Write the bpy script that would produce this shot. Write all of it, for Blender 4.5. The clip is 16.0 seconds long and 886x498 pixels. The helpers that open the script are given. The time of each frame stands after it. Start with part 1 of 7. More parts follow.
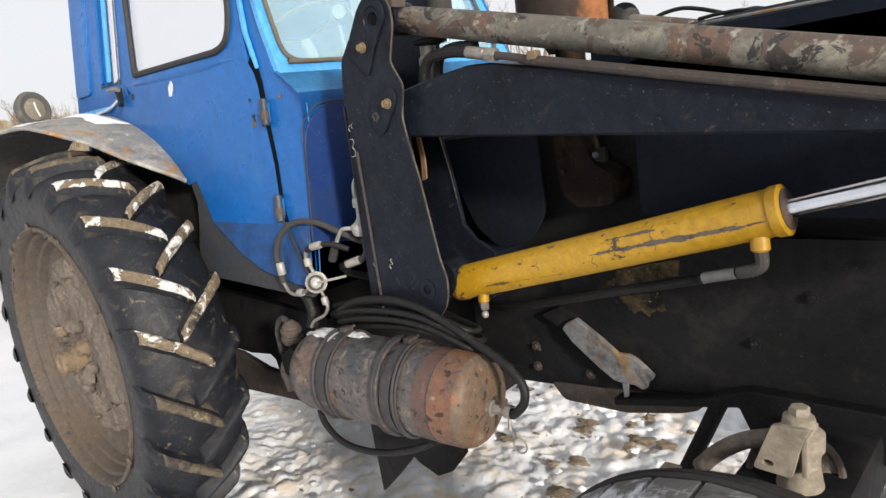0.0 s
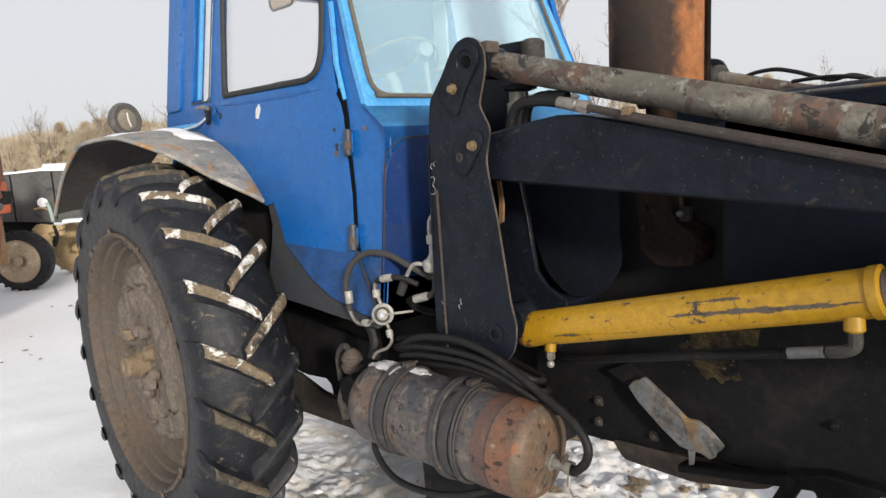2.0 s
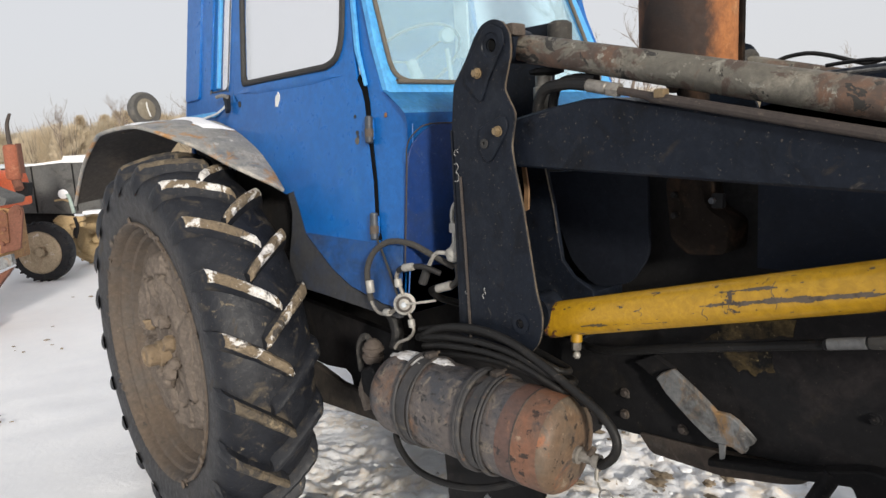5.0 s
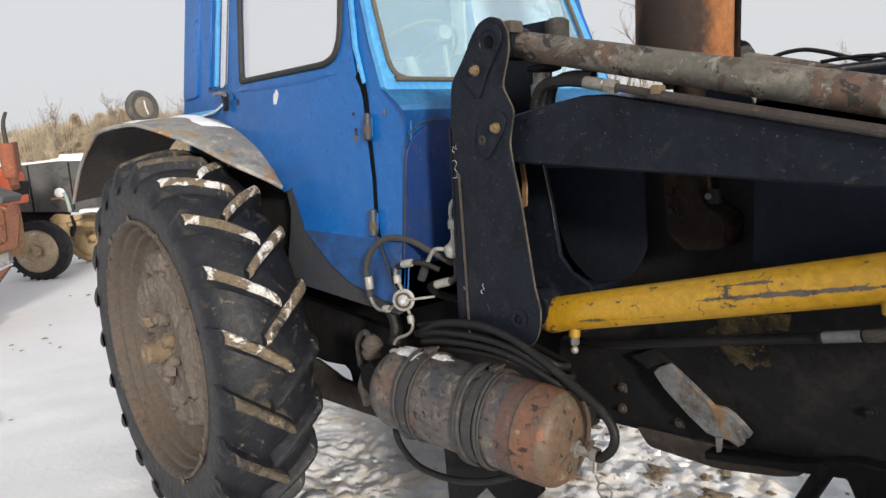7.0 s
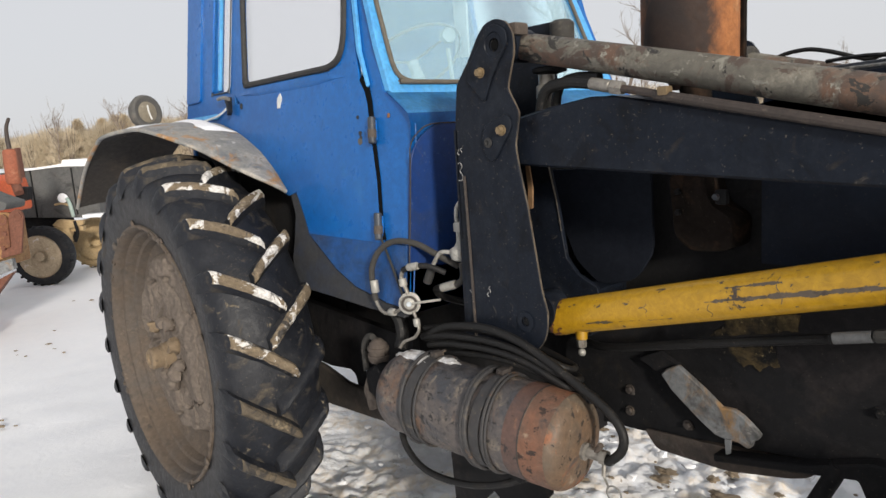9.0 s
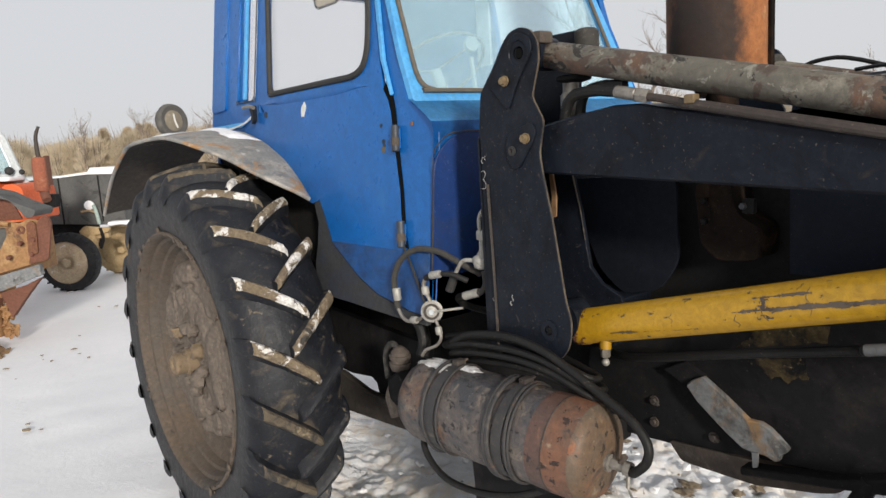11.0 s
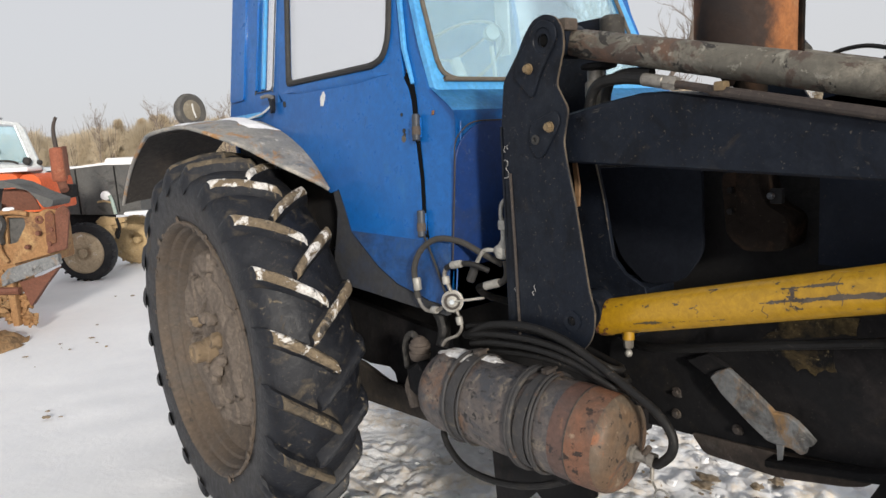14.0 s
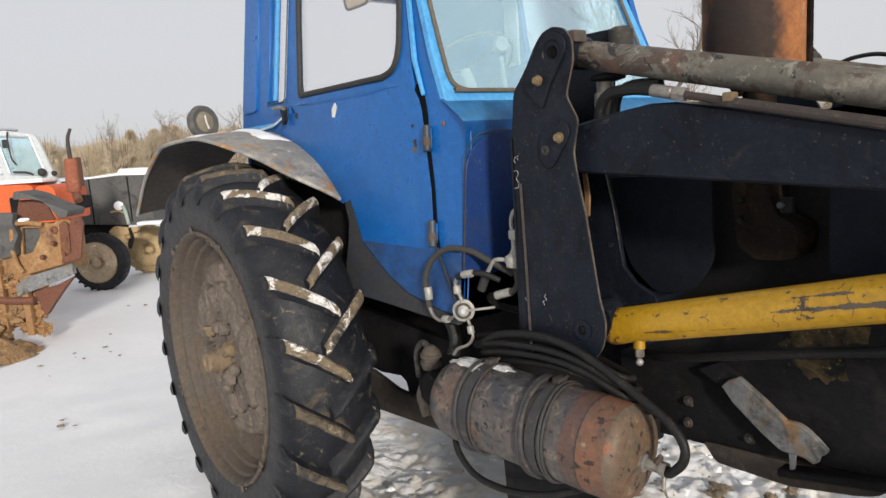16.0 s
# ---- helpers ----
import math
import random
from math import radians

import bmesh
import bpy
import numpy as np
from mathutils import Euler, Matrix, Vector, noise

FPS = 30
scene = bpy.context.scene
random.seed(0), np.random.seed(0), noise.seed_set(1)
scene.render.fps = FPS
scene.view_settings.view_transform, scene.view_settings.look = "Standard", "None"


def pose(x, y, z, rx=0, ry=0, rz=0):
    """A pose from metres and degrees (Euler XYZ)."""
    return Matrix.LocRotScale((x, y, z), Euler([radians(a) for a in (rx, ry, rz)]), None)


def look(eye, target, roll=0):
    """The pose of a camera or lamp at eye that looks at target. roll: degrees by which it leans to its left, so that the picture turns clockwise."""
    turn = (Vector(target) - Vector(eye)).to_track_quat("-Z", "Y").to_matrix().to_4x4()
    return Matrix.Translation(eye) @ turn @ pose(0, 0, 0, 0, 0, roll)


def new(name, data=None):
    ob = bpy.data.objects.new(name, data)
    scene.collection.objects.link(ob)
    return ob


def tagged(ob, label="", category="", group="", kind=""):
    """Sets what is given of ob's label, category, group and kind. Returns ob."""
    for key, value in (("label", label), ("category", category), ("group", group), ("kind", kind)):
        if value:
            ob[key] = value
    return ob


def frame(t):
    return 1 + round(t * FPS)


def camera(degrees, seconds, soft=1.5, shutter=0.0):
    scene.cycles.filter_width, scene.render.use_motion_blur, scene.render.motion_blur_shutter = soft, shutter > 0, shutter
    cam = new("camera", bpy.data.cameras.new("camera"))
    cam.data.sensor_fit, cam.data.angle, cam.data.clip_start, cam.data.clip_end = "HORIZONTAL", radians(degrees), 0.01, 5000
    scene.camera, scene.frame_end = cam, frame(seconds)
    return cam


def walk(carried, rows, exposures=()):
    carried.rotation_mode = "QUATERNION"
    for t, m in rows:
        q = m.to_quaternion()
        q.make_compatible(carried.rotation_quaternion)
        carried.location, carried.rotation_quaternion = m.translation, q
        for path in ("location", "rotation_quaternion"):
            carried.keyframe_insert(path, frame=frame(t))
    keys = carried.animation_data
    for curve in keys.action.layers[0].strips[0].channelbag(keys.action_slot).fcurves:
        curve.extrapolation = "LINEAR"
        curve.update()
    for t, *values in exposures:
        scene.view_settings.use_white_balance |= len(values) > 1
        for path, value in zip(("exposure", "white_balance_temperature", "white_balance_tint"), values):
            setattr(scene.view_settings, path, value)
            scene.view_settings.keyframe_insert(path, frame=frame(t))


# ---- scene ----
cam = camera(65.64, 16.0)
ROWS = [
    (0.0, 2.8214, -1.8216, 1.5185, 77.930, 7.160, 42.138),
    (0.5, 2.7999, -1.8181, 1.5412, 79.945, 5.217, 43.028),
    (1.0, 2.7735, -1.8378, 1.5324, 79.465, 4.385, 45.912),
    (1.5, 2.7795, -1.8450, 1.5523, 80.774, 3.874, 47.617),
    (2.0, 2.7767, -1.8530, 1.5511, 80.921, 2.856, 47.270),
    (2.5, 2.7788, -1.8611, 1.5533, 80.735, 2.587, 46.697),
    (3.0, 2.7609, -1.8562, 1.5493, 80.890, 2.800, 47.789),
    (3.5, 2.7534, -1.8471, 1.5414, 80.653, 2.226, 48.104),
    (4.0, 2.7381, -1.8454, 1.5370, 80.393, 2.419, 48.453),
    (6.5, 2.7387, -1.8544, 1.5352, 80.361, 3.422, 48.355),
    (7.0, 2.7444, -1.8583, 1.5349, 80.137, 3.159, 48.291),
    (7.5, 2.7444, -1.8568, 1.5343, 80.589, 3.451, 47.632),
    (8.0, 2.7152, -1.8693, 1.5343, 80.405, 3.850, 49.290),
    (8.5, 2.7240, -1.8634, 1.5390, 80.244, 3.931, 48.785),
    (9.0, 2.7338, -1.8623, 1.5356, 80.356, 3.590, 48.396),
    (11.5, 2.7210, -1.8737, 1.5328, 81.372, 3.056, 51.004),
    (12.0, 2.7147, -1.8803, 1.5306, 81.433, 2.569, 51.735),
    (12.5, 2.7150, -1.8829, 1.5291, 81.094, 2.675, 51.260),
    (13.0, 2.7130, -1.8784, 1.5233, 80.752, 2.981, 50.921),
    (13.5, 2.7068, -1.8807, 1.5237, 80.560, 3.120, 50.864),
    (14.0, 2.7050, -1.8844, 1.5272, 80.602, 3.416, 51.077),
    (14.5, 2.7073, -1.8863, 1.5295, 80.817, 3.954, 51.168),
    (15.0, 2.7071, -1.8905, 1.5369, 81.312, 4.191, 51.625),
    (15.5, 2.7067, -1.8931, 1.5369, 81.350, 4.287, 52.041),
    (16.0, 2.7146, -1.8953, 1.5343, 81.330, 3.756, 51.866),
]
walk(cam, [(t, pose(x, y, z, rx, ry, rz)) for t, x, y, z, rx, ry, rz in ROWS],
     exposures=[(0.0, 0.50), (1.5, 0.34), (3.0, 0.26), (8.0, 0.20), (12.0, 0.13), (16.0, 0.13)])

# ---- light ----
SUN_AZ, SUN_EL = 113.0, 15.0      # degrees clockwise from +y, and above the horizon
world = bpy.data.worlds.new("sky")
scene.world = world
world.use_nodes = True
wn, wl = world.node_tree.nodes, world.node_tree.links
wn.clear()
w_out = wn.new("ShaderNodeOutputWorld")
w_add = wn.new("ShaderNodeAddShader")
w_sky = wn.new("ShaderNodeTexSky")
w_sky.sky_type = "NISHITA"
w_sky.sun_disc = False
w_sky.sun_elevation, w_sky.sun_rotation = radians(SUN_EL), radians(SUN_AZ)
w_sky.dust_density, w_sky.air_density = 4.0, 0.6
w_bg1 = wn.new("ShaderNodeBackground")
w_bg1.inputs["Strength"].default_value = 0.012
w_bg2 = wn.new("ShaderNodeBackground")      # even winter haze
w_bg2.inputs["Color"].default_value = (0.652, 0.656, 0.672, 1)
w_bg2.inputs["Strength"].default_value = 0.90
wl.new(w_sky.outputs[0], w_bg1.inputs["Color"])
wl.new(w_bg1.outputs[0], w_add.inputs[0])
wl.new(w_bg2.outputs[0], w_add.inputs[1])
wl.new(w_add.outputs[0], w_out.inputs["Surface"])

sun_data = bpy.data.lights.new("sun", "SUN")
sun_data.energy, sun_data.angle, sun_data.color = 3.4, radians(6), (1.0, 0.93, 0.83)
sun = new("sun", sun_data)
sun_from = Vector((math.sin(radians(SUN_AZ)) * math.cos(radians(SUN_EL)), math.cos(radians(SUN_AZ)) * math.cos(radians(SUN_EL)), math.sin(radians(SUN_EL))))
sun.matrix_world = look(sun_from * 30, (0, 0, 0))


# ---- materials ----
def nodes_of(name):
    m = bpy.data.materials.new(name)
    m.use_nodes = True
    nt = m.node_tree
    return m, nt.nodes, nt.links, nt.nodes["Principled BSDF"]


def noise_node(n, l, coord, scale, detail=6.0, rough=0.6, dist=0.0, stretch=None):
    t = n.new("ShaderNodeTexNoise")
    t.inputs["Scale"].default_value = scale
    t.inputs["Detail"].default_value = detail
    t.inputs["Roughness"].default_value = rough
    t.inputs["Distortion"].default_value = dist
    if stretch:
        mp = n.new("ShaderNodeMapping")
        mp.inputs["Scale"].default_value = stretch
        l.new(coord, mp.inputs["Vector"])
        coord = mp.outputs["Vector"]
    l.new(coord, t.inputs["Vector"])
    return t.outputs["Fac"]


def ramp(n, l, fac, lo, hi, a=(0, 0, 0, 1), b=(1, 1, 1, 1)):
    r = n.new("ShaderNodeValToRGB")
    r.color_ramp.elements[0].position, r.color_ramp.elements[1].position = lo, hi
    r.color_ramp.elements[0].color, r.color_ramp.elements[1].color = a, b
    l.new(fac, r.inputs["Fac"])
    return r.outputs["Color"]


def mix(n, l, fac, a, b):
    x = n.new("ShaderNodeMix")
    x.data_type = "RGBA"
    if isinstance(fac, float):
        x.inputs["Factor"].default_value = fac
    else:
        l.new(fac, x.inputs["Factor"])
    for sock, v in ((x.inputs["A"], a), (x.inputs["B"], b)):
        if isinstance(v, tuple):
            sock.default_value = (*v, 1) if len(v) == 3 else v
        else:
            l.new(v, sock)
    return x.outputs["Result"]


def math_node(n, l, op, a, b):
    x = n.new("ShaderNodeMath")
    x.operation = op
    for sock, v in zip(x.inputs, (a, b)):
        if isinstance(v, (int, float)):
            sock.default_value = v
        else:
            l.new(v, sock)
    return x.outputs[0]


RUST, MUD, DUST = (0.16, 0.065, 0.025), (0.17, 0.125, 0.085), (0.3, 0.25, 0.19)


def surface(name, base, second=None, layers=(), rough=0.5, rough2=None, metal=0.0, bump=0.15, bump_scale=60.0, bump_dist=0.004, var_scale=4.0, spec=0.5, stretch=None, coat=0.0, rand=False, specks=0.3):
    """A worn surface: base colour with a second tone at large scale; layers of (colour, noise scale, from, to, roughness, distortion) over it."""
    m, n, l, bsdf = nodes_of(name)
    co = n.new("ShaderNodeTexCoord").outputs["Object"]
    if rand:
        add = n.new("ShaderNodeVectorMath")
        add.operation = "MULTIPLY_ADD"
        l.new(n.new("ShaderNodeObjectInfo").outputs["Random"], add.inputs[0])
        add.inputs[1].default_value = (7, 11, 5)
        l.new(co, add.inputs[2])
        co = add.outputs[0]
    second = second or tuple(c * 0.8 for c in base)
    col = mix(n, l, ramp(n, l, noise_node(n, l, co, var_scale, 8, 0.65, 0.3, stretch), 0.3, 0.7), base, second)
    fine = noise_node(n, l, co, var_scale * 12, 5, 0.6)
    col = mix(n, l, ramp(n, l, fine, 0.35, 0.75, (0, 0, 0, 1), (0.45, 0.45, 0.45, 1)), col, tuple(c * 0.72 for c in second))
    r_val = n.new("ShaderNodeValue")
    r_val.outputs[0].default_value = rough
    r = mix(n, l, ramp(n, l, fine, 0.3, 0.7), (rough,) * 3, (rough2 or min(1, rough + 0.15),) * 3)
    for colour, scale, lo, hi, lr, dist in layers:
        f = ramp(n, l, noise_node(n, l, co, scale, 9, 0.68, dist), lo, hi)
        col = mix(n, l, f, col, colour)
        r = mix(n, l, f, r, (lr,) * 3)
    if specks:
        grime = ramp(n, l, noise_node(n, l, co, 46.0, 8, 0.75, 0.6), 0.36, 0.62, (0.55, 0.55, 0.55, 1), (0, 0, 0, 1))
        col = mix(n, l, grime, col, tuple(ch * 0.45 for ch in second))
        dust = math_node(n, l, "MULTIPLY", ramp(n, l, noise_node(n, l, co, 150.0, 3, 0.6, 0.0), 0.66, 0.72), specks)
        col = mix(n, l, dust, col, DUST)
        r = mix(n, l, dust, r, (0.9, 0.9, 0.9))
    l.new(col, bsdf.inputs["Base Color"])
    l.new(r, bsdf.inputs["Roughness"])
    bsdf.inputs["Metallic"].default_value = metal
    bsdf.inputs["Specular IOR Level"].default_value = spec
    bsdf.inputs["Coat Weight"].default_value = coat
    if bump:
        b = n.new("ShaderNodeBump")
        b.inputs["Strength"].default_value = bump
        b.inputs["Distance"].default_value = bump_dist
        h = math_node(n, l, "ADD", noise_node(n, l, co, bump_scale, 6, 0.6), math_node(n, l, "MULTIPLY", noise_node(n, l, co, bump_scale * 0.12, 4, 0.6), 1.5))
        l.new(h, b.inputs["Height"])
        l.new(b.outputs[0], bsdf.inputs["Normal"])
    return m


def foliage(name, a, b):
    """Thin dry twigs and needles: half the light passes through."""
    m, n, l, bsdf = nodes_of(name)
    n.remove(bsdf)
    info = n.new("ShaderNodeObjectInfo")
    col = mix(n, l, info.outputs["Random"], a, b)
    d, t, x = n.new("ShaderNodeBsdfDiffuse"), n.new("ShaderNodeBsdfTranslucent"), n.new("ShaderNodeMixShader")
    x.inputs[0].default_value = 0.5
    for k, sh in enumerate((d, t)):
        l.new(col, sh.inputs["Color"])
        l.new(sh.outputs[0], x.inputs[k + 1])
    l.new(x.outputs[0], n["Material Output"].inputs["Surface"])
    return m


def muffler_material():
    """Rust with a broad tongue of soot down one flank."""
    m = surface("rusted_muffler", (0.40, 0.155, 0.05), (0.27, 0.10, 0.036), [((0.10, 0.04, 0.024), 6.0, 0.52, 0.66, 0.8, 0.6), ((0.46, 0.23, 0.10), 22.0, 0.60, 0.70, 0.8, 0.3)], rough=0.75, bump=0.35)
    n, l = m.node_tree.nodes, m.node_tree.links
    bsdf = n["Principled BSDF"]
    rust = bsdf.inputs["Base Color"].links[0].from_socket
    dot = n.new("ShaderNodeVectorMath")
    dot.operation = "DOT_PRODUCT"
    dot.inputs[1].default_value = (8.0, 4.2, 0.0)
    rel = n.new("ShaderNodeVectorMath")
    rel.operation = "SUBTRACT"
    pos = n.new("ShaderNodeNewGeometry").outputs["Position"]
    l.new(pos, rel.inputs[0])
    rel.inputs[1].default_value = (1.873, -0.306, 1.6)
    l.new(rel.outputs[0], dot.inputs[0])
    wob = math_node(n, l, "MULTIPLY", math_node(n, l, "SUBTRACT", noise_node(n, l, pos, 9.0, 8, 0.65, 0.5), 0.5), 1.6)
    f = ramp(n, l, math_node(n, l, "ADD", math_node(n, l, "ABSOLUTE", math_node(n, l, "ADD", dot.outputs["Value"], 0.28), 0.0), wob), 0.55, 1.0, (0.93, 0.93, 0.93, 1), (0, 0, 0, 1))
    l.new(mix(n, l, f, rust, (0.013, 0.011, 0.011)), bsdf.inputs["Base Color"])
    return m


def tyre_material():
    """Dark rubber with dust that gathers towards the rim and in smears over the tread."""
    m = surface("dusty_tyre_rubber", (0.0075, 0.0095, 0.0145), (0.014, 0.016, 0.022), [((0.032, 0.033, 0.037), 4.0, 0.52, 0.78, 0.75, 0.9), ((0.006, 0.007, 0.010), 6.0, 0.52, 0.66, 0.45, 0.7), ((0.11, 0.09, 0.064), 9.0, 0.56, 0.72, 0.9, 1.0), ((0.20, 0.165, 0.115), 16.0, 0.63, 0.70, 0.9, 1.0), ((0.11, 0.095, 0.075), 30.0, 0.62, 0.7, 0.9, 0.6)], rough=0.46, bump=0.5, bump_scale=24, bump_dist=0.008, spec=0.32)
    n, l = m.node_tree.nodes, m.node_tree.links
    bsdf = n["Principled BSDF"]
    base = bsdf.inputs["Base Color"].links[0].from_socket
    co = n.new("ShaderNodeTexCoord").outputs["Object"]
    flat = n.new("ShaderNodeVectorMath")
    flat.operation = "MULTIPLY"
    flat.inputs[1].default_value = (1, 0, 1)
    l.new(co, flat.inputs[0])
    ln = n.new("ShaderNodeVectorMath")
    ln.operation = "LENGTH"
    l.new(flat.outputs[0], ln.inputs[0])
    r = math_node(n, l, "ADD", ln.outputs["Value"], math_node(n, l, "MULTIPLY", noise_node(n, l, co, 7.0, 8, 0.65, 0.4), 0.16))
    f = ramp(n, l, r, 0.60, 0.76, (0.75, 0.75, 0.75, 1), (0, 0, 0, 1))
    l.new(mix(n, l, f, base, (0.034, 0.032, 0.032)), bsdf.inputs["Base Color"])
    return m


M = {}
M["blue"] = surface("blue_cab_paint", (0.004, 0.108, 0.390), (0.0055, 0.135, 0.460), [((0.0038, 0.077, 0.290), 1.6, 0.46, 0.72, 0.42, 0.8), ((0.04, 0.16, 0.38), 6.0, 0.60, 0.80, 0.6, 0.6), ((0.02, 0.045, 0.085), 15.0, 0.655, 0.75, 0.7, 0.7), ((0.16, 0.25, 0.36), 55.0, 0.69, 0.74, 0.7, 0.2)], rough=0.24, bump=0.2, bump_scale=7, bump_dist=0.007, var_scale=2.0, coat=0.12, spec=0.35, specks=0.06)
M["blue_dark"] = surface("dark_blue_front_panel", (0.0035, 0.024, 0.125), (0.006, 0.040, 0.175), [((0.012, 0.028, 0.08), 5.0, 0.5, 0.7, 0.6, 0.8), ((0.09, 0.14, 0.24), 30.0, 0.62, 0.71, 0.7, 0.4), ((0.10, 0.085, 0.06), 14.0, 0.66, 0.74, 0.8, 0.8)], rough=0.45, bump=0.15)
# base blue darker than the door above, with splashes over it
M["blue_low"] = surface("darker_blue_cab_paint_splashed", (0.005, 0.060, 0.225), (0.007, 0.080, 0.275), [((0.012, 0.026, 0.065), 5.0, 0.44, 0.62, 0.8, 0.8), ((0.05, 0.10, 0.20), 12.0, 0.56, 0.7, 0.7, 0.5), ((0.14, 0.13, 0.12), 34.0, 0.62, 0.72, 0.8, 0.4)], rough=0.45, bump=0.18, bump_scale=20)
# lighter copy of the cab blue; on the ledge it stands in for sunlight
M["blue_pale"] = surface("blue_cab_frame_lit_ledge", (0.07, 0.36, 0.76), (0.11, 0.42, 0.80), [((0.03, 0.23, 0.60), 4.0, 0.5, 0.7, 0.5, 0.5), ((0.18, 0.17, 0.15), 16.0, 0.67, 0.74, 0.7, 0.5)], rough=0.33, bump=0.12, bump_scale=12, specks=0.12)
M["mud_panel"] = surface("muddy_sheet", (0.040, 0.041, 0.045), (0.029, 0.031, 0.036), [((0.010, 0.026, 0.07), 5.0, 0.50, 0.70, 0.6, 0.7), ((0.055, 0.05, 0.045), 14.0, 0.56, 0.75, 0.9, 0.5), ((0.02, 0.02, 0.022), 8.0, 0.55, 0.7, 0.9, 0.6)], rough=0.7, bump=0.35)
M["black"] = surface("black_loader_paint", (0.0065, 0.0088, 0.0150), (0.0125, 0.0165, 0.0255), [((0.022, 0.026, 0.034), 5.0, 0.52, 0.76, 0.5, 1.0), ((0.0045, 0.0045, 0.0055), 9.0, 0.52, 0.68, 0.35, 0.8), ((0.040, 0.034, 0.029), 12.0, 0.60, 0.76, 0.8, 0.9), ((0.075, 0.068, 0.060), 34.0, 0.63, 0.71, 0.8, 0.8), ((0.10, 0.068, 0.045), 42.0, 0.71, 0.76, 0.8, 0.5)], rough=0.34, rough2=0.55, bump=0.3, bump_scale=50, bump_dist=0.004, spec=0.13, specks=0.22, var_scale=16, stretch=(1, 1, 0.13))
M["black_blue"] = surface("blue_black_panel_paint", (0.011, 0.013, 0.0185), (0.016, 0.019, 0.027), [((0.021, 0.023, 0.028), 5.0, 0.55, 0.8, 0.7, 0.8)], rough=0.55, bump=0.15, spec=0.06, specks=0.04)
M["oily"] = surface("oily_black_iron", (0.0095, 0.0097, 0.0105), (0.017, 0.017, 0.0185), [((0.036, 0.031, 0.031), 3.2, 0.50, 0.75, 0.8, 0.9), ((0.034, 0.029, 0.023), 9.0, 0.58, 0.74, 0.85, 0.8), ((0.0035, 0.0035, 0.004), 7.0, 0.54, 0.70, 0.45, 0.8), ((0.085, 0.08, 0.075), 26.0, 0.665, 0.73, 0.8, 0.5)], rough=0.55, bump=0.4, bump_scale=40, spec=0.09, specks=0.2)
M["overspray"] = surface("yellow_oversprayed_black", (0.0065, 0.0066, 0.007), (0.012, 0.012, 0.013), [((0.13, 0.094, 0.042), 12.0, 0.40, 0.64, 0.6, 0.2), ((0.02, 0.018, 0.016), 26.0, 0.54, 0.68, 0.6, 0.2), ((0.28, 0.22, 0.11), 60.0, 0.60, 0.68, 0.6, 0.2)], rough=0.55, bump=0.3, spec=0.1, stretch=(1, 1, 0.3))
M["edge"] = surface("bare_steel_edge", (0.19, 0.165, 0.13), (0.12, 0.095, 0.07), [(RUST, 25.0, 0.55, 0.7, 0.8, 0.2), ((0.03, 0.03, 0.032), 14.0, 0.48, 0.58, 0.6, 0.3)], rough=0.5, metal=0.3, bump=0.2)
M["rubber"] = surface("tyre_rubber", (0.016, 0.018, 0.023), (0.030, 0.031, 0.035), [((0.085, 0.080, 0.070), 6.0, 0.54, 0.80, 0.9, 0.6), ((0.22, 0.18, 0.125), 17.0, 0.64, 0.74, 0.9, 0.8)], rough=0.66, bump=0.35, bump_scale=35, spec=0.3)
M["tread"] = tyre_material()
M["front_rubber"] = surface("snow_dusted_rubber", (0.10, 0.10, 0.10), (0.17, 0.165, 0.16), [((0.62, 0.63, 0.66), 7.0, 0.53, 0.60, 0.9, 0.7), ((0.014, 0.015, 0.018), 12.0, 0.56, 0.66, 0.7, 0.6), ((0.22, 0.17, 0.11), 20.0, 0.62, 0.7, 0.8, 0.5)], rough=0.7, bump=0.4)
M["lug_top"] = surface("lug_with_mud_and_snow", (0.25, 0.195, 0.13), (0.16, 0.122, 0.08), [((0.36, 0.295, 0.205), 18.0, 0.54, 0.64, 0.8, 0.6), ((0.78, 0.76, 0.73), 7.5, 0.515, 0.535, 0.7, 1.2), ((0.035, 0.033, 0.032), 14.0, 0.59, 0.64, 0.8, 0.9)], rough=0.9, bump=1.0, bump_scale=40, bump_dist=0.014, rand=True, specks=0.2)
M["lug_brown"] = surface("lug_with_brown_mud", (0.15, 0.118, 0.078), (0.10, 0.08, 0.056), [((0.022, 0.022, 0.024), 12.0, 0.50, 0.60, 0.8, 0.7), ((0.24, 0.19, 0.12), 26.0, 0.56, 0.66, 0.9, 0.4), ((0.75, 0.74, 0.72), 16.0, 0.67, 0.70, 0.7, 0.9)], rough=0.85, bump=0.7, bump_scale=50, bump_dist=0.010, rand=True, specks=0.2)
M["rim"] = surface("muddy_rim_paint", (0.122, 0.088, 0.061), (0.092, 0.073, 0.059), [((0.090, 0.078, 0.069), 5.0, 0.46, 0.64, 0.85, 0.6), ((0.17, 0.13, 0.09), 20.0, 0.59, 0.72, 0.8, 0.5), ((0.034, 0.029, 0.026), 12.0, 0.58, 0.70, 0.8, 0.5)], rough=0.75, bump=0.3, bump_scale=26, bump_dist=0.004)
M["cake_mud"] = surface("caked_dry_mud", (0.200, 0.167, 0.141), (0.150, 0.125, 0.106), [((0.25, 0.21, 0.172), 14.0, 0.55, 0.75, 0.95, 0.4), ((0.09, 0.075, 0.062), 22.0, 0.60, 0.70, 0.95, 0.8)], rough=0.97, bump=0.8, bump_scale=34, bump_dist=0.012, spec=0.1, specks=0.3)
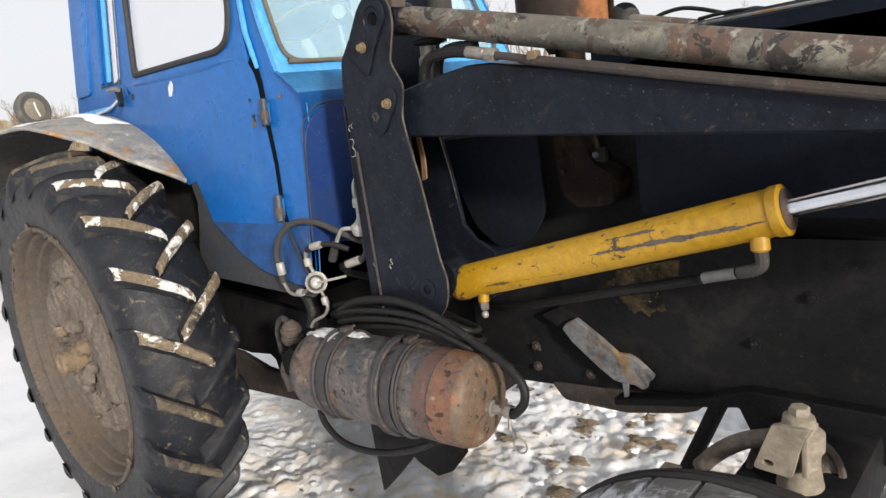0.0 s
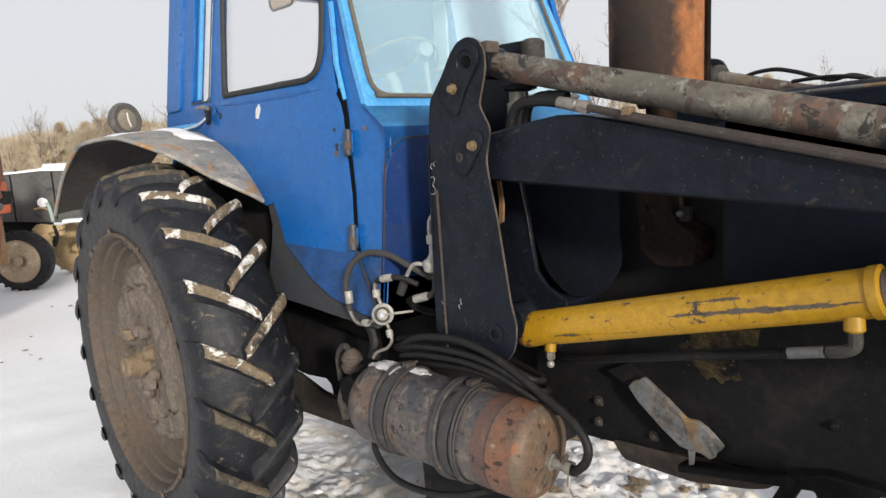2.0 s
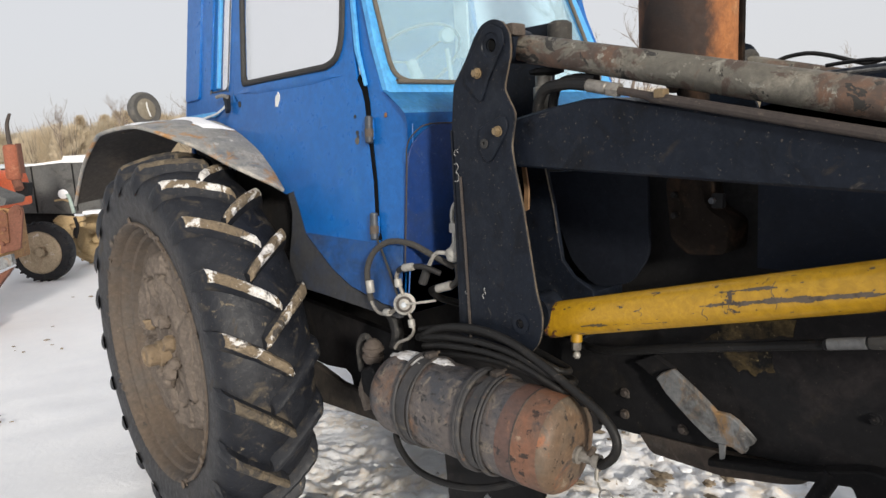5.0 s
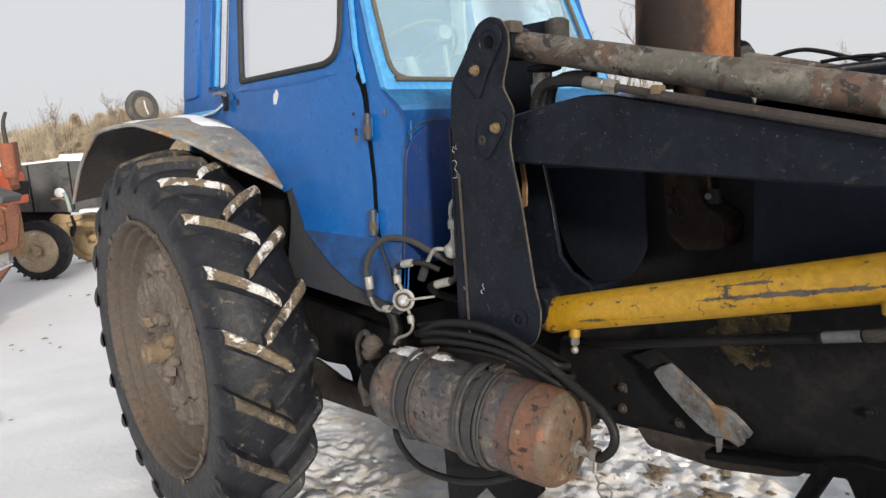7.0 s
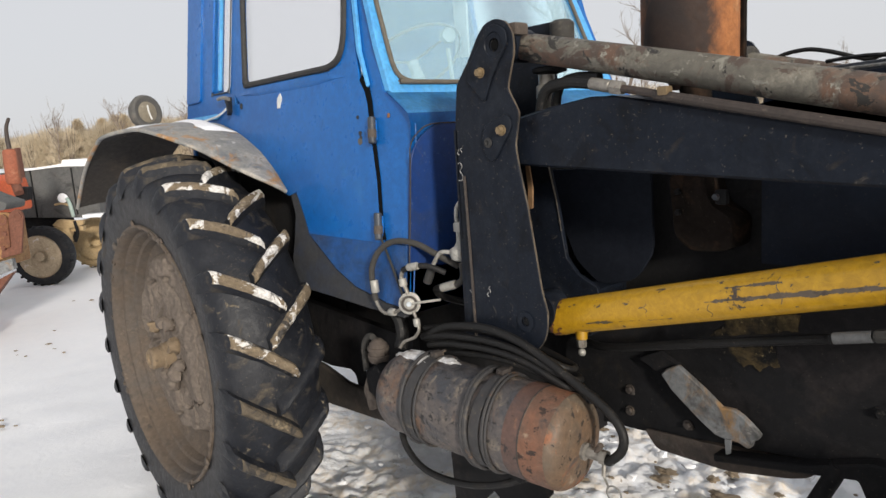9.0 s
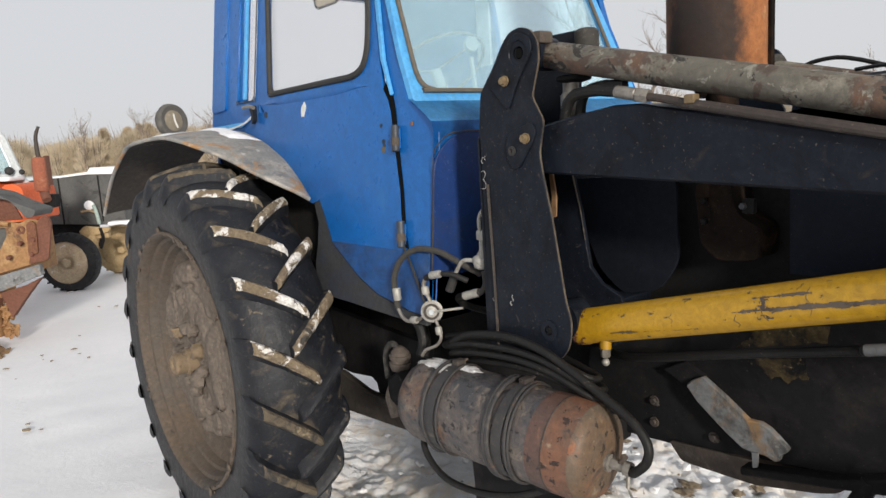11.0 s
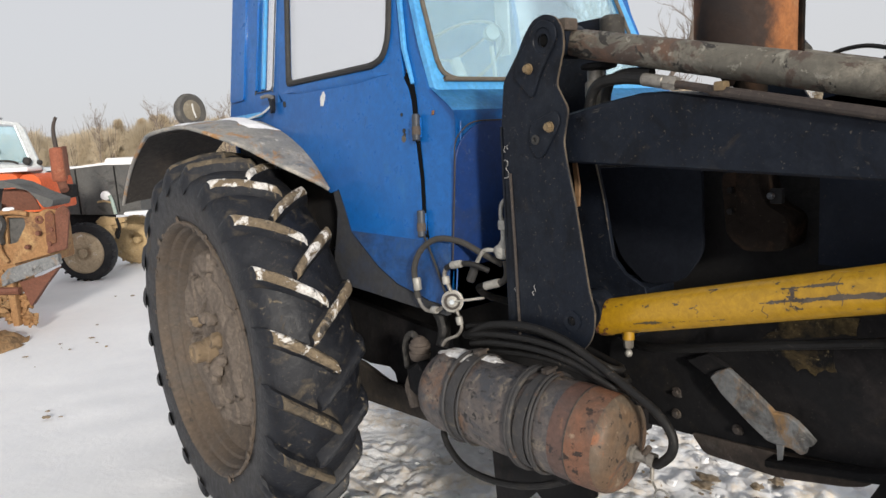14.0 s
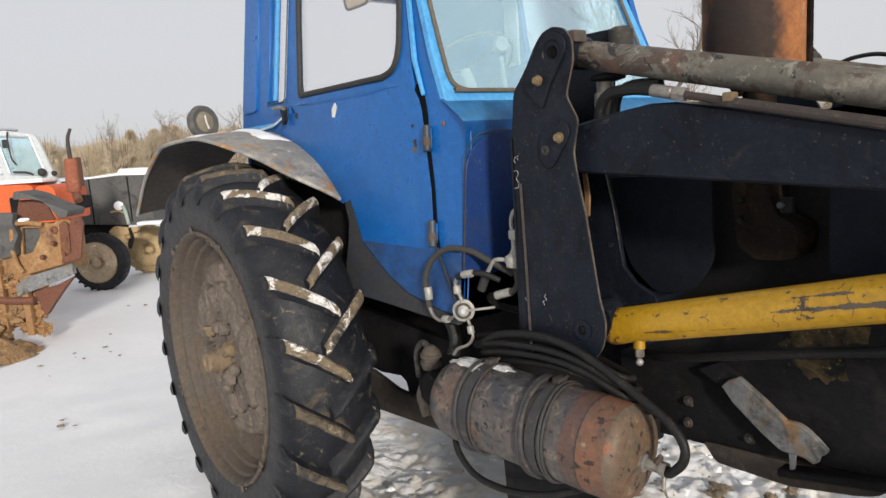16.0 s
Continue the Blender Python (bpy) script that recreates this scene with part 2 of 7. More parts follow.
M["hub"] = surface("ochre_muddy_hub", (0.26, 0.185, 0.11), (0.19, 0.14, 0.09), [(MUD, 16.0, 0.5, 0.7, 0.9, 0.3), ((0.10, 0.075, 0.05), 24.0, 0.58, 0.68, 0.9, 0.4)], rough=0.85, bump=0.5)
M["fender"] = surface("worn_grey_fender_paint", (0.33, 0.315, 0.285), (0.25, 0.245, 0.23), [((0.12, 0.135, 0.155), 4.0, 0.52, 0.66, 0.55, 0.9), ((0.45, 0.42, 0.37), 5.0, 0.52, 0.64, 0.6, 0.7), ((0.40, 0.20, 0.06), 6.5, 0.53, 0.62, 0.8, 0.9), ((0.13, 0.085, 0.05), 13.0, 0.60, 0.67, 0.8, 0.8), ((0.62, 0.60, 0.56), 28.0, 0.62, 0.68, 0.7, 0.4)], rough=0.45, bump=0.45, bump_scale=18, bump_dist=0.008)
# brown underside, deepened to hold the shade between tyre and fender
M["fender_in"] = surface("brown_fender_underside_shaded", (0.050, 0.042, 0.036), (0.034, 0.029, 0.026), [((0.085, 0.06, 0.042), 5.0, 0.55, 0.8, 0.9, 0.4)], rough=0.85, bump=0.3)
M["yellow"] = surface("yellow_cylinder_paint", (0.46, 0.265, 0.011), (0.41, 0.225, 0.010), [((0.33, 0.17, 0.012), 7.0, 0.55, 0.75, 0.5, 0.4), ((0.12, 0.075, 0.03), 15.0, 0.665, 0.70, 0.6, 0.5), ((0.05, 0.035, 0.02), 40.0, 0.67, 0.71, 0.6, 0.2)], rough=0.34, bump=0.2, bump_scale=25, coat=0.15, specks=0.25)
M["chip"] = surface("bare_brown_scrape", (0.085, 0.062, 0.045), (0.12, 0.095, 0.07), [((0.045, 0.032, 0.025), 18.0, 0.5, 0.62, 0.7, 0.4)], rough=0.55, bump=0.3)
M["chrome"] = surface("chrome_rod", (0.75, 0.77, 0.8), (0.68, 0.7, 0.74), rough=0.12, metal=1.0, bump=0.02, specks=0.0)
M["steel"] = surface("grey_fittings", (0.36, 0.34, 0.31), (0.24, 0.22, 0.19), [(RUST, 40.0, 0.60, 0.70, 0.8, 0.2), ((0.06, 0.055, 0.05), 30.0, 0.55, 0.68, 0.7, 0.3)], rough=0.4, metal=0.5, bump=0.2)
M["dull_steel"] = surface("dull_grey_crimp", (0.16, 0.165, 0.17), (0.11, 0.112, 0.115), [((0.05, 0.048, 0.045), 20.0, 0.55, 0.68, 0.8, 0.4)], rough=0.6, metal=0.2, bump=0.2)
M["alloy"] = surface("cast_alloy_valve", (0.50, 0.485, 0.45), (0.34, 0.33, 0.30), [((0.07, 0.065, 0.055), 24.0, 0.54, 0.68, 0.8, 0.4)], rough=0.45, metal=0.3, bump=0.3, bump_scale=120)
M["brass"] = surface("yellowed_bolt", (0.30, 0.225, 0.13), (0.22, 0.155, 0.085), rough=0.55, metal=0.4, bump=0.3, bump_scale=150)
M["orange_nut"] = surface("rusty_orange_nut", (0.30, 0.14, 0.045), (0.21, 0.09, 0.03), rough=0.65, bump=0.4, bump_scale=150)
M["pipe"] = surface("flaking_grey_green_pipe", (0.175, 0.162, 0.130), (0.130, 0.118, 0.096), [((0.27, 0.245, 0.195), 7.0, 0.50, 0.60, 0.6, 0.3), ((0.085, 0.055, 0.042), 6.5, 0.505, 0.535, 0.7, 0.6), ((0.155, 0.085, 0.055), 5.0, 0.55, 0.62, 0.8, 0.6), ((0.022, 0.020, 0.019), 13.0, 0.575, 0.59, 0.8, 0.8), ((0.30, 0.285, 0.235), 24.0, 0.60, 0.63, 0.6, 0.4)], rough=0.55, bump=0.5, bump_scale=60, bump_dist=0.004)
M["thin_pipe"] = surface("rusty_brown_pipe", (0.055, 0.040, 0.033), (0.038, 0.029, 0.025), [((0.12, 0.095, 0.075), 20.0, 0.58, 0.72, 0.7, 0.3), ((0.10, 0.05, 0.025), 9.0, 0.58, 0.7, 0.8, 0.4)], rough=0.6, bump=0.4)
M["muffler"] = muffler_material()
M["muffler_red"] = surface("red_brown_muffler", (0.36, 0.115, 0.06), (0.28, 0.09, 0.05), [((0.42, 0.2, 0.12), 7.0, 0.55, 0.7, 0.8, 0.4), ((0.10, 0.04, 0.03), 9.0, 0.6, 0.7, 0.8, 0.4)], rough=0.75, bump=0.3)
M["tank"] = surface("rusty_tank_paint", (0.128, 0.104, 0.090), (0.092, 0.083, 0.082), [((0.040, 0.043, 0.052), 6.0, 0.47, 0.58, 0.45, 0.9), ((0.145, 0.085, 0.055), 8.0, 0.55, 0.66, 0.7, 0.8), ((0.23, 0.19, 0.145), 22.0, 0.55, 0.66, 0.7, 0.6), ((0.014, 0.0135, 0.015), 16.0, 0.565, 0.62, 0.5, 0.9), ((0.012, 0.0115, 0.012), 44.0, 0.575, 0.62, 0.6, 0.4), ((0.34, 0.32, 0.28), 70.0, 0.66, 0.71, 0.8, 0.2)], rough=0.45, bump=0.8, bump_scale=55, bump_dist=0.005)
M["tank_end"] = surface("tan_tank_end", (0.165, 0.100, 0.058), (0.120, 0.080, 0.052), [((0.115, 0.090, 0.066), 7.0, 0.46, 0.60, 0.7, 0.4), ((0.28, 0.10, 0.042), 4.5, 0.50, 0.58, 0.75, 0.5), ((0.055, 0.048, 0.046), 9.0, 0.54, 0.62, 0.7, 0.7), ((0.014, 0.013, 0.013), 40.0, 0.585, 0.62, 0.8, 0.3), ((0.27, 0.21, 0.15), 30.0, 0.60, 0.68, 0.7, 0.6)], rough=0.5, bump=0.45, bump_scale=45)
M["tank_shoulder"] = surface("orange_primed_shoulder", (0.235, 0.092, 0.045), (0.165, 0.082, 0.050), [((0.115, 0.078, 0.060), 6.0, 0.42, 0.58, 0.85, 0.5), ((0.045, 0.040, 0.040), 9.0, 0.54, 0.62, 0.8, 0.7), ((0.014, 0.013, 0.013), 36.0, 0.57, 0.61, 0.8, 0.3), ((0.27, 0.19, 0.13), 26.0, 0.60, 0.68, 0.7, 0.6)], rough=0.45, bump=0.5, bump_scale=45)
M["tank_band"] = surface("purplish_rust_band", (0.15, 0.072, 0.052), (0.095, 0.06, 0.05), [((0.05, 0.044, 0.045), 10.0, 0.48, 0.62, 0.7, 0.7), ((0.24, 0.12, 0.07), 12.0, 0.58, 0.7, 0.7, 0.6), ((0.016, 0.015, 0.016), 38.0, 0.58, 0.63, 0.6, 0.6)], rough=0.5, bump=0.45)
M["strap"] = surface("dark_rusty_strap", (0.030, 0.027, 0.027), (0.055, 0.043, 0.036), [((0.16, 0.12, 0.08), 24.0, 0.58, 0.70, 0.8, 0.4), ((0.09, 0.088, 0.085), 8.0, 0.55, 0.72, 0.7, 0.6)], rough=0.6, bump=0.35)
M["hose"] = surface("black_rubber_hose", (0.007, 0.007, 0.0075), (0.012, 0.0115, 0.0115), [((0.034, 0.030, 0.026), 11.0, 0.54, 0.74, 0.85, 0.6), ((0.008, 0.008, 0.009), 9.0, 0.54, 0.68, 0.5, 0.5)], rough=0.5, bump=0.25, bump_scale=90, spec=0.3)
M["dusty_band"] = surface("dusty_blue_grey_band", (0.028, 0.029, 0.033), (0.050, 0.047, 0.047), [((0.12, 0.10, 0.075), 16.0, 0.56, 0.70, 0.8, 0.6), ((0.016, 0.016, 0.018), 10.0, 0.54, 0.66, 0.6, 0.6), ((0.14, 0.075, 0.04), 22.0, 0.63, 0.70, 0.8, 0.4)], rough=0.6, bump=0.5, bump_scale=80)
M["hose_dusty"] = surface("dusty_rubber_hose", (0.05, 0.046, 0.041), (0.036, 0.034, 0.031), [((0.14, 0.125, 0.1), 22.0, 0.58, 0.75, 0.85, 0.3)], rough=0.75, bump=0.25, bump_scale=120)
M["seal"] = surface("black_window_rubber", (0.022, 0.022, 0.023), (0.035, 0.034, 0.033), rough=0.7, bump=0.1)
M["seal_grey"] = surface("grey_weathered_rubber", (0.10, 0.09, 0.075), (0.14, 0.12, 0.095), rough=0.8, bump=0.2)
M["brace"] = surface("grey_painted_brace", (0.235, 0.242, 0.248), (0.145, 0.152, 0.158), [((0.26, 0.15, 0.06), 7.0, 0.51, 0.60, 0.85, 0.6), ((0.05, 0.048, 0.046), 6.0, 0.52, 0.62, 0.8, 0.9), ((0.36, 0.35, 0.33), 22.0, 0.58, 0.71, 0.8, 0.3)], rough=0.65, bump=0.3)
M["iron_light"] = surface("dusty_cast_iron", (0.34, 0.295, 0.23), (0.25, 0.212, 0.162), [((0.14, 0.115, 0.085), 12.0, 0.54, 0.72, 0.85, 0.6), ((0.5, 0.46, 0.39), 20.0, 0.58, 0.7, 0.85, 0.4)], rough=0.8, bump=0.45)
M["brown_plate"] = surface("brown_guard_plate", (0.105, 0.080, 0.062), (0.078, 0.062, 0.052), [((0.2, 0.18, 0.155), 10.0, 0.6, 0.75, 0.8, 0.5), ((0.03, 0.027, 0.025), 7.0, 0.54, 0.7, 0.8, 0.6)], rough=0.75, bump=0.35)
M["snow_cap"] = surface("snow_patch", (0.88, 0.88, 0.89), (0.80, 0.81, 0.84), rough=0.7, bump=0.6, bump_scale=40, bump_dist=0.01, spec=0.3, specks=0.0)
M["white"] = surface("white_paint_mark", (0.7, 0.7, 0.68), (0.55, 0.55, 0.54), rough=0.6, bump=0.1, specks=0.0)
M["grey_int"] = surface("grey_cab_lining", (0.32, 0.36, 0.36), (0.27, 0.31, 0.31), rough=0.7, bump=0.1)
M["visor"] = surface("cream_visor", (0.6, 0.5, 0.36), (0.5, 0.42, 0.3), rough=0.7, bump=0.1)
M["lamp_glass"] = surface("dusty_lamp_glass", (0.30, 0.26, 0.19), (0.22, 0.19, 0.14), [((0.45, 0.42, 0.35), 20.0, 0.55, 0.7, 0.8, 0.5)], rough=0.5, bump=0.1, coat=0.1)
M["trim"] = surface("bright_window_trim", (0.62, 0.66, 0.7), (0.5, 0.54, 0.58), rough=0.3, metal=0.5, bump=0.05)
# things further off
M["orange"] = surface("faded_orange_paint", (0.78, 0.135, 0.03), (0.68, 0.12, 0.028), [((0.35, 0.12, 0.04), 6.0, 0.6, 0.75, 0.7, 0.3)], rough=0.45, bump=0.1)
M["rust_frame"] = surface("rusty_ochre_iron", (0.40, 0.225, 0.095), (0.27, 0.14, 0.065), [((0.50, 0.34, 0.16), 4.0, 0.5, 0.7, 0.9, 0.4), ((0.09, 0.045, 0.03), 7.0, 0.56, 0.7, 0.8, 0.3)], rough=0.8, bump=0.3)
M["sooty"] = surface("sooty_cast_iron", (0.011, 0.0095, 0.0085), (0.018, 0.014, 0.012), [((0.050, 0.030, 0.020), 9.0, 0.5, 0.7, 0.9, 0.8), ((0.004, 0.004, 0.004), 14.0, 0.54, 0.66, 0.9, 0.6)], rough=0.85, bump=0.5, spec=0.04, specks=0.1)
M["rust_red"] = surface("dark_red_rust_plate", (0.19, 0.075, 0.045), (0.14, 0.055, 0.035), rough=0.75, bump=0.3)
M["mud_axle"] = surface("clay_coated_axle", (0.52, 0.38, 0.20), (0.42, 0.30, 0.16), [((0.26, 0.19, 0.12), 9.0, 0.55, 0.7, 0.9, 0.4), ((0.6, 0.52, 0.4), 14.0, 0.6, 0.7, 0.9, 0.4)], rough=0.9, bump=0.5)
M["cab_white"] = surface("pale_cab_paint", (0.62, 0.66, 0.68), (0.55, 0.58, 0.6), rough=0.5, bump=0.05, specks=0.05)
M["dark_hood"] = surface("dark_weathered_sheet", (0.085, 0.088, 0.090), (0.105, 0.104, 0.100), [((0.13, 0.12, 0.105), 4.0, 0.56, 0.75, 0.8, 0.6), ((0.03, 0.03, 0.032), 6.0, 0.52, 0.68, 0.8, 0.8)], rough=0.65, bump=0.2)
M["rust_mix"] = surface("red_and_ochre_rust", (0.20, 0.085, 0.04), (0.13, 0.05, 0.03), [((0.30, 0.17, 0.07), 7.0, 0.5, 0.62, 0.9, 0.4)], rough=0.8, bump=0.3)
M["pale_green"] = surface("pale_green_paint", (0.40, 0.50, 0.46), (0.32, 0.40, 0.37), rough=0.6, bump=0.1)
M["clay"] = surface("clay_heap", (0.40, 0.25, 0.12), (0.28, 0.165, 0.08), [((0.1, 0.07, 0.04), 12.0, 0.52, 0.66, 0.95, 0.4), ((0.75, 0.75, 0.76), 6.0, 0.66, 0.72, 0.8, 0.3)], rough=0.95, bump=0.8, bump_scale=18, bump_dist=0.03)
M["tan_rust"] = surface("bare_tan_rust", (0.30, 0.175, 0.085), (0.21, 0.12, 0.06), rough=0.7, bump=0.3)
# flat black for the shade inside the door gap and the pin hole
M["gap_black"] = surface("black_gap_shade", (0.004, 0.004, 0.0045), (0.007, 0.007, 0.007), rough=0.8, bump=0.1, spec=0.05, specks=0.0)
M["chalk"] = surface("worn_white_chalk", (0.36, 0.36, 0.35), (0.22, 0.22, 0.22), [((0.03, 0.032, 0.036), 70.0, 0.48, 0.58, 0.8, 0.4)], rough=0.9, bump=0.2, specks=0.0)
M["clod"] = surface("dark_clod", (0.33, 0.26, 0.18), (0.21, 0.165, 0.115), rough=0.95, bump=0.5, rand=False)
M["bark"] = surface("bare_twig_bark", (0.20, 0.16, 0.13), (0.27, 0.22, 0.18), rough=0.9, bump=0.2)
# far foliage is far paler than real twigs: distance haze mixed into the colour
M["pine"] = foliage("hazed_pine_needles", (0.64, 0.55, 0.41), (0.56, 0.48, 0.36))
M["scrub"] = foliage("hazed_brown_scrub", (0.70, 0.61, 0.47), (0.52, 0.45, 0.34))


def glass_pane(name, tint, haze, gloss, dust=(0.66, 0.67, 0.66)):
    m, n, l, bsdf = nodes_of(name)
    n.remove(bsdf)
    out = n["Material Output"]
    tr = n.new("ShaderNodeBsdfTransparent")
    tr.inputs["Color"].default_value = (*tint, 1)
    gl = n.new("ShaderNodeBsdfGlossy")
    gl.inputs["Roughness"].default_value = 0.03
    df = n.new("ShaderNodeBsdfDiffuse")
    df.inputs["Color"].default_value = (*dust, 1)
    co = n.new("ShaderNodeTexCoord").outputs["Object"]
    dirt = math_node(n, l, "MULTIPLY", ramp(n, l, noise_node(n, l, co, 3.0, 8, 0.6, 0.5), 0.2, 0.9, (0.55, 0.55, 0.55, 1)), haze)
    a = n.new("ShaderNodeMixShader")
    l.new(dirt, a.inputs[0])
    l.new(tr.outputs[0], a.inputs[1])
    l.new(df.outputs[0], a.inputs[2])
    lw = n.new("ShaderNodeLayerWeight")
    lw.inputs["Blend"].default_value = 0.5
    fr = math_node(n, l, "MULTIPLY", math_node(n, l, "POWER", lw.outputs["Facing"], 4.0), 0.55)
    b = n.new("ShaderNodeMixShader")
    l.new(math_node(n, l, "ADD", fr, gloss), b.inputs[0])
    l.new(a.outputs[0], b.inputs[1])
    l.new(gl.outputs[0], b.inputs[2])
    l.new(b.outputs[0], out.inputs["Surface"])
    return m


M["glass"] = glass_pane("door_window_glass", (0.99, 0.99, 1.0), 0.10, 0.03)
# pale blue film over the dust stands in for the sky's reflection
M["ws_glass"] = glass_pane("windscreen_glass_sky_glare", (0.88, 0.96, 0.98), 0.32, 0.04, (0.56, 0.80, 0.92))


def ground_material():
    m, n, l, bsdf = nodes_of("trodden_snow")
    geo = n.new("ShaderNodeNewGeometry")
    co = geo.outputs["Position"]
    att = n.new("ShaderNodeAttribute")
    att.attribute_name = "trodden"
    big = noise_node(n, l, co, 1.6, 8, 0.65, 0.4)
    mid = noise_node(n, l, co, 6.0, 8, 0.7, 0.5)
    fine = noise_node(n, l, co, 28.0, 6, 0.65, 0.2)
    snow = mix(n, l, ramp(n, l, mid, 0.3, 0.75), (0.78, 0.785, 0.80), (0.73, 0.74, 0.77))
    # ice and dirt tones, brightened and tinted for sunlit and bluish shaded patches too
    icy = mix(n, l, ramp(n, l, fine, 0.35, 0.7), (0.88, 0.885, 0.90), (0.80, 0.83, 0.88))
    dirt = mix(n, l, ramp(n, l, fine, 0.3, 0.7), (0.88, 0.79, 0.67), (0.76, 0.65, 0.52))
    trod = mix(n, l, ramp(n, l, mid, 0.46, 0.62), icy, dirt)
    trod = mix(n, l, ramp(n, l, big, 0.38, 0.54), snow, trod)
    col = mix(n, l, att.outputs["Fac"], snow, trod)
    specks = ramp(n, l, noise_node(n, l, co, 19.0, 5, 0.7, 0.3), 0.675, 0.71)
    specks = math_node(n, l, "MULTIPLY", specks, math_node(n, l, "ADD", math_node(n, l, "MULTIPLY", att.outputs["Fac"], 0.8), 0.1))
    col = mix(n, l, specks, col, (0.30, 0.235, 0.165))
    l.new(col, bsdf.inputs["Base Color"])
    bsdf.inputs["Roughness"].default_value = 0.75
    bsdf.inputs["Specular IOR Level"].default_value = 0.25
    b = n.new("ShaderNodeBump")
    b.inputs["Strength"].default_value = 0.45
    b.inputs["Distance"].default_value = 0.04
    relief = math_node(n, l, "ADD", mid, math_node(n, l, "MULTIPLY", fine, 0.4))
    l.new(math_node(n, l, "MULTIPLY", relief, math_node(n, l, "ADD", math_node(n, l, "MULTIPLY", att.outputs["Fac"], 0.75), 0.25)), b.inputs["Height"])
    l.new(b.outputs[0], bsdf.inputs["Normal"])
    return m


M["ground"] = ground_material()


# ---- builders ----
def finish(me, angle=35.0):
    me.polygons.foreach_set("use_smooth", [True] * len(me.polygons))
    me.set_sharp_from_angle(angle=radians(angle))
    return me


def thing(name, at, label, category, group="", kind=""):
    ob = new(name)
    ob.location = at
    ob.empty_display_size = 0.1
    return tagged(ob, label, category, group, kind)


def top_of(ob):
    while ob.parent:
        ob = ob.parent
    return ob


def part(name, bm, material, parent, label="", angle=35.0, local=False):
    """Links a bmesh, given in the world's metres, as one mesh under a thing or a part."""
    if not local:
        bmesh.ops.translate(bm, verts=bm.verts, vec=-top_of(parent).location)
    me = bpy.data.meshes.new(name)
    bm.to_mesh(me)
    bm.free()
    for m in (material if isinstance(material, (list, tuple)) else [material]):
        me.materials.append(M[m])
    finish(me, angle)
    ob = new(name, me)
    ob.parent = parent
    return tagged(ob, label)


def solo(name, bm, material, label, category, group="", kind="", angle=35.0):
    """A thing of a single mesh, with its origin at its foot."""
    lo = Vector([min(v.co[i] for v in bm.verts) for i in range(3)])
    hi = Vector([max(v.co[i] for v in bm.verts) for i in range(3)])
    base = Vector(((lo.x + hi.x) / 2, (lo.y + hi.y) / 2, lo.z))
    bmesh.ops.translate(bm, verts=bm.verts, vec=-base)
    me = bpy.data.meshes.new(name)
    bm.to_mesh(me)
    bm.free()
    for m in (material if isinstance(material, (list, tuple)) else [material]):
        me.materials.append(M[m])
    finish(me, angle)
    ob = new(name, me)
    ob.location = base
    return tagged(ob, label, category, group, kind)


def grid_faces(bm, rings, close_u=True, close_v=False, mat=0):
    """Quads between successive rings of points."""
    vs = [[bm.verts.new(p) for p in ring] for ring in rings]
    nu, nv = len(vs[0]), len(vs)
    for j in range(nv if close_v else nv - 1):
        for i in range(nu if close_u else nu - 1):
            f = bm.faces.new((vs[j][i], vs[j][(i + 1) % nu], vs[(j + 1) % nv][(i + 1) % nu], vs[(j + 1) % nv][i]))
            f.material_index = mat
    return vs


def cap(bm, ring, mat=0):
    f = bm.faces.new(ring)
    f.material_index = mat


def normals(bm):
    bmesh.ops.recalc_face_normals(bm, faces=bm.faces)
    return bm


def box(lo, hi, bevel=0.0, bm=None, m=None):
    bm2 = bmesh.new()
    lo, hi = Vector(lo), Vector(hi)
    bmesh.ops.create_cube(bm2, size=1.0)
    for v in bm2.verts:
        v.co = Vector([lo[i] + (v.co[i] + 0.5) * (hi[i] - lo[i]) for i in range(3)])
    if bevel:
        bmesh.ops.bevel(bm2, geom=list(bm2.edges), offset=bevel, segments=2, profile=0.6, affect="EDGES", clamp_overlap=True)
    if m is not None:
        bmesh.ops.transform(bm2, matrix=m, verts=bm2.verts)
    return join(bm, bm2)


def join(bm, other):
    if bm is None:
        return other
    me = bpy.data.meshes.new("tmp")
    other.to_mesh(me)
    other.free()
    bm.from_mesh(me)
    bpy.data.meshes.remove(me)
    return bm


def axis_frame(d):
    d = Vector(d).normalized()
    up = Vector((0, 0, 1)) if abs(d.z) < 0.9 else Vector((1, 0, 0))
    a = d.cross(up).normalized()
    return d, a, d.cross(a).normalized()


def lathe(origin, axis, profile, segs=32, bm=None, mat=0, caps=True, wobble=0.0):
    """A turned form: profile of (distance along the axis, radius)."""
    bm = bm or bmesh.new()
    o = Vector(origin)
    d, a, b = axis_frame(axis)
    rings = []
    for h, r in profile:
        ring = []
        for k in range(segs):
            t = 2 * math.pi * k / segs
            p = o + d * h + (a * math.cos(t) + b * math.sin(t)) * r
            if wobble:
                p += d * wobble * noise.noise(p * 9.0) + (p - o - d * h) * (wobble * 4) * noise.noise(p * 14.0 + Vector((3, 5, 7)))
            ring.append(p)
        rings.append(ring)
    vs = grid_faces(bm, rings, True, False, mat)
    if caps:
        cap(bm, vs[0], mat)
        cap(bm, list(reversed(vs[-1])), mat)
    return normals(bm)


def rod(p, q, r, segs=20, bm=None, r2=None, bevel=0.0, mat=0):
    p, q = Vector(p), Vector(q)
    n = (q - p).length
    r2 = r if r2 is None else r2
    prof = [(0, r), (n, r2)] if not bevel else [(0, r - bevel), (bevel, r), (n - bevel, r2), (n, r2 - bevel)]
    return lathe(p, q - p, prof, segs, bm, mat)


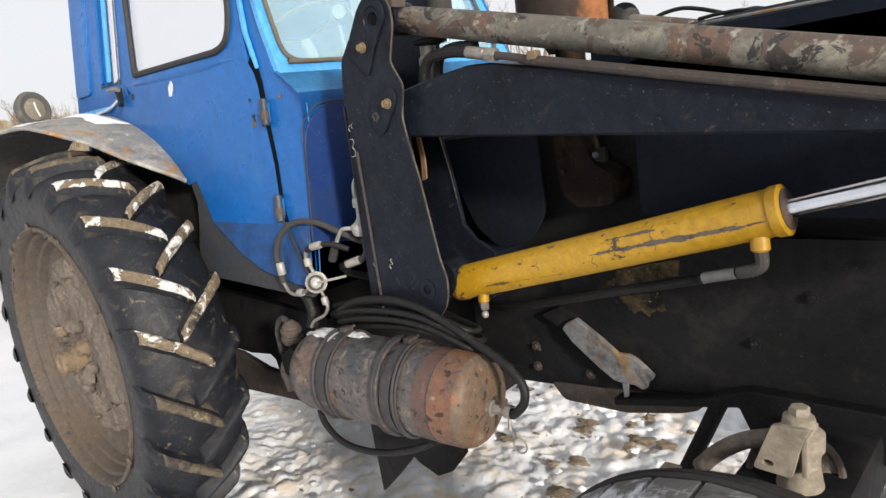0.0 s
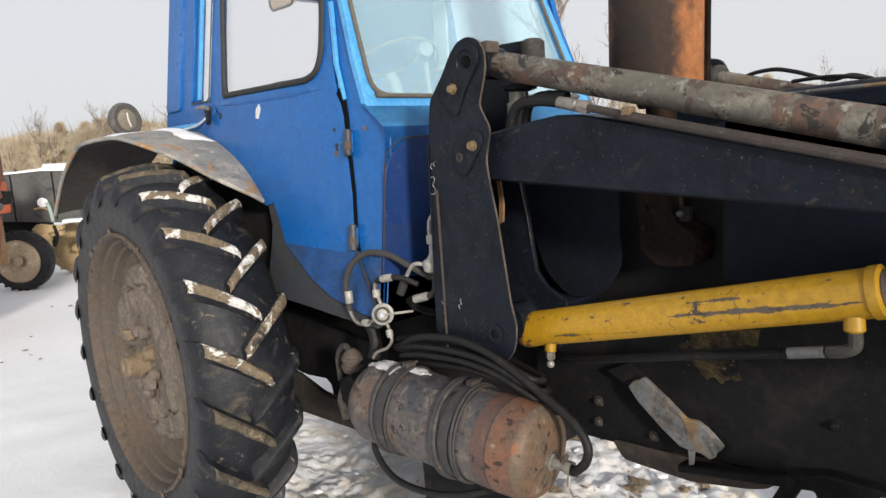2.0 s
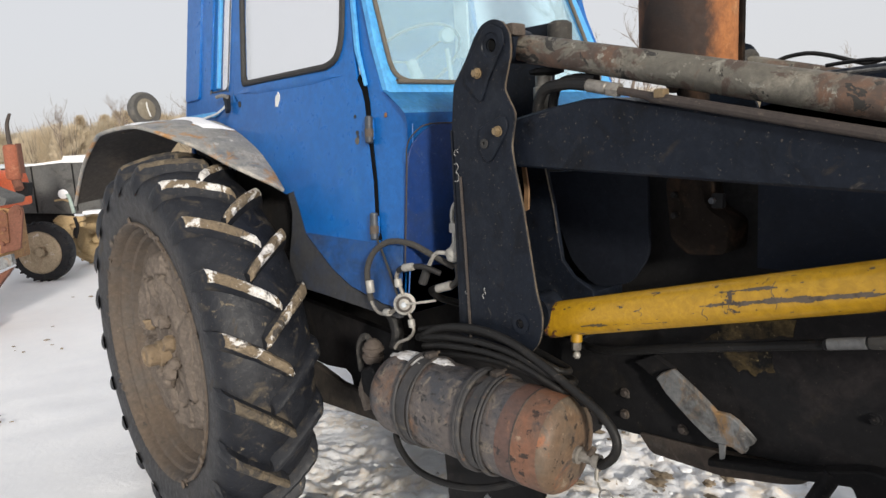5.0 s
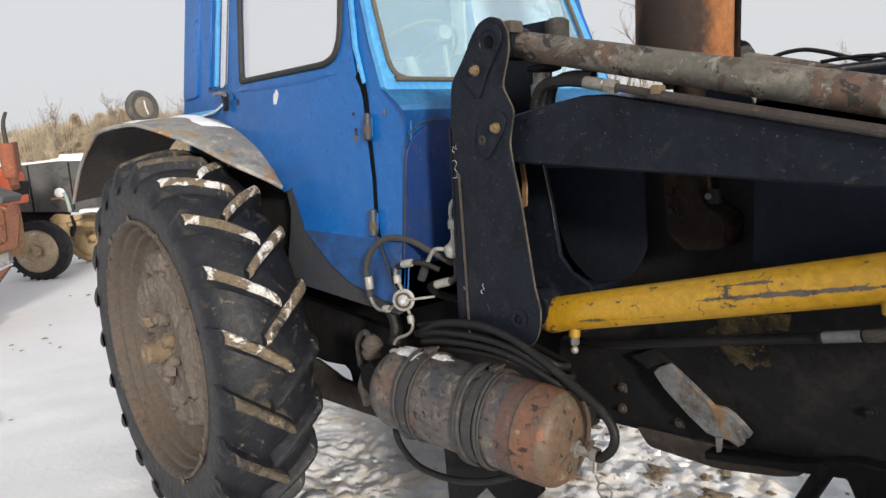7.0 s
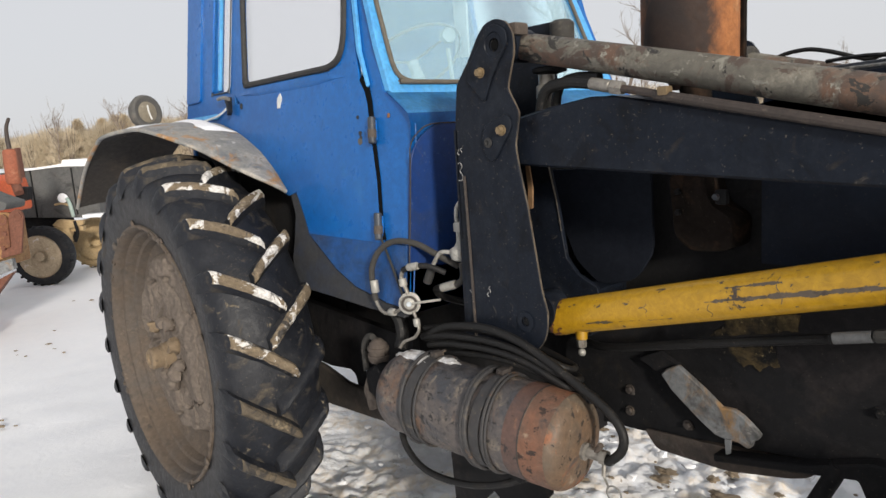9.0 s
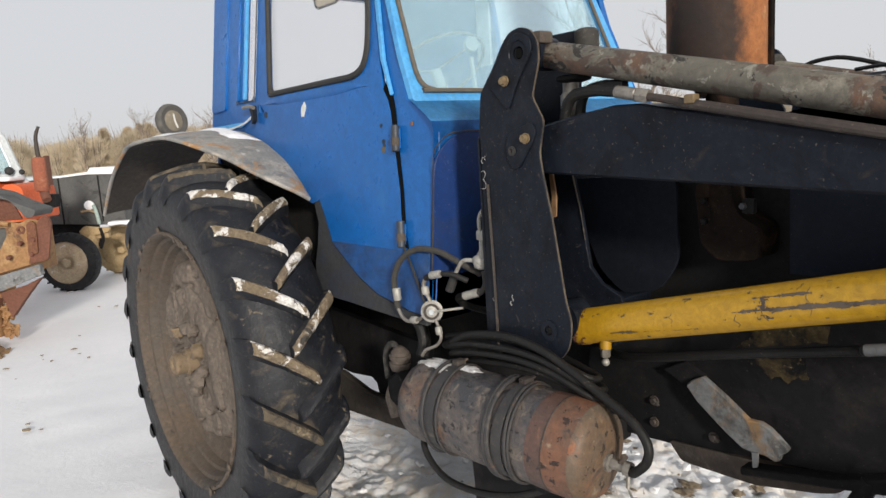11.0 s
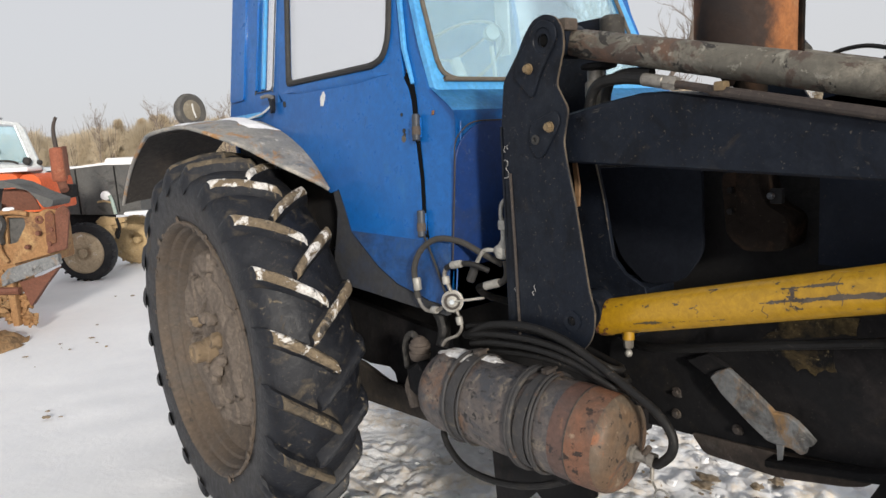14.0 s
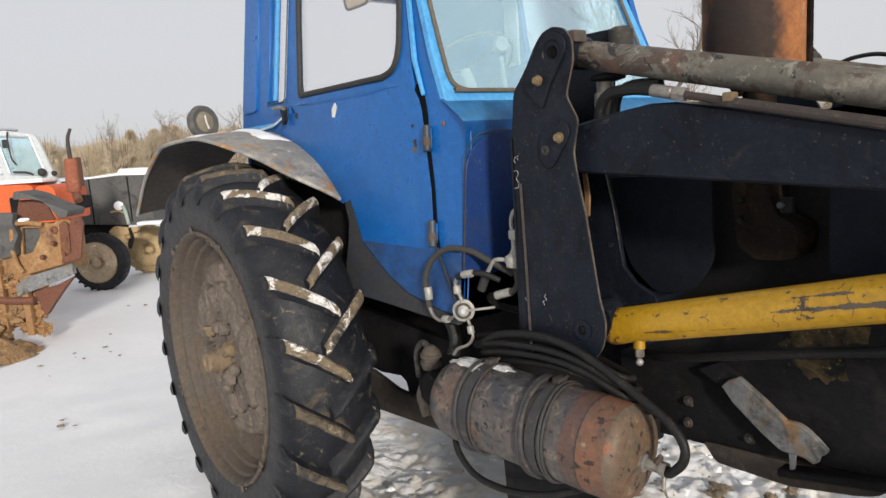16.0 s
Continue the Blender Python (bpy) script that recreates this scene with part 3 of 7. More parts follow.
def spline(pts, per=8, closed=False):
    """Points along a smooth curve through pts."""
    pts = [Vector(p) for p in pts]
    n = len(pts)
    out = []
    for i in range(n if closed else n - 1):
        if closed:
            p0, p1, p2, p3 = pts[i - 1], pts[i], pts[(i + 1) % n], pts[(i + 2) % n]
        else:
            p0, p1, p2, p3 = pts[max(i - 1, 0)], pts[i], pts[i + 1], pts[min(i + 2, n - 1)]
        for k in range(per):
            t = k / per
            out.append(0.5 * (2 * p1 + (p2 - p0) * t + (2 * p0 - 5 * p1 + 4 * p2 - p3) * t * t + (3 * p1 - p0 - 3 * p2 + p3) * t ** 3))
    if not closed:
        out.append(pts[-1])
    return out


def tube(pts, r, segs=10, per=8, bm=None, closed=False, smooth=True, taper=None, mat=0):
    """A round tube along a curve through pts."""
    bm = bm or bmesh.new()
    path = spline(pts, per, closed) if smooth else [Vector(p) for p in pts]
    n = len(path)
    rings, a = [], None
    for i, p in enumerate(path):
        d = (path[(i + 1) % n] - path[i - 1]) if closed else (path[min(i + 1, n - 1)] - path[max(i - 1, 0)])
        if d.length < 1e-9:
            d = Vector((1, 0, 0))
        d.normalize()
        if a is None:
            a = axis_frame(d)[1]
        a = (a - d * a.dot(d))
        a = a.normalized() if a.length > 1e-6 else axis_frame(d)[1]
        b = d.cross(a)
        rr = r if taper is None else r + (taper - r) * i / max(1, n - 1)
        rings.append([p + (a * math.cos(2 * math.pi * k / segs) + b * math.sin(2 * math.pi * k / segs)) * rr for k in range(segs)])
    vs = grid_faces(bm, rings, True, closed, mat)
    if not closed:
        cap(bm, vs[0], mat)
        cap(bm, list(reversed(vs[-1])), mat)
    return normals(bm)


def rounded(points, radius, segs=4):
    """The 2D polygon with its corners rounded (radius a number or one a corner)."""
    out, n = [], len(points)
    for i in range(n):
        r = radius[i] if isinstance(radius, (list, tuple)) else radius
        p, a, b = Vector(points[i]), Vector(points[i - 1]), Vector(points[(i + 1) % n])
        if r <= 0:
            out.append(p)
            continue
        ra, rb = min(r, (a - p).length * 0.45), min(r, (b - p).length * 0.45)
        s, e = p + (a - p).normalized() * ra, p + (b - p).normalized() * rb
        for k in range(segs + 1):
            t = k / segs
            out.append(s * (1 - t) ** 2 + p * 2 * t * (1 - t) + e * t * t)
    return out


def plate(outline, place, thick, holes=(), bevel=0.0, bm=None, edge_mat=0):
    """A flat plate from a 2D outline with holes; place(u, v, w) gives the world point, w the depth from 0 to thick."""
    b2 = bmesh.new()
    edges = []
    for loop in (outline, *holes):
        vs = [b2.verts.new((p[0], p[1], 0)) for p in loop]
        edges += [b2.edges.new((vs[i - 1], vs[i])) for i in range(len(vs))]
    bmesh.ops.triangle_fill(b2, use_beauty=True, use_dissolve=False, edges=edges)
    rim_edges = [e for e in b2.edges if len(e.link_faces) == 1]
    top = list(b2.faces)
    ret = bmesh.ops.extrude_face_region(b2, geom=top)
    for v in [g for g in ret["geom"] if isinstance(g, bmesh.types.BMVert)]:
        v.co.z = 1.0
    bmesh.ops.recalc_face_normals(b2, faces=b2.faces)
    if edge_mat:
        for f in b2.faces:
            if abs(f.normal.z) < 0.5:
                f.material_index = edge_mat
    for v in b2.verts:
        v.co = Vector(place(v.co.x, v.co.y, v.co.z * thick))
    bmesh.ops.recalc_face_normals(b2, faces=b2.faces)
    if bevel:
        sharp = [e for e in b2.edges if len(e.link_faces) == 2 and e.calc_face_angle(0) > 1.0]
        bmesh.ops.bevel(b2, geom=sharp, offset=bevel, segments=1, affect="EDGES", clamp_overlap=True)
    return join(bm, b2)


def hexbolt(p, d, size, height, bm=None, washer=0.0, hole=False):
    d = Vector(d).normalized()
    p = Vector(p)
    if washer:
        bm = lathe(p, d, [(0, washer), (0.004, washer)], 18, bm)
        p = p + d * 0.004
    bm = lathe(p, d, [(0, size), (height * 0.8, size), (height, size * 0.86)], 6, bm)
    return bm


def bumpy(center, size, seed, detail=2, rough=0.25):
    bm = bmesh.new()
    bmesh.ops.create_icosphere(bm, subdivisions=detail, radius=1.0)
    off = Vector((seed * 3.1, seed * 1.7, seed * 5.3))
    for v in bm.verts:
        k = 1 + rough * noise.noise(v.co * 1.6 + off) + rough * 0.6 * noise.noise(v.co * 4.1 + off)
        v.co = Vector([center[i] + v.co[i] * k * size[i] for i in range(3)])
    return bm

M["lamp_shell"] = surface("dusty_grey_lamp_shell", (0.12, 0.115, 0.105), (0.085, 0.082, 0.078), [((0.2, 0.18, 0.15), 14.0, 0.55, 0.72, 0.85, 0.4)], rough=0.7, bump=0.2)
M["hinge"] = surface("worn_blue_grey_hinge", (0.05, 0.062, 0.08), (0.032, 0.038, 0.05), [((0.2, 0.2, 0.2), 22.0, 0.58, 0.70, 0.5, 0.4), (RUST, 30.0, 0.58, 0.68, 0.8, 0.3)], rough=0.45, bump=0.3)
M["dirty_snow"] = surface("grey_dirty_snow", (0.58, 0.57, 0.56), (0.42, 0.40, 0.38), [((0.75, 0.75, 0.76), 16.0, 0.5, 0.6, 0.8, 0.6), ((0.2, 0.16, 0.13), 24.0, 0.58, 0.66, 0.8, 0.5)], rough=0.8, bump=0.7, bump_scale=50, bump_dist=0.008)
M["beam_brown"] = surface("brown_dusty_steel", (0.050, 0.042, 0.035), (0.034, 0.029, 0.026), [((0.085, 0.066, 0.048), 6.0, 0.52, 0.72, 0.85, 0.6), ((0.015, 0.014, 0.014), 9.0, 0.56, 0.7, 0.7, 0.6)], rough=0.7, bump=0.35)
M["corner"] = surface("chipped_blue_corner", (0.02, 0.11, 0.36), (0.03, 0.14, 0.42), [((0.22, 0.27, 0.33), 26.0, 0.56, 0.64, 0.7, 0.5), ((0.10, 0.075, 0.055), 15.0, 0.54, 0.64, 0.8, 0.5)], rough=0.5, bump=0.4)
# dark iron with little sheen, standing for the deep shade inside the machine
M["shade_iron"] = surface("shaded_recess_iron", (0.018, 0.018, 0.0195), (0.028, 0.0275, 0.028), [((0.034, 0.028, 0.024), 7.0, 0.54, 0.74, 0.85, 0.7)], rough=0.7, bump=0.4, bump_scale=40, spec=0.04, specks=0.1)
M["hood_paint"] = surface("blue_black_hood_paint", (0.007, 0.012, 0.025), (0.011, 0.017, 0.033), [((0.022, 0.028, 0.04), 5.0, 0.52, 0.76, 0.6, 0.7), ((0.06, 0.055, 0.05), 24.0, 0.66, 0.74, 0.8, 0.5)], rough=0.4, bump=0.2, spec=0.22, specks=0.1)
M["tan_rim"] = surface("tan_dusty_rim", (0.62, 0.51, 0.36), (0.52, 0.42, 0.29), [((0.30, 0.23, 0.15), 8.0, 0.55, 0.7, 0.9, 0.5), ((0.80, 0.77, 0.72), 10.0, 0.60, 0.68, 0.9, 0.4)], rough=0.9, bump=0.4)


# ---- tractor ----
AXLE_Z, WHEEL_Y = 0.74, -0.85
tractor = thing("tractor", (0.9, 0, 0), "old blue wheeled tractor with muddy wheels and a black-painted hood", "tractor")
TL = tractor.location


def door_side(u, v, w=0.0, sign=-1):
    """A point of the leaning cab side: u along the tractor, v up, w inwards."""
    return (u, sign * (0.65 - 0.137 * (v - 1.26) - w), v)


# wheels
def carcass(y):
    y = abs(y)
    pts = [(0, 0.736), (0.05, 0.731), (0.09, 0.720), (0.13, 0.702), (0.16, 0.682), (0.18, 0.655), (0.19, 0.62), (0.195, 0.56)]
    for (a, ra), (b, rb) in zip(pts, pts[1:]):
        if y <= b:
            return ra + (rb - ra) * (y - a) / (b - a)
    return 0.56


def tyre_mesh():
    prof = [(-0.150, 0.500), (-0.165, 0.522), (-0.171, 0.555), (-0.176, 0.60), (-0.177, 0.632), (-0.174, 0.652), (-0.168, 0.668), (-0.155, 0.684), (-0.13, 0.701), (-0.09, 0.720), (-0.05, 0.731), (0, 0.736)]
    prof = prof + [(-h, r) for h, r in reversed(prof[:-1])]
    return lathe((0, 0, 0), (0, 1, 0), prof, 96, caps=False)


def lug_mesh(side, seed):
    """One bar of the tread, side -1 on the outer half, 1 on the inner; its middle end lies at angle 0."""
    bm = bmesh.new()
    steps = 18
    rings = []
    for j in range(steps + 1):
        s = j / steps
        y = side * (-0.040 + 0.226 * s)
        ang = radians(13.5 * s ** 0.92)
        base = carcass(y) - 0.006
        lump = noise.noise(Vector((s * 5, seed * 3.1, 1.0))) + 0.5 * noise.noise(Vector((s * 14, seed * 3.1, 2.0)))
        top = 0.778 - 0.052 * s ** 1.8 - (0.014 if j == 0 else 0.0) - 2.2 * max(0.0, s - 0.84) ** 2 + 0.004 * lump
        half = (0.0165 + 0.004 * s) * (0.75 if j in (0, steps) else 1.0) * (1 + 0.12 * noise.noise(Vector((s * 7, seed * 2.3, 5.0))))
        jit = 0.003 * math.sin(j * 2.3)
        ring = []
        for q, (r, w) in enumerate(((base, half + 0.014), (top - 0.010, half + 0.004), (top, half - 0.005), (top + 0.003, jit), (top, -half + 0.005 + jit), (top - 0.010, -half - 0.004), (base, -half - 0.014))):
            w += 0.0025 * noise.noise(Vector((s * 11, q * 1.7, seed))) if 0 < q < 6 else 0.0
            ring.append((r * math.cos(ang + w / r), y, r * math.sin(ang + w / r)))
        rings.append(ring)
    vs = grid_faces(bm, rings, False, False)
    cap(bm, vs[0])
    cap(bm, list(reversed(vs[-1])))
    normals(bm)
    # the crown of the bar and its two shoulders carry the mud
    for k, f in enumerate(bm.faces):
        if k < 6 * steps and k % 6 in (1, 2, 3, 4) and k < 6 * (steps - 2):
            f.material_index = 1
    return bm


def mesh_of(name, bm, mats, angle=35.0):
    me = bpy.data.meshes.new(name)
    bm.to_mesh(me)
    bm.free()
    for m in mats:
        me.materials.append(M[m])
    return finish(me, angle)


TYRE = mesh_of("rear_tyre", tyre_mesh(), ["tread"])
LUGS = {(side, mat): [mesh_of("tyre_lug", lug_mesh(side, seed), ["tread", mat], 30) for seed in (1, 2, 3)] for side in (-1, 1) for mat in ("lug_top", "lug_brown", "tread")}


def rear_wheel(center, flip):
    tyre = new("rear_tyre", TYRE)
    tyre.parent = tractor
    tyre.location = Vector(center) - TL
    if flip:
        tyre.rotation_euler = (0, 0, math.pi)
    tagged(tyre, "worn rear tractor tyre with chevron lugs")
    for k in range(21):
        # snow and mud sit on the upper bars, mud alone or nothing on those that turned through the slush
        outer = "lug_top" if k in (0, 1, 2, 3, 9, 13) else "lug_brown" if k in (4, 5, 8, 19, 20) else "tread"
        inner = "lug_top" if k in (0, 1, 2, 3, 10) else "lug_brown" if k in (4, 12) else "tread"
        for side, mat, off in ((-1, outer, 3.0), (1, inner, 11.6)):
            lug = new("tyre_lug", LUGS[(side, mat)][k % 3])
            lug.parent = tyre
            lug.rotation_euler = (0, -radians(off + k * 360 / 21), 0)
    rim = part("wheel_rim", lathe((0, 0, 0), (0, 1, 0), [(-0.150, 0.520), (-0.171, 0.518), (-0.174, 0.510), (-0.166, 0.503), (-0.158, 0.497), (-0.132, 0.494), (-0.127, 0.481), (-0.122, 0.478), (-0.092, 0.472), (-0.086, 0.460), (-0.055, 0.452), (-0.035, 0.42), (-0.035, 0.38), (-0.02, 0.20), (0.02, 0.18), (0.10, 0.18), (0.11, 0.45), (0.14, 0.49), (0.155, 0.512)], 72, caps=False), "rim", tractor, "mud-coated brown wheel rim", local=True)
    rim.location = tyre.location
    rim.rotation_euler = tyre.rotation_euler
    return tyre, rim


tyre_r, rim_r = rear_wheel((0, WHEEL_Y, AXLE_Z), False)
rear_wheel((0, -WHEEL_Y, AXLE_Z), True)


def mud_disc():
    """Cracked mud caked over the wheel disc, slumped and broken off round its edge."""
    bm = bmesh.new()
    rings = []
    nr, na = 46, 170
    for j in range(nr + 1):
        s = j / nr
        ring = []
        for k in range(na):
            t = 2 * math.pi * k / na
            far = 0.385 + 0.022 * noise.noise(Vector((math.cos(t) * 1.7, 5, math.sin(t) * 1.7))) + 0.014 * noise.noise(Vector((math.cos(t) * 7, 2, math.sin(t) * 7)))
            r = 0.05 + (far - 0.05) * s
            p = Vector((r * math.cos(t), 0, r * math.sin(t)))
            h = 0.024 * noise.noise(p * 4.0) + 0.010 * noise.noise(p * 13.0) + 0.004 * noise.noise(p * 34.0) + 0.003 * noise.noise(p * 80.0)
            d = noise.voronoi(p * 3.1 + Vector((0.25 * noise.noise(p * 9), 3, 0.25 * noise.noise(p * 9 + Vector((4, 4, 4))))))[0]
            h -= 0.026 * max(0.0, 1 - (d[1] - d[0]) / 0.045)
            edge = max(0.0, (s - 0.90) / 0.10)
            ring.append((p.x + 0.006, -0.090 - 0.015 * (1 - s) - h * (1 - 0.7 * edge) + 0.062 * edge ** 1.5, p.z + 0.045 * (1 - 0.3 * s)))
        rings.append(ring)
    vs = grid_faces(bm, rings)
    cap(bm, vs[0])
    return normals(bm)


mud = part("caked_mud", mud_disc(), "cake_mud", rim_r, "dry cracked mud caked on the wheel disc", local=True, angle=50)
hub = part("hub_cap", lathe((0.0, -0.06, -0.01), (0, -1, 0), [(0, 0.085), (0.03, 0.076), (0.04, 0.056), (0.085, 0.052), (0.09, 0.044), (0.128, 0.043), (0.136, 0.036), (0.136, 0.024), (0.130, 0.020)], 14, wobble=0.004), "hub", rim_r, "ochre clay-covered hub cap", local=True)
for k, (ax, az, sz) in enumerate(((-0.115, 0.085, 0.034), (0.06, -0.07, 0.046), (0.085, 0.04, 0.042), (-0.03, 0.115, 0.036), (0.02, -0.13, 0.034), (0.12, -0.03, 0.034), (-0.06, -0.10, 0.03), (0.05, 0.12, 0.034))):
    part("mud_lump", bumpy((ax, -0.122, az), (sz * 0.8, sz * 0.7, sz * 0.75), k + 1, 2, 0.5), "hub" if k in (0, 2) else "cake_mud", rim_r, local=True, angle=60)
crumbs = None
rnd = random.Random(4)
for k in range(84):
    t = 2 * math.pi * rnd.random()
    r = 0.514 + rnd.uniform(-0.010, 0.014)
    s = rnd.uniform(0.004, 0.012) * rnd.choice((0.6, 1, 1.6))
    crumbs = join(crumbs, bumpy((r * math.cos(t), -0.172 + rnd.uniform(-0.005, 0.004), r * math.sin(t)), (s, s * 0.4, s), k, 1, 0.6))
tagged(part("rim_dirt", crumbs, "rim", rim_r, "crumbs of dirt along the rim edge", local=True, angle=60), kind="stuff")

# front wheels
def front_tyre_mesh():
    prof = [(-0.08, 0.25), (-0.100, 0.28), (-0.107, 0.34), (-0.100, 0.378), (-0.090, 0.384), (-0.06, 0.386), (-0.056, 0.388), (-0.018, 0.392), (-0.014, 0.425), (-0.004, 0.427), (-0.002, 0.408)]
    return lathe((0, 0, 0), (0, 1, 0), prof + [(-h, r) for h, r in reversed(prof)], 72, caps=False)


FRONT_TYRE = mesh_of("front_tyre", front_tyre_mesh(), ["tread"])
for sy in (-1, 1):
    ft = new("front_tyre", FRONT_TYRE)
    ft.parent = tractor
    ft.location = Vector((2.435, sy * 0.80, 0.424)) - TL
    ft.scale = (1.02, 1.0, 1.02)
    tagged(ft, "snow-dusted ribbed front tyre")
    fr = part("front_rim", lathe((0, 0, 0), (0, 1, 0), [(-0.085, 0.255), (-0.075, 0.245), (-0.05, 0.24), (-0.02, 0.235), (-0.01, 0.10), (-0.05, 0.07), (-0.08, 0.05), (0.08, 0.05), (0.09, 0.245), (0.085, 0.255)], 40, caps=False), "rim", tractor, local=True)
    fr.location = ft.location
    for k in range(30):
        if sy < 0:
            t = radians(k * 12)
            blk = box((-0.041, -0.098, 0.372), (0.041, -0.018, 0.424), 0.006)
            bmesh.ops.rotate(blk, verts=blk.verts, cent=(0, 0, 0), matrix=Matrix.Rotation(t, 3, "Y"))
            o = part("tread_block", blk, "front_rubber", ft, local=True)

# running gear
part("rear_axle", lathe((0, -0.72, AXLE_Z), (0, 1, 0), [(0, 0.10), (0.1, 0.105), (0.3, 0.13), (0.5, 0.2), (0.94, 0.2), (1.14, 0.13), (1.44, 0.10)], 28), "oily", tractor, "black oily rear axle housing")
part("gearbox", plate(rounded([(-0.25, 0.55), (0.9, 0.52), (1.5, 0.62), (1.5, 1.12), (0.6, 1.1), (-0.25, 1.15)], 0.06), lambda u, v, w: (u, w - 0.24, v), 0.48, bevel=0.02), "shade_iron", tractor, "oily black gearbox housing")
part("engine_block", plate(rounded([(1.44, 0.78), (3.0, 0.78), (3.0, 1.45), (2.2, 1.50), (1.44, 1.45)], 0.05), lambda u, v, w: (u, w - 0.24, v), 0.48, bevel=0.02), "shade_iron", tractor, "oily black engine block")
part("oil_pan", plate(rounded([(1.50, 0.79), (1.53, 0.69), (1.75, 0.665), (2.6, 0.72), (2.6, 0.79)], 0.03), lambda u, v, w: (u, w - 0.2, v), 0.4, bevel=0.015), "oily", tractor)
part("guard_plate", plate(rounded([(1.735, 0.70), (1.775, 0.652), (1.97, 0.655), (2.12, 0.688), (2.165, 0.705), (2.19, 0.735)], 0.015), lambda u, v, w: (u, w - 0.305, v), 0.12, bevel=0.004), "brown_plate", tractor, "brown rusty guard plate under the frame")
part("front_axle", box((2.36, -0.66, 0.62), (2.56, 0.66, 0.76), 0.02), "oily", tractor, "black front axle beam")
for sy in (-1, 1):
    pin = part("kingpin_housing", lathe((2.475, sy * 0.60, 0.60), (0, 0, 1), [(0, 0.05), (0.12, 0.052), (0.16, 0.040), (0.20, 0.034), (0.225, 0.036), (0.235, 0.042), (0.265, 0.042), (0.275, 0.030), (0.295, 0.026), (0.30, 0.015)], 20, wobble=0.003), "iron_light", tractor, "dusty cast kingpin housing")
    if sy < 0:
        part("kingpin_bracket", plate(rounded([(2.414, 0.809), (2.446, 0.897), (2.508, 0.898), (2.494, 0.868), (2.480, 0.805)], 0.008), lambda u, v, w: (u, -0.665 + w + 0.1 * (v - 0.80), v), 0.01, holes=[[(2.440 + 0.010 * math.cos(a), 0.824 + 0.006 * math.sin(a)) for a in [k * math.pi / 4 for k in range(8)]]], bevel=0.002), "iron_light", pin, "bent pale dusty steel bracket")
        part("bracket_fold", box((2.492, -0.652, 0.805), (2.502, -0.58, 0.880), 0.003), "iron_light", pin)
        part("grease_cap", hexbolt((2.476, -0.60, 0.898), (0, 0, 1), 0.018, 0.016), "iron_light", pin)
part("steering_arm", tube([(2.285, -0.59, 0.735), (2.33, -0.595, 0.785), (2.385, -0.60, 0.825), (2.44, -0.60, 0.842), (2.48, -0.60, 0.83)], 0.017, 12), "cake_mud", tractor, "dusty bent steering tube")
part("drag_link", rod((2.236, -0.33, 0.77), (2.137, -0.33, 0.55), 0.0195, 14), "oily", tractor)
drum = part("brake_drum", lathe((2.452, -0.55, 0.745), (0.25, -0.8, 0.55), [(0, 0.07), (0.004, 0.084), (0.022, 0.085), (0.026, 0.079), (0.024, 0.072)], 36, caps=False), "brown_plate", tractor, "dusty brown drum rim")
part("drum_face", lathe((2.452, -0.55, 0.745), (0.25, -0.8, 0.55), [(0.012, 0.076), (0.014, 0.05), (0.022, 0.04), (0.022, 0.02)], 36), "cake_mud", drum, "clay-dusted drum face")
part("rusty_block", box((2.62, -0.62, 0.82), (2.76, -0.50, 0.93), 0.02), "rust_mix", tractor, "rusty brown block")
part("link_end", box((2.205, -0.62, 0.69), (2.245, -0.58, 0.722), 0.008), "iron_light", tractor)

# frame rail and hood
rail = part("side_frame", plate(rounded([(1.47, 0.70), (1.52, 0.675), (1.74, 0.69), (1.95, 0.722), (2.17, 0.748), (2.29, 0.765), (3.1, 0.765), (3.1, 1.16), (2.0, 1.14), (1.66, 1.07), (1.47, 0.98)], 0.02), lambda u, v, w: (u, -0.30 + w, v), 0.03, bevel=0.004), "oily", tractor, "thick black frame plate with oily dirt")
SPRAY = ([(1.925, 0.998), (1.951, 1.023), (1.966, 1.046), (2.05, 1.068), (2.136, 1.086), (2.129, 1.048), (2.071, 1.030), (2.0, 1.014)], [(1.937, 0.971), (2.01, 0.986), (2.084, 1.002), (2.090, 0.975), (2.092, 0.949), (2.066, 0.952), (2.046, 0.931), (2.030, 0.945), (2.011, 0.936), (1.985, 0.955), (1.96, 0.953)])
for loop in SPRAY:
    ragged = []
    for i, p in enumerate(loop):
        q = loop[(i + 1) % len(loop)]
        for k in range(6):
            x, z = p[0] + (q[0] - p[0]) * k / 6, p[1] + (q[1] - p[1]) * k / 6
            ragged.append((x + 0.005 * noise.noise(Vector((x * 60, z * 60, 1))), z + 0.007 * noise.noise(Vector((x * 60, z * 60, 5)))))
    part("overspray_patch", plate(ragged, lambda u, v, w: (u, -0.3025 + w, v), 0.003), "overspray", rail, "patch of yellow overspray on the black plate")
part("lower_flange", plate([(1.955, 0.690), (2.17, 0.732), (2.275, 0.754), (2.30, 0.700), (2.36, 0.690), (3.1, 0.690), (3.1, 0.80), (2.30, 0.80), (2.17, 0.752), (1.955, 0.712)], lambda u, v, w: (u, -0.345 + w, v), 0.043, bevel=0.004), "oily", rail)
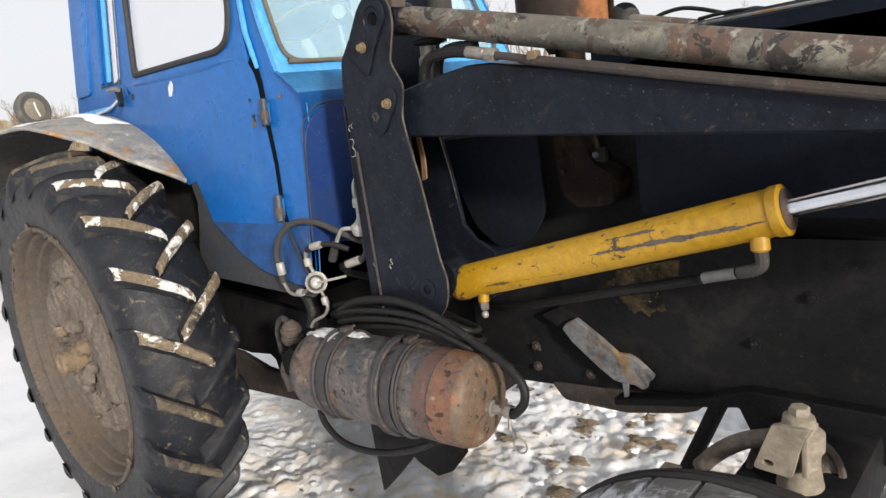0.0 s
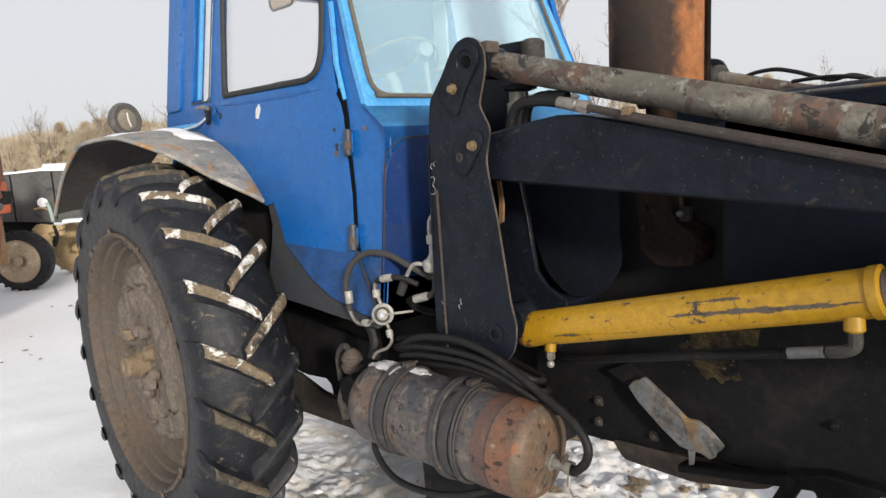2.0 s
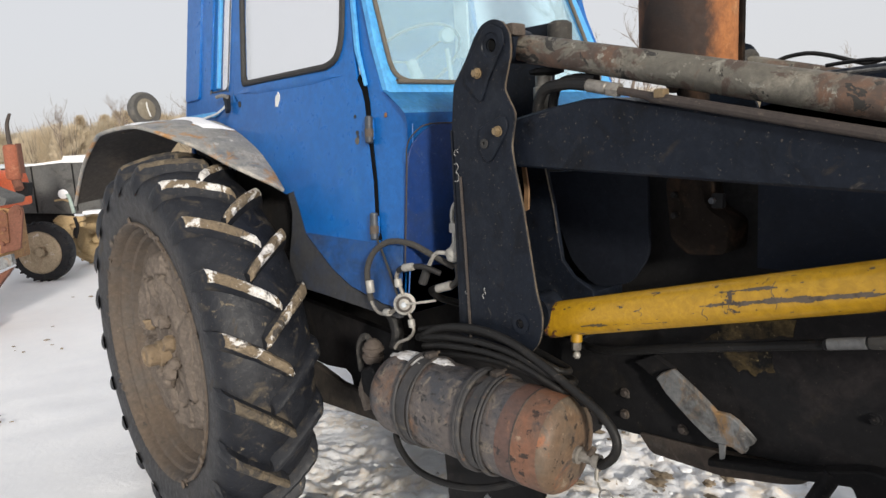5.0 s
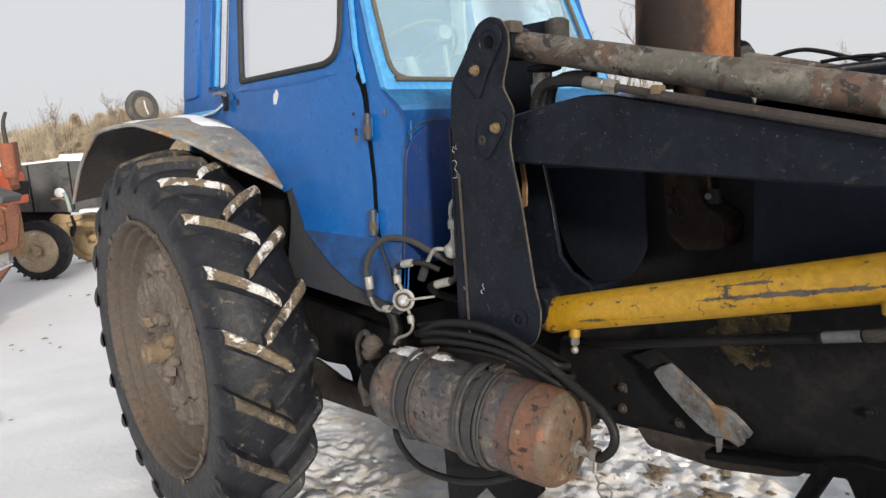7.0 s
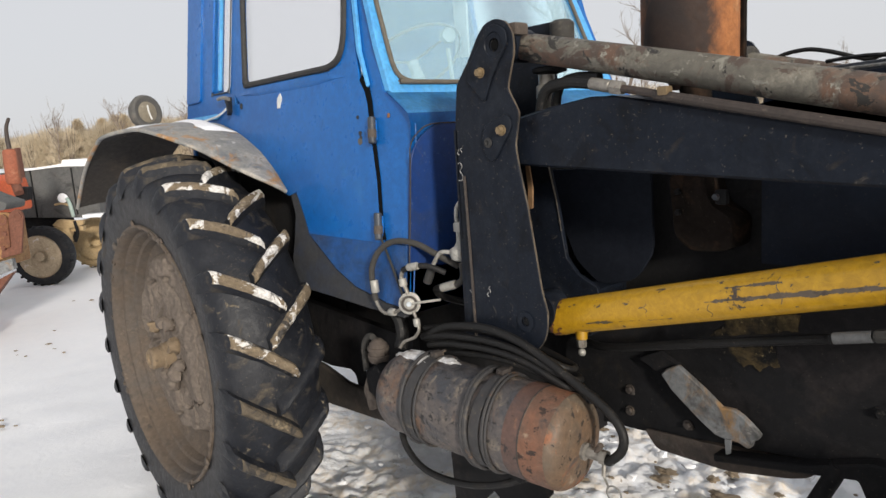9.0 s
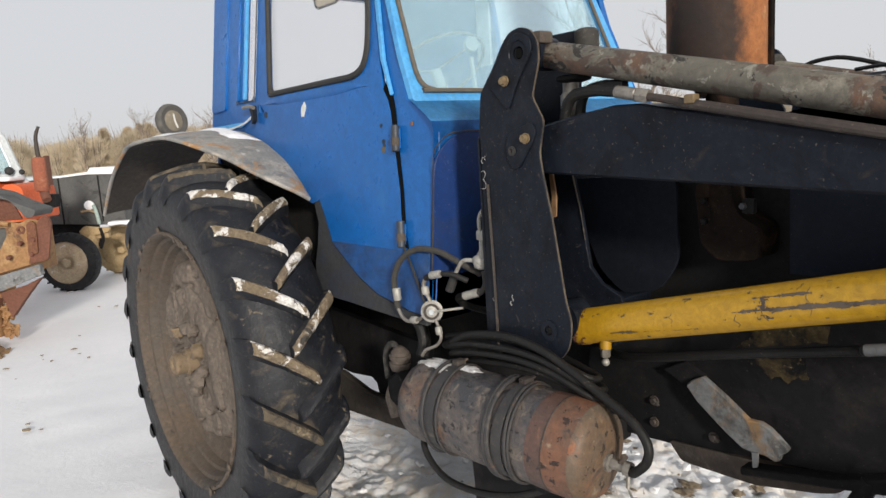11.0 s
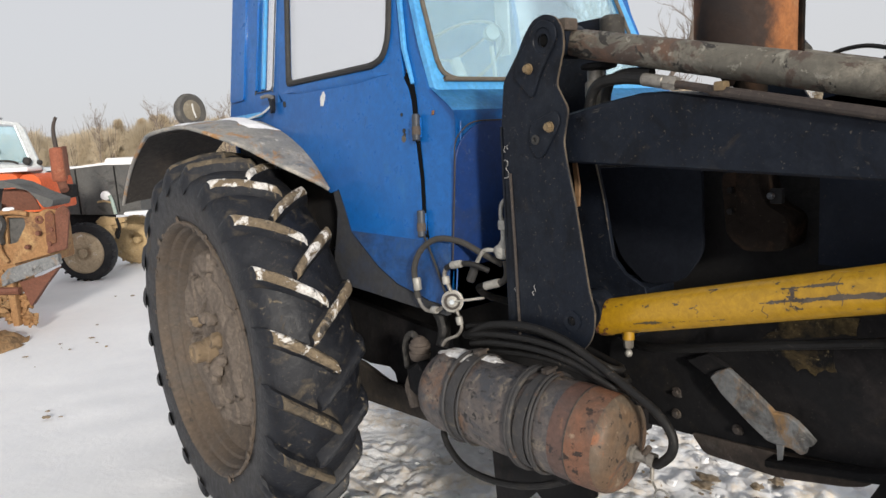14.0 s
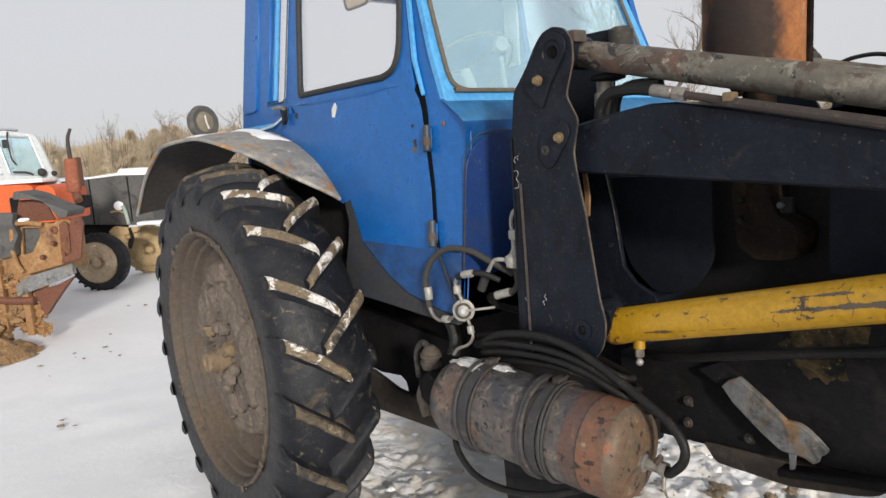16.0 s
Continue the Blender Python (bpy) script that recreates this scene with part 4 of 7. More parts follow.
for k, (x, z) in enumerate(((1.691, 0.800), (1.690, 0.738), (1.865, 0.746), (1.782, 0.888), (2.30, 0.90), (2.42, 1.02))):
    part("frame_bolt", hexbolt((x, -0.30, z), (0, -1, 0), 0.009, 0.008, washer=0.014), "strap" if k < 3 else "oily", rail)
    if k < 3:
        part("mud_lump", bumpy((x + 0.006, -0.303, z - 0.004), (0.010, 0.004, 0.008), k + 2, 2, 0.6), "beam_brown", rail, angle=60)
part("brace_root", plate(rounded([(1.735, 0.905), (1.79, 0.935), (1.85, 0.908), (1.812, 0.868)], 0.006), lambda u, v, w: (u, -0.322 + w, v), 0.02, bevel=0.003), "oily", tractor)
part("brace_tab", plate([(1.981, 0.757), (1.998, 0.759), (1.996, 0.722), (1.984, 0.716)], lambda u, v, w: (u, -0.340 + w, v), 0.006, bevel=0.001), "brace", tractor)
part("brace", plate([(1.806, 0.880), (1.822, 0.898), (1.853, 0.914), (1.917, 0.872), (1.97, 0.832), (2.00, 0.834), (2.022, 0.824), (2.045, 0.806), (2.066, 0.787), (2.058, 0.774), (2.049, 0.770), (2.044, 0.752), (2.034, 0.745), (2.012, 0.754), (1.978, 0.753), (1.956, 0.755), (1.909, 0.786), (1.837, 0.843)], lambda u, v, w: (u, -0.335 + w, v), 0.018, bevel=0.003), "brace", tractor, "grey-painted diagonal brace with rust spots")
hood_prof = [(-0.33, 1.20), (-0.335, 1.40), (-0.335, 1.575), (-0.325, 1.605), (-0.30, 1.622), (-0.15, 1.635), (0.15, 1.635), (0.30, 1.622), (0.325, 1.605), (0.335, 1.575), (0.335, 1.2)]
bm = bmesh.new()
rings = []
for x, rise in ((2.06, -0.02), (2.12, -0.008), (2.3, 0.0), (2.7, 0.012), (3.15, 0.015)):
    rings.append([(x, y, z + (rise if z > 1.5 else 0)) for y, z in hood_prof])
hood_vs = grid_faces(bm, rings, False, False)
bmesh.ops.solidify(bm, geom=list(bm.faces), thickness=0.012)
hood = part("hood", normals(bm), "hood_paint", tractor, "blue-black painted engine hood")
# thin pale tube added for the bright sunlit, snowy line along the hood
part("hood_rim", tube([(2.10, -0.327, 1.604), (2.2, -0.327, 1.610), (2.5, -0.327, 1.616), (3.1, -0.327, 1.620)], 0.0035, 6), "brace", hood, "pale strip for the sunlit, frosted hood edge")
part("nose_grille", box((3.12, -0.31, 0.85), (3.2, 0.31, 1.60), 0.03), "black", tractor)
part("side_shield", plate(rounded([(1.44, 1.41), (1.49, 1.274), (1.54, 1.158), (1.62, 1.095), (1.73, 1.12), (1.785, 1.20), (1.78, 1.42)], 0.03), lambda u, v, w: (u, -0.33 + w, v), 0.012, bevel=0.003), "black_blue", tractor, "dark blue sheet shield beside the engine")
part("battery_box", box((1.24, -0.33, 0.95), (1.46, 0.33, 1.42), 0.02), "shade_iron", tractor)

# exhaust
man = part("exhaust_manifold", plate(rounded([(1.84, 1.40), (1.855, 1.25), (1.90, 1.215), (1.995, 1.225), (2.0, 1.30), (1.945, 1.33), (1.925, 1.40)], 0.02), lambda u, v, w: (u, -0.345 + w, v), 0.10, bevel=0.012), "sooty", tractor, "sooty rusty exhaust manifold")
part("riser_pipe", rod((1.905, -0.32, 1.30), (1.895, -0.32, 1.64), 0.036, 18), "sooty", man, "rusty riser pipe")
part("manifold_bolt", hexbolt((1.965, -0.352, 1.350), (0, -1, 0), 0.008, 0.010, washer=0.0), "hinge", man)
part("manifold_lug", box((1.960, -0.352, 1.332), (1.988, -0.335, 1.366), 0.004), "oily", man)
for z in (1.36, 1.31):
    part("stud", hexbolt((1.868, -0.348, z), (0, -1, 0), 0.008, 0.01), "oily", man)
muf = part("muffler", lathe((1.873, -0.306, 1.60), (0, 0, 1), [(0, 0.04), (0.02, 0.05), (0.035, 0.105), (0.05, 0.110), (0.50, 0.110), (0.85, 0.110), (0.88, 0.09), (0.90, 0.04), (1.15, 0.038)], 40, caps=False), "muffler", tractor, "large upright muffler with orange rust and soot")
part("muffler_seam", box((1.966, -0.256, 1.64), (1.980, -0.240, 2.44), 0.002), "sooty", muf)

# ---- cab ----
def sheet(name, outline, parent, material, thick=0.022, holes=(), label="", sign=-1, lift=0.0, bevel=0.003):
    return part(name, plate(outline, lambda u, v, w: door_side(u, v, w - lift, sign), thick, holes, bevel), material, parent, label)


WIN = rounded([(0.142, 1.765), (0.80, 1.768), (0.842, 1.84), (0.830, 2.0), (0.775, 2.31), (0.08, 2.31)], [0.045, 0.09, 0.07, 0.0, 0.08, 0.06], 5)
DOOR = [(0.045, 1.735), (0.088, 1.700), (0.20, 1.612), (0.292, 1.536), (0.40, 1.470), (0.536, 1.384), (0.60, 1.30), (0.655, 1.215), (1.075, 1.215), (1.074, 1.23), (1.060, 1.275), (1.040, 1.40), (1.010, 1.508), (0.975, 1.640), (0.958, 1.676), (0.93, 1.71), (0.905, 1.80), (0.868, 1.97), (0.80, 2.36), (0.02, 2.36)]
cab = part("cab_roof", box((-0.50, -0.52, 2.38), (0.86, 0.52, 2.46), 0.03), "blue", tractor, "blue cab roof")


door = sheet("cab_door", DOOR, tractor, "blue", 0.014, [WIN], "blue sheet-metal cab door with scuffed paint", lift=0.006)
part("window_seal", tube([door_side(p[0], p[1], -0.008) for p in WIN], 0.0115, 8, per=3, closed=True), "seal", door, "black rubber window seal")
pane = part("window_pane", plate(WIN, lambda u, v, w: door_side(u, v, 0.002 + w), 0.004), "glass", door, "clear dusty window pane")
pane.visible_shadow = False
bm = bmesh.new()
rows = []
for u in [0.075 + 0.775 * q / 16 for q in range(17)]:
    swell = min(1.0, 6 * (u - 0.07), 5 * (0.86 - u))
    rows.append([door_side(u, 1.733 + 0.027 * swell, -0.0062), door_side(u, 1.733 - 0.004 * math.sin(u * 9), -0.0062 - 0.009 * swell), door_side(u, 1.733 - 0.015 * swell, -0.0062)])
grid_faces(bm, rows, False, False)
part("sill_crease", normals(bm), "blue", door, angle=60)
# bulged ledge under the window and the door's low splash band
part("sill_dent", bumpy(door_side(0.505, 1.722, -0.004), (0.04, 0.003, 0.012), 5, 2, 0.3), "blue", door)
part("lock_hole", rod(door_side(0.108, 1.688, 0.0), door_side(0.108, 1.688, -0.008), 0.012, 12), "seal", door)
part("paint_spot", plate([(0.422 + 0.016 * (1 + 0.10 * math.sin(3 * a)) * math.cos(a) + 0.004 * math.sin(a), 1.684 + 0.026 * (1 + 0.15 * math.sin(5 * a)) * math.sin(a)) for a in [k * math.pi / 9 for k in range(18)]], lambda u, v, w: door_side(u, v, -0.0085 + w), 0.002), "white", door, "chipped white paint spot")
for u, v, r in ((0.928, 1.598, 0.006), (0.945, 1.548, 0.0075), (0.946, 1.523, 0.011), (0.95, 1.535, 0.006)):
    part("screw_hole", rod(door_side(u, v, 0.0), door_side(u, v, -0.008), r, 10), "seal_grey" if r > 0.01 else "seal", door)
for u, v in ((1.0185, 1.555), (1.066, 1.270)):
    p, q = Vector(door_side(u - 0.004, v + 0.04, -0.016)), Vector(door_side(u + 0.006, v - 0.04, -0.016))
    h = part("door_hinge", rod(p, q, 0.0125, 14, bevel=0.003), "hinge", door, "worn blue-grey barrel hinge")
    part("hinge_leaf", plate([(u - 0.014, v + 0.03), (u + 0.008, v + 0.03), (u + 0.014, v - 0.03), (u - 0.008, v - 0.03)], lambda a, b, w: door_side(a, b, -0.009 + w), 0.006), "blue", h)
    part("hinge_collar", rod(q + (p - q) * 0.22, q + (p - q) * 0.52, 0.0140, 14), "brown_plate", h, "rusty hinge collar")
part("handle", plate(rounded([(0.0, 1.735), (0.03, 1.73), (0.04, 1.67), (0.028, 1.655), (0.015, 1.70), (0.0, 1.715)], 0.006), lambda u, v, w: door_side(u, v, -0.03 + w), 0.018, bevel=0.003), "black", door, "dark metal door catch")
part("catch_bar", tube([door_side(-0.06, 1.728, -0.03), door_side(0.0, 1.73, -0.035), door_side(0.04, 1.722, -0.03)], 0.008, 8), "steel", door)

side = sheet("cab_side", [(1.094, 1.04), (1.19, 1.04), (1.19, 1.585), (1.115, 1.635), (1.050, 1.672), (1.0, 1.80), (0.945, 1.97), (0.86, 2.38), (0.805, 2.38), (0.875, 1.97), (0.912, 1.80), (0.94, 1.725), (0.976, 1.685), (0.993, 1.640), (1.022, 1.508), (1.050, 1.40), (1.070, 1.275), (1.086, 1.23)], tractor, "blue", 0.03, (), "blue front cab pillar and side panel")
sheet("door_gap", [(0.97, 1.69), (1.0, 1.60), (1.07, 1.2), (1.10, 1.2), (1.05, 1.45), (1.0, 1.68)], side, "seal", 0.004, lift=-0.012, bevel=0)
# black strip added over the gap to give it its shade
sheet("door_seal", [(0.958, 1.676), (0.975, 1.640), (1.010, 1.508), (1.040, 1.40), (1.060, 1.275), (1.074, 1.23), (1.086, 1.23), (1.070, 1.275), (1.050, 1.40), (1.022, 1.508), (0.993, 1.640), (0.976, 1.685), (0.94, 1.725), (0.93, 1.71)], side, "gap_black", 0.010, (), "black strip standing for the shade in the door gap", lift=0.0055, bevel=0)
sheet("rain_gutter", [(0.868, 2.0), (0.888, 2.0), (0.935, 1.80), (0.985, 1.69), (0.975, 1.685), (0.915, 1.80)], side, "blue_pale", 0.012, lift=0.012)
sheet("lower_panel", [(0.76, 1.158), (0.83, 1.118), (0.945, 1.074), (1.107, 1.047), (1.19, 1.040), (1.19, 1.220), (0.652, 1.220)], side, "blue_low", 0.022, (), "darker, dirty lower cab panel", lift=0.0068, bevel=0)
sheet("side_screw", [(1.075, 1.588), (1.087, 1.588), (1.087, 1.602), (1.075, 1.602)], side, "orange_nut", 0.004, lift=0.004)
sheet("arch_flange", [(0.530, 1.380), (0.596, 1.296), (0.650, 1.211), (0.757, 1.153), (0.828, 1.112), (0.945, 1.068), (1.107, 1.042), (1.19, 1.034), (1.19, 1.01), (1.02, 1.012), (0.77, 1.022), (0.60, 1.026), (0.545, 1.06), (0.535, 1.13), (0.545, 1.21), (0.545, 1.28), (0.51, 1.345), (0.49, 1.385)], tractor, "mud_panel", 0.02, (), "grey muddy flange round the wheel arch", lift=0.001)

# rear quarter with its narrow window
QWIN = rounded([(-0.185, 1.755), (-0.012, 1.755), (-0.008, 2.31), (-0.185, 2.31)], 0.03)
quarter = sheet("rear_quarter", [(-0.47, 1.66), (-0.12, 1.655), (0.035, 1.70), (0.035, 1.74), (0.012, 2.38), (-0.47, 2.38)], tractor, "blue", 0.05, [QWIN], "blue rear cab quarter with a narrow window")
sheet("quarter_bulge", rounded([(-0.452, 1.73), (-0.30, 1.735), (-0.30, 2.37), (-0.452, 2.37)], 0.02), quarter, "blue", 0.02, (), lift=0.010, bevel=0.006)
qp = part("quarter_pane", plate(QWIN, lambda u, v, w: door_side(u, v, 0.02 + w), 0.004), "glass", quarter)
qp.visible_shadow = False
for u, wd, mt in ((-0.172, 0.014, "blue"), (-0.100, 0.020, "blue_pale")):
    sheet("window_strip", [(u - wd / 2, 1.765), (u + wd / 2, 1.765), (u + wd / 2, 2.33), (u - wd / 2, 2.33)], quarter, mt, 0.014, lift=0.012)
part("quarter_seal", tube([door_side(p[0], p[1], -0.004) for p in QWIN], 0.003, 8, per=2, closed=True), "hinge", quarter)
# arch wall in the shade iron, so the gap over the tyre reads black
part("arch_wall", plate([(-0.46, 1.0), (0.62, 1.0), (0.56, 1.36), (0.30, 1.50), (-0.02, 1.62), (-0.46, 1.66)], lambda u, v, w: (u, -0.575 + w, v), 0.02), "shade_iron", tractor, "inner wall of the wheel arch, blackened for the shade there")
sheet("quarter_base", [(-0.47, 1.54), (0.22, 1.50), (0.27, 1.545), (0.12, 1.67), (0.035, 1.70), (-0.12, 1.655), (-0.47, 1.66)], quarter, "blue", 0.02, lift=-0.004)
sheet("hood_seam", [(-0.46, 1.655), (-0.13, 1.65), (-0.10, 1.66), (-0.13, 1.672), (-0.46, 1.668)], quarter, "blue_pale", 0.01, lift=0.008)

sheet("arch_fill", [(0.0, 1.56), (0.16, 1.505), (0.31, 1.450), (0.40, 1.400), (0.46, 1.358), (0.50, 1.345), (0.545, 1.355), (0.56, 1.372), (0.42, 1.48), (0.30, 1.55), (0.10, 1.70), (0.0, 1.70)], quarter, "blue", 0.006, lift=0.0035, bevel=0)

# far side of the cab, with its door window
FWIN = rounded([(0.325, 1.70), (0.90, 1.70), (0.885, 1.85), (0.80, 2.31), (0.31, 2.31)], 0.05)
sheet("far_side", [(-0.47, 1.04), (1.19, 1.04), (1.19, 1.60), (1.05, 1.672), (0.945, 1.97), (0.86, 2.38), (-0.47, 2.38)], tractor, "blue", 0.03, [FWIN], "blue far cab side", sign=1)
fp = part("far_pane", plate(FWIN, lambda u, v, w: door_side(u, v, 0.012 + w, 1), 0.004), "glass", tractor)
fp.visible_shadow = False
RWIN = rounded([(-0.44, 1.62), (0.44, 1.62), (0.40, 2.3), (-0.40, 2.3)], 0.06)
part("rear_wall", plate([(-0.60, 1.0), (0.60, 1.0), (0.58, 1.65), (0.50, 2.38), (-0.50, 2.38), (-0.58, 1.65)], lambda u, v, w: (-0.47 + w, u, v), 0.03, [RWIN]), "blue", tractor, "blue rear cab wall with a wide window")
part("cab_floor", box((-0.44, -0.60, 1.06), (1.16, 0.60, 1.12), 0.0), "oily", tractor)


def screen(u, v, w):
    """The leaning front of the cab: u across, v up, w inwards."""
    return (1.075 - 0.4 * (v - 1.68) - w, u, v)


SWIN = rounded([(-0.555, 1.693), (0.475, 1.693), (0.462, 1.80), (0.43, 2.30), (-0.51, 2.30), (-0.553, 1.80)], [0.075, 0.075, 0, 0.06, 0.06, 0], 6)
front = part("windscreen_frame", plate([(-0.592, 1.655), (0.545, 1.655), (0.53, 1.80), (0.465, 2.38), (-0.512, 2.38), (-0.585, 1.80)], screen, 0.03, [SWIN], bevel=0.004), "blue_pale", tractor, "pale blue windscreen frame")
part("windscreen_seal", tube([screen(p[0], p[1], -0.006) for p in SWIN], 0.0075, 8, per=3, closed=True), "seal_grey", front, "weathered windscreen rubber")
ws = part("windscreen", plate(SWIN, lambda u, v, w: screen(u, v, 0.012 + w), 0.005), "ws_glass", front, "dusty windscreen glass with the sky's pale blue glare in its film")
ws.visible_shadow = False
bm = bmesh.new()
rings = []
for x, z, k in ((1.072, 1.668, 0.0), (1.10, 1.650, 0.0), (1.165, 1.614, -0.012), (1.188, 1.596, -0.014), (1.196, 1.57, -0.012), (1.198, 1.30, -0.03), (1.198, 1.02, -0.06)):
    rings.append([(x, y, z) for y in (-0.606 + k, -0.3, 0.0, 0.3, 0.56 - k)])
grid_faces(bm, rings, False, False)
bmesh.ops.solidify(bm, geom=list(bm.faces), thickness=0.015)
normals(bm)
# ledge faces take the pale blue, their sunlight put into the colour
for f in bm.faces:
    if f.calc_center_median().z > 1.588:
        f.material_index = 1
cowl = part("front_cowl", bm, ["blue", "blue_pale"], tractor, "blue cab front with a sloping ledge coloured as sunlit")
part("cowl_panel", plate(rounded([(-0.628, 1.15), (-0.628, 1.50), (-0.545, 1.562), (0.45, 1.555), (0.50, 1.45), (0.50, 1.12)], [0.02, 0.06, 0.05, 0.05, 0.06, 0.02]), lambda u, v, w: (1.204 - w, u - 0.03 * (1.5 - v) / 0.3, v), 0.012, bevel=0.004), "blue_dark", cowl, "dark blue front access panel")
part("panel_trim", tube([(1.205, -0.665, 1.16), (1.205, -0.638, 1.42), (1.205, -0.632, 1.50), (1.205, -0.60, 1.54), (1.205, -0.545, 1.562), (1.205, -0.40, 1.562)], 0.0020, 6, per=4), "beam_brown", cowl, "rusty seam of the access panel")
part("corner_edge", tube([(1.197, -0.600, 1.565), (1.199, -0.606, 1.50), (1.200, -0.626, 1.30), (1.200, -0.650, 1.10), (1.200, -0.662, 1.03)], 0.0022, 8, per=5), "corner", cowl, "chipped corner of the cab front")
part("cable", tube([door_side(1.078, 1.235, -0.012), door_side(1.12, 1.18, -0.012), door_side(1.17, 1.11, -0.012), door_side(1.20, 1.06, -0.01)], 0.004, 6), "seal", tractor, "thin black cable")

# inside the cab
part("dashboard", box((0.70, -0.45, 1.30), (0.98, 0.45, 1.62), 0.03), "oily", tractor)
steer = part("steering_wheel", tube([Vector((0.68, -0.17, 1.80)) + Matrix.Rotation(radians(-35), 3, "Y") @ Vector((0.20 * math.cos(a), 0.20 * math.sin(a), 0)) for a in [k * math.pi / 10 for k in range(20)]], 0.006, 8, per=2, closed=True), "seal_grey", tractor, "thin steering wheel")
part("steering_column", rod((0.68, -0.17, 1.80), (0.86, -0.17, 1.48), 0.022, 12), "grey_int", steer)
for a in (0.5, 2.6, 4.7):
    part("wheel_spoke", rod((0.68, -0.17, 1.80), Vector((0.68, -0.17, 1.80)) + Matrix.Rotation(radians(-35), 3, "Y") @ Vector((0.20 * math.cos(a), 0.20 * math.sin(a), 0)), 0.004, 8), "seal_grey", steer)
fan = part("cab_fan", lathe((0.86, -0.16, 1.87), (1, -0.4, 0), [(0, 0.015), (0.01, 0.025), (0.03, 0.028), (0.04, 0.024), (0.035, 0.012)], 20), "grey_int", tractor, "small pale round cab fan")
part("fan_foot", rod((0.86, -0.15, 1.83), (0.86, -0.12, 1.60), 0.008, 8), "grey_int", fan)
seat = part("seat_back", plate(rounded([(-0.23, 1.42), (0.23, 1.42), (0.20, 1.86), (-0.20, 1.86)], 0.06), lambda u, v, w: (-0.14 + w - 0.15 * (v - 1.42), u, v), 0.08, bevel=0.015), "grey_int", tractor, "grey padded seat back")
part("seat_cushion", box((-0.12, -0.24, 1.34), (0.32, 0.24, 1.44), 0.03), "grey_int", tractor)
part("sun_visor", plate(rounded([(0.34, 2.065), (0.50, 2.065), (0.52, 2.20), (0.32, 2.20)], 0.03), lambda u, v, w: (u, -0.46 + w, v), 0.012, bevel=0.003), "visor", tractor, "cream sun visor with a dark edge")
part("visor_edge", tube([(p[0], -0.462, p[1]) for p in rounded([(0.34, 2.065), (0.50, 2.065), (0.52, 2.20), (0.32, 2.20)], 0.03)], 0.005, 6, per=2, closed=True), "seal", tractor)
part("far_strip", box((0.21, 0.49, 1.885), (0.30, 0.505, 2.34), 0.005), "cab_white", tractor)

# ---- fender ----
EDGE = [(0.500, -0.650, 1.366), (0.507, -0.690, 1.390), (0.483, -0.745, 1.424), (0.40, -0.785, 1.462), (0.314, -0.81, 1.497), (0.233, -0.84, 1.533), (0.111, -0.88, 1.572), (0.017, -0.93, 1.607), (-0.101, -0.96, 1.624), (-0.317, -1.0, 1.610), (-0.464, -1.0, 1.577), (-0.709, -1.0, 1.460), (-0.923, -1.0, 1.288)]
WALL = [(0.490, 1.366), (0.449, 1.397), (0.405, 1.430), (0.335, 1.474), (0.27, 1.510), (0.205, 1.538), (0.125, 1.570), (0.020, 1.602), (-0.142, 1.636), (-0.32, 1.640), (-0.464, 1.600), (-0.709, 1.475), (-0.923, 1.300)]


def fender_point(outer, wall, s, sign=1):
    """A point across the fender, s from 0 at its free edge to 1 at the cab."""
    a = Vector((outer.x, outer.y, outer.z))
    b = Vector((wall.x, min(-0.655 + 0.137 * (wall.z - 1.26), -0.58), wall.z))
    p = a + (b - a) * s
    p.z += 0.014 * math.sin(s * math.pi) * min(1.0, (b - a).length / 0.2)
    return Vector((p.x, p.y * sign, p.z))


FENDER_RINGS = list(zip(spline(EDGE, 4), spline([(x, 0, z) for x, z in WALL], 4)))


def fender(sign):
    bm = bmesh.new()
    rings = [[fender_point(o, w, s, sign) for s in (0, 0.04, 0.2, 0.4, 0.6, 0.8, 1)] for o, w in FENDER_RINGS]
    # dents along the free edge
    for ring in rings:
        for k, p in enumerate(ring):
            p.z += 0.006 * noise.noise(p * 6.0) * (1 - k / 6)
    grid_faces(bm, rings, False, False)
    bmesh.ops.recalc_face_normals(bm, faces=bm.faces)
    bmesh.ops.solidify(bm, geom=list(bm.faces), thickness=0.005)
    normals(bm)
    bm.normal_update()
    # inner faces take the brown with its shade mixed in
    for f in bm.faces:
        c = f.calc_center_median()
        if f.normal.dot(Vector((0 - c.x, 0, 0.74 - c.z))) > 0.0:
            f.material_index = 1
    return bm


def fender_snow(i0, i1, s0, s1, seed, thick):
    """A thin uneven sheet of snow lying on the fender."""
    bm = bmesh.new()
    rings = []
    n, m = 30, 14
    for i in range(n + 1):
        f = i0 + (i1 - i0) * i / n
        k = min(int(f), len(FENDER_RINGS) - 2)
        o = FENDER_RINGS[k][0].lerp(FENDER_RINGS[k + 1][0], f - k)
        w = FENDER_RINGS[k][1].lerp(FENDER_RINGS[k + 1][1], f - k)
        ring = []
        for j in range(m + 1):
            s = s0 + (s1 - s0) * j / m
            p = fender_point(o, w, s)
            e = min(i / n, 1 - i / n, 0.5 * j / m, 0.5 * (1 - j / m)) * 4
            p.z += -0.001 + (thick + 0.001) * max(0.0, min(1.0, e * 1.6 + 0.8 * noise.noise(p * 9.0 + Vector((seed, 0, 0))) - 0.15))
            ring.append(p)
        rings.append(ring)
    grid_faces(bm, rings, False, False)
    return normals(bm)


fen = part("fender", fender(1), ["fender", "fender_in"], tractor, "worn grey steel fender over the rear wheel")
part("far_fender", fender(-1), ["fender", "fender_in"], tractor)
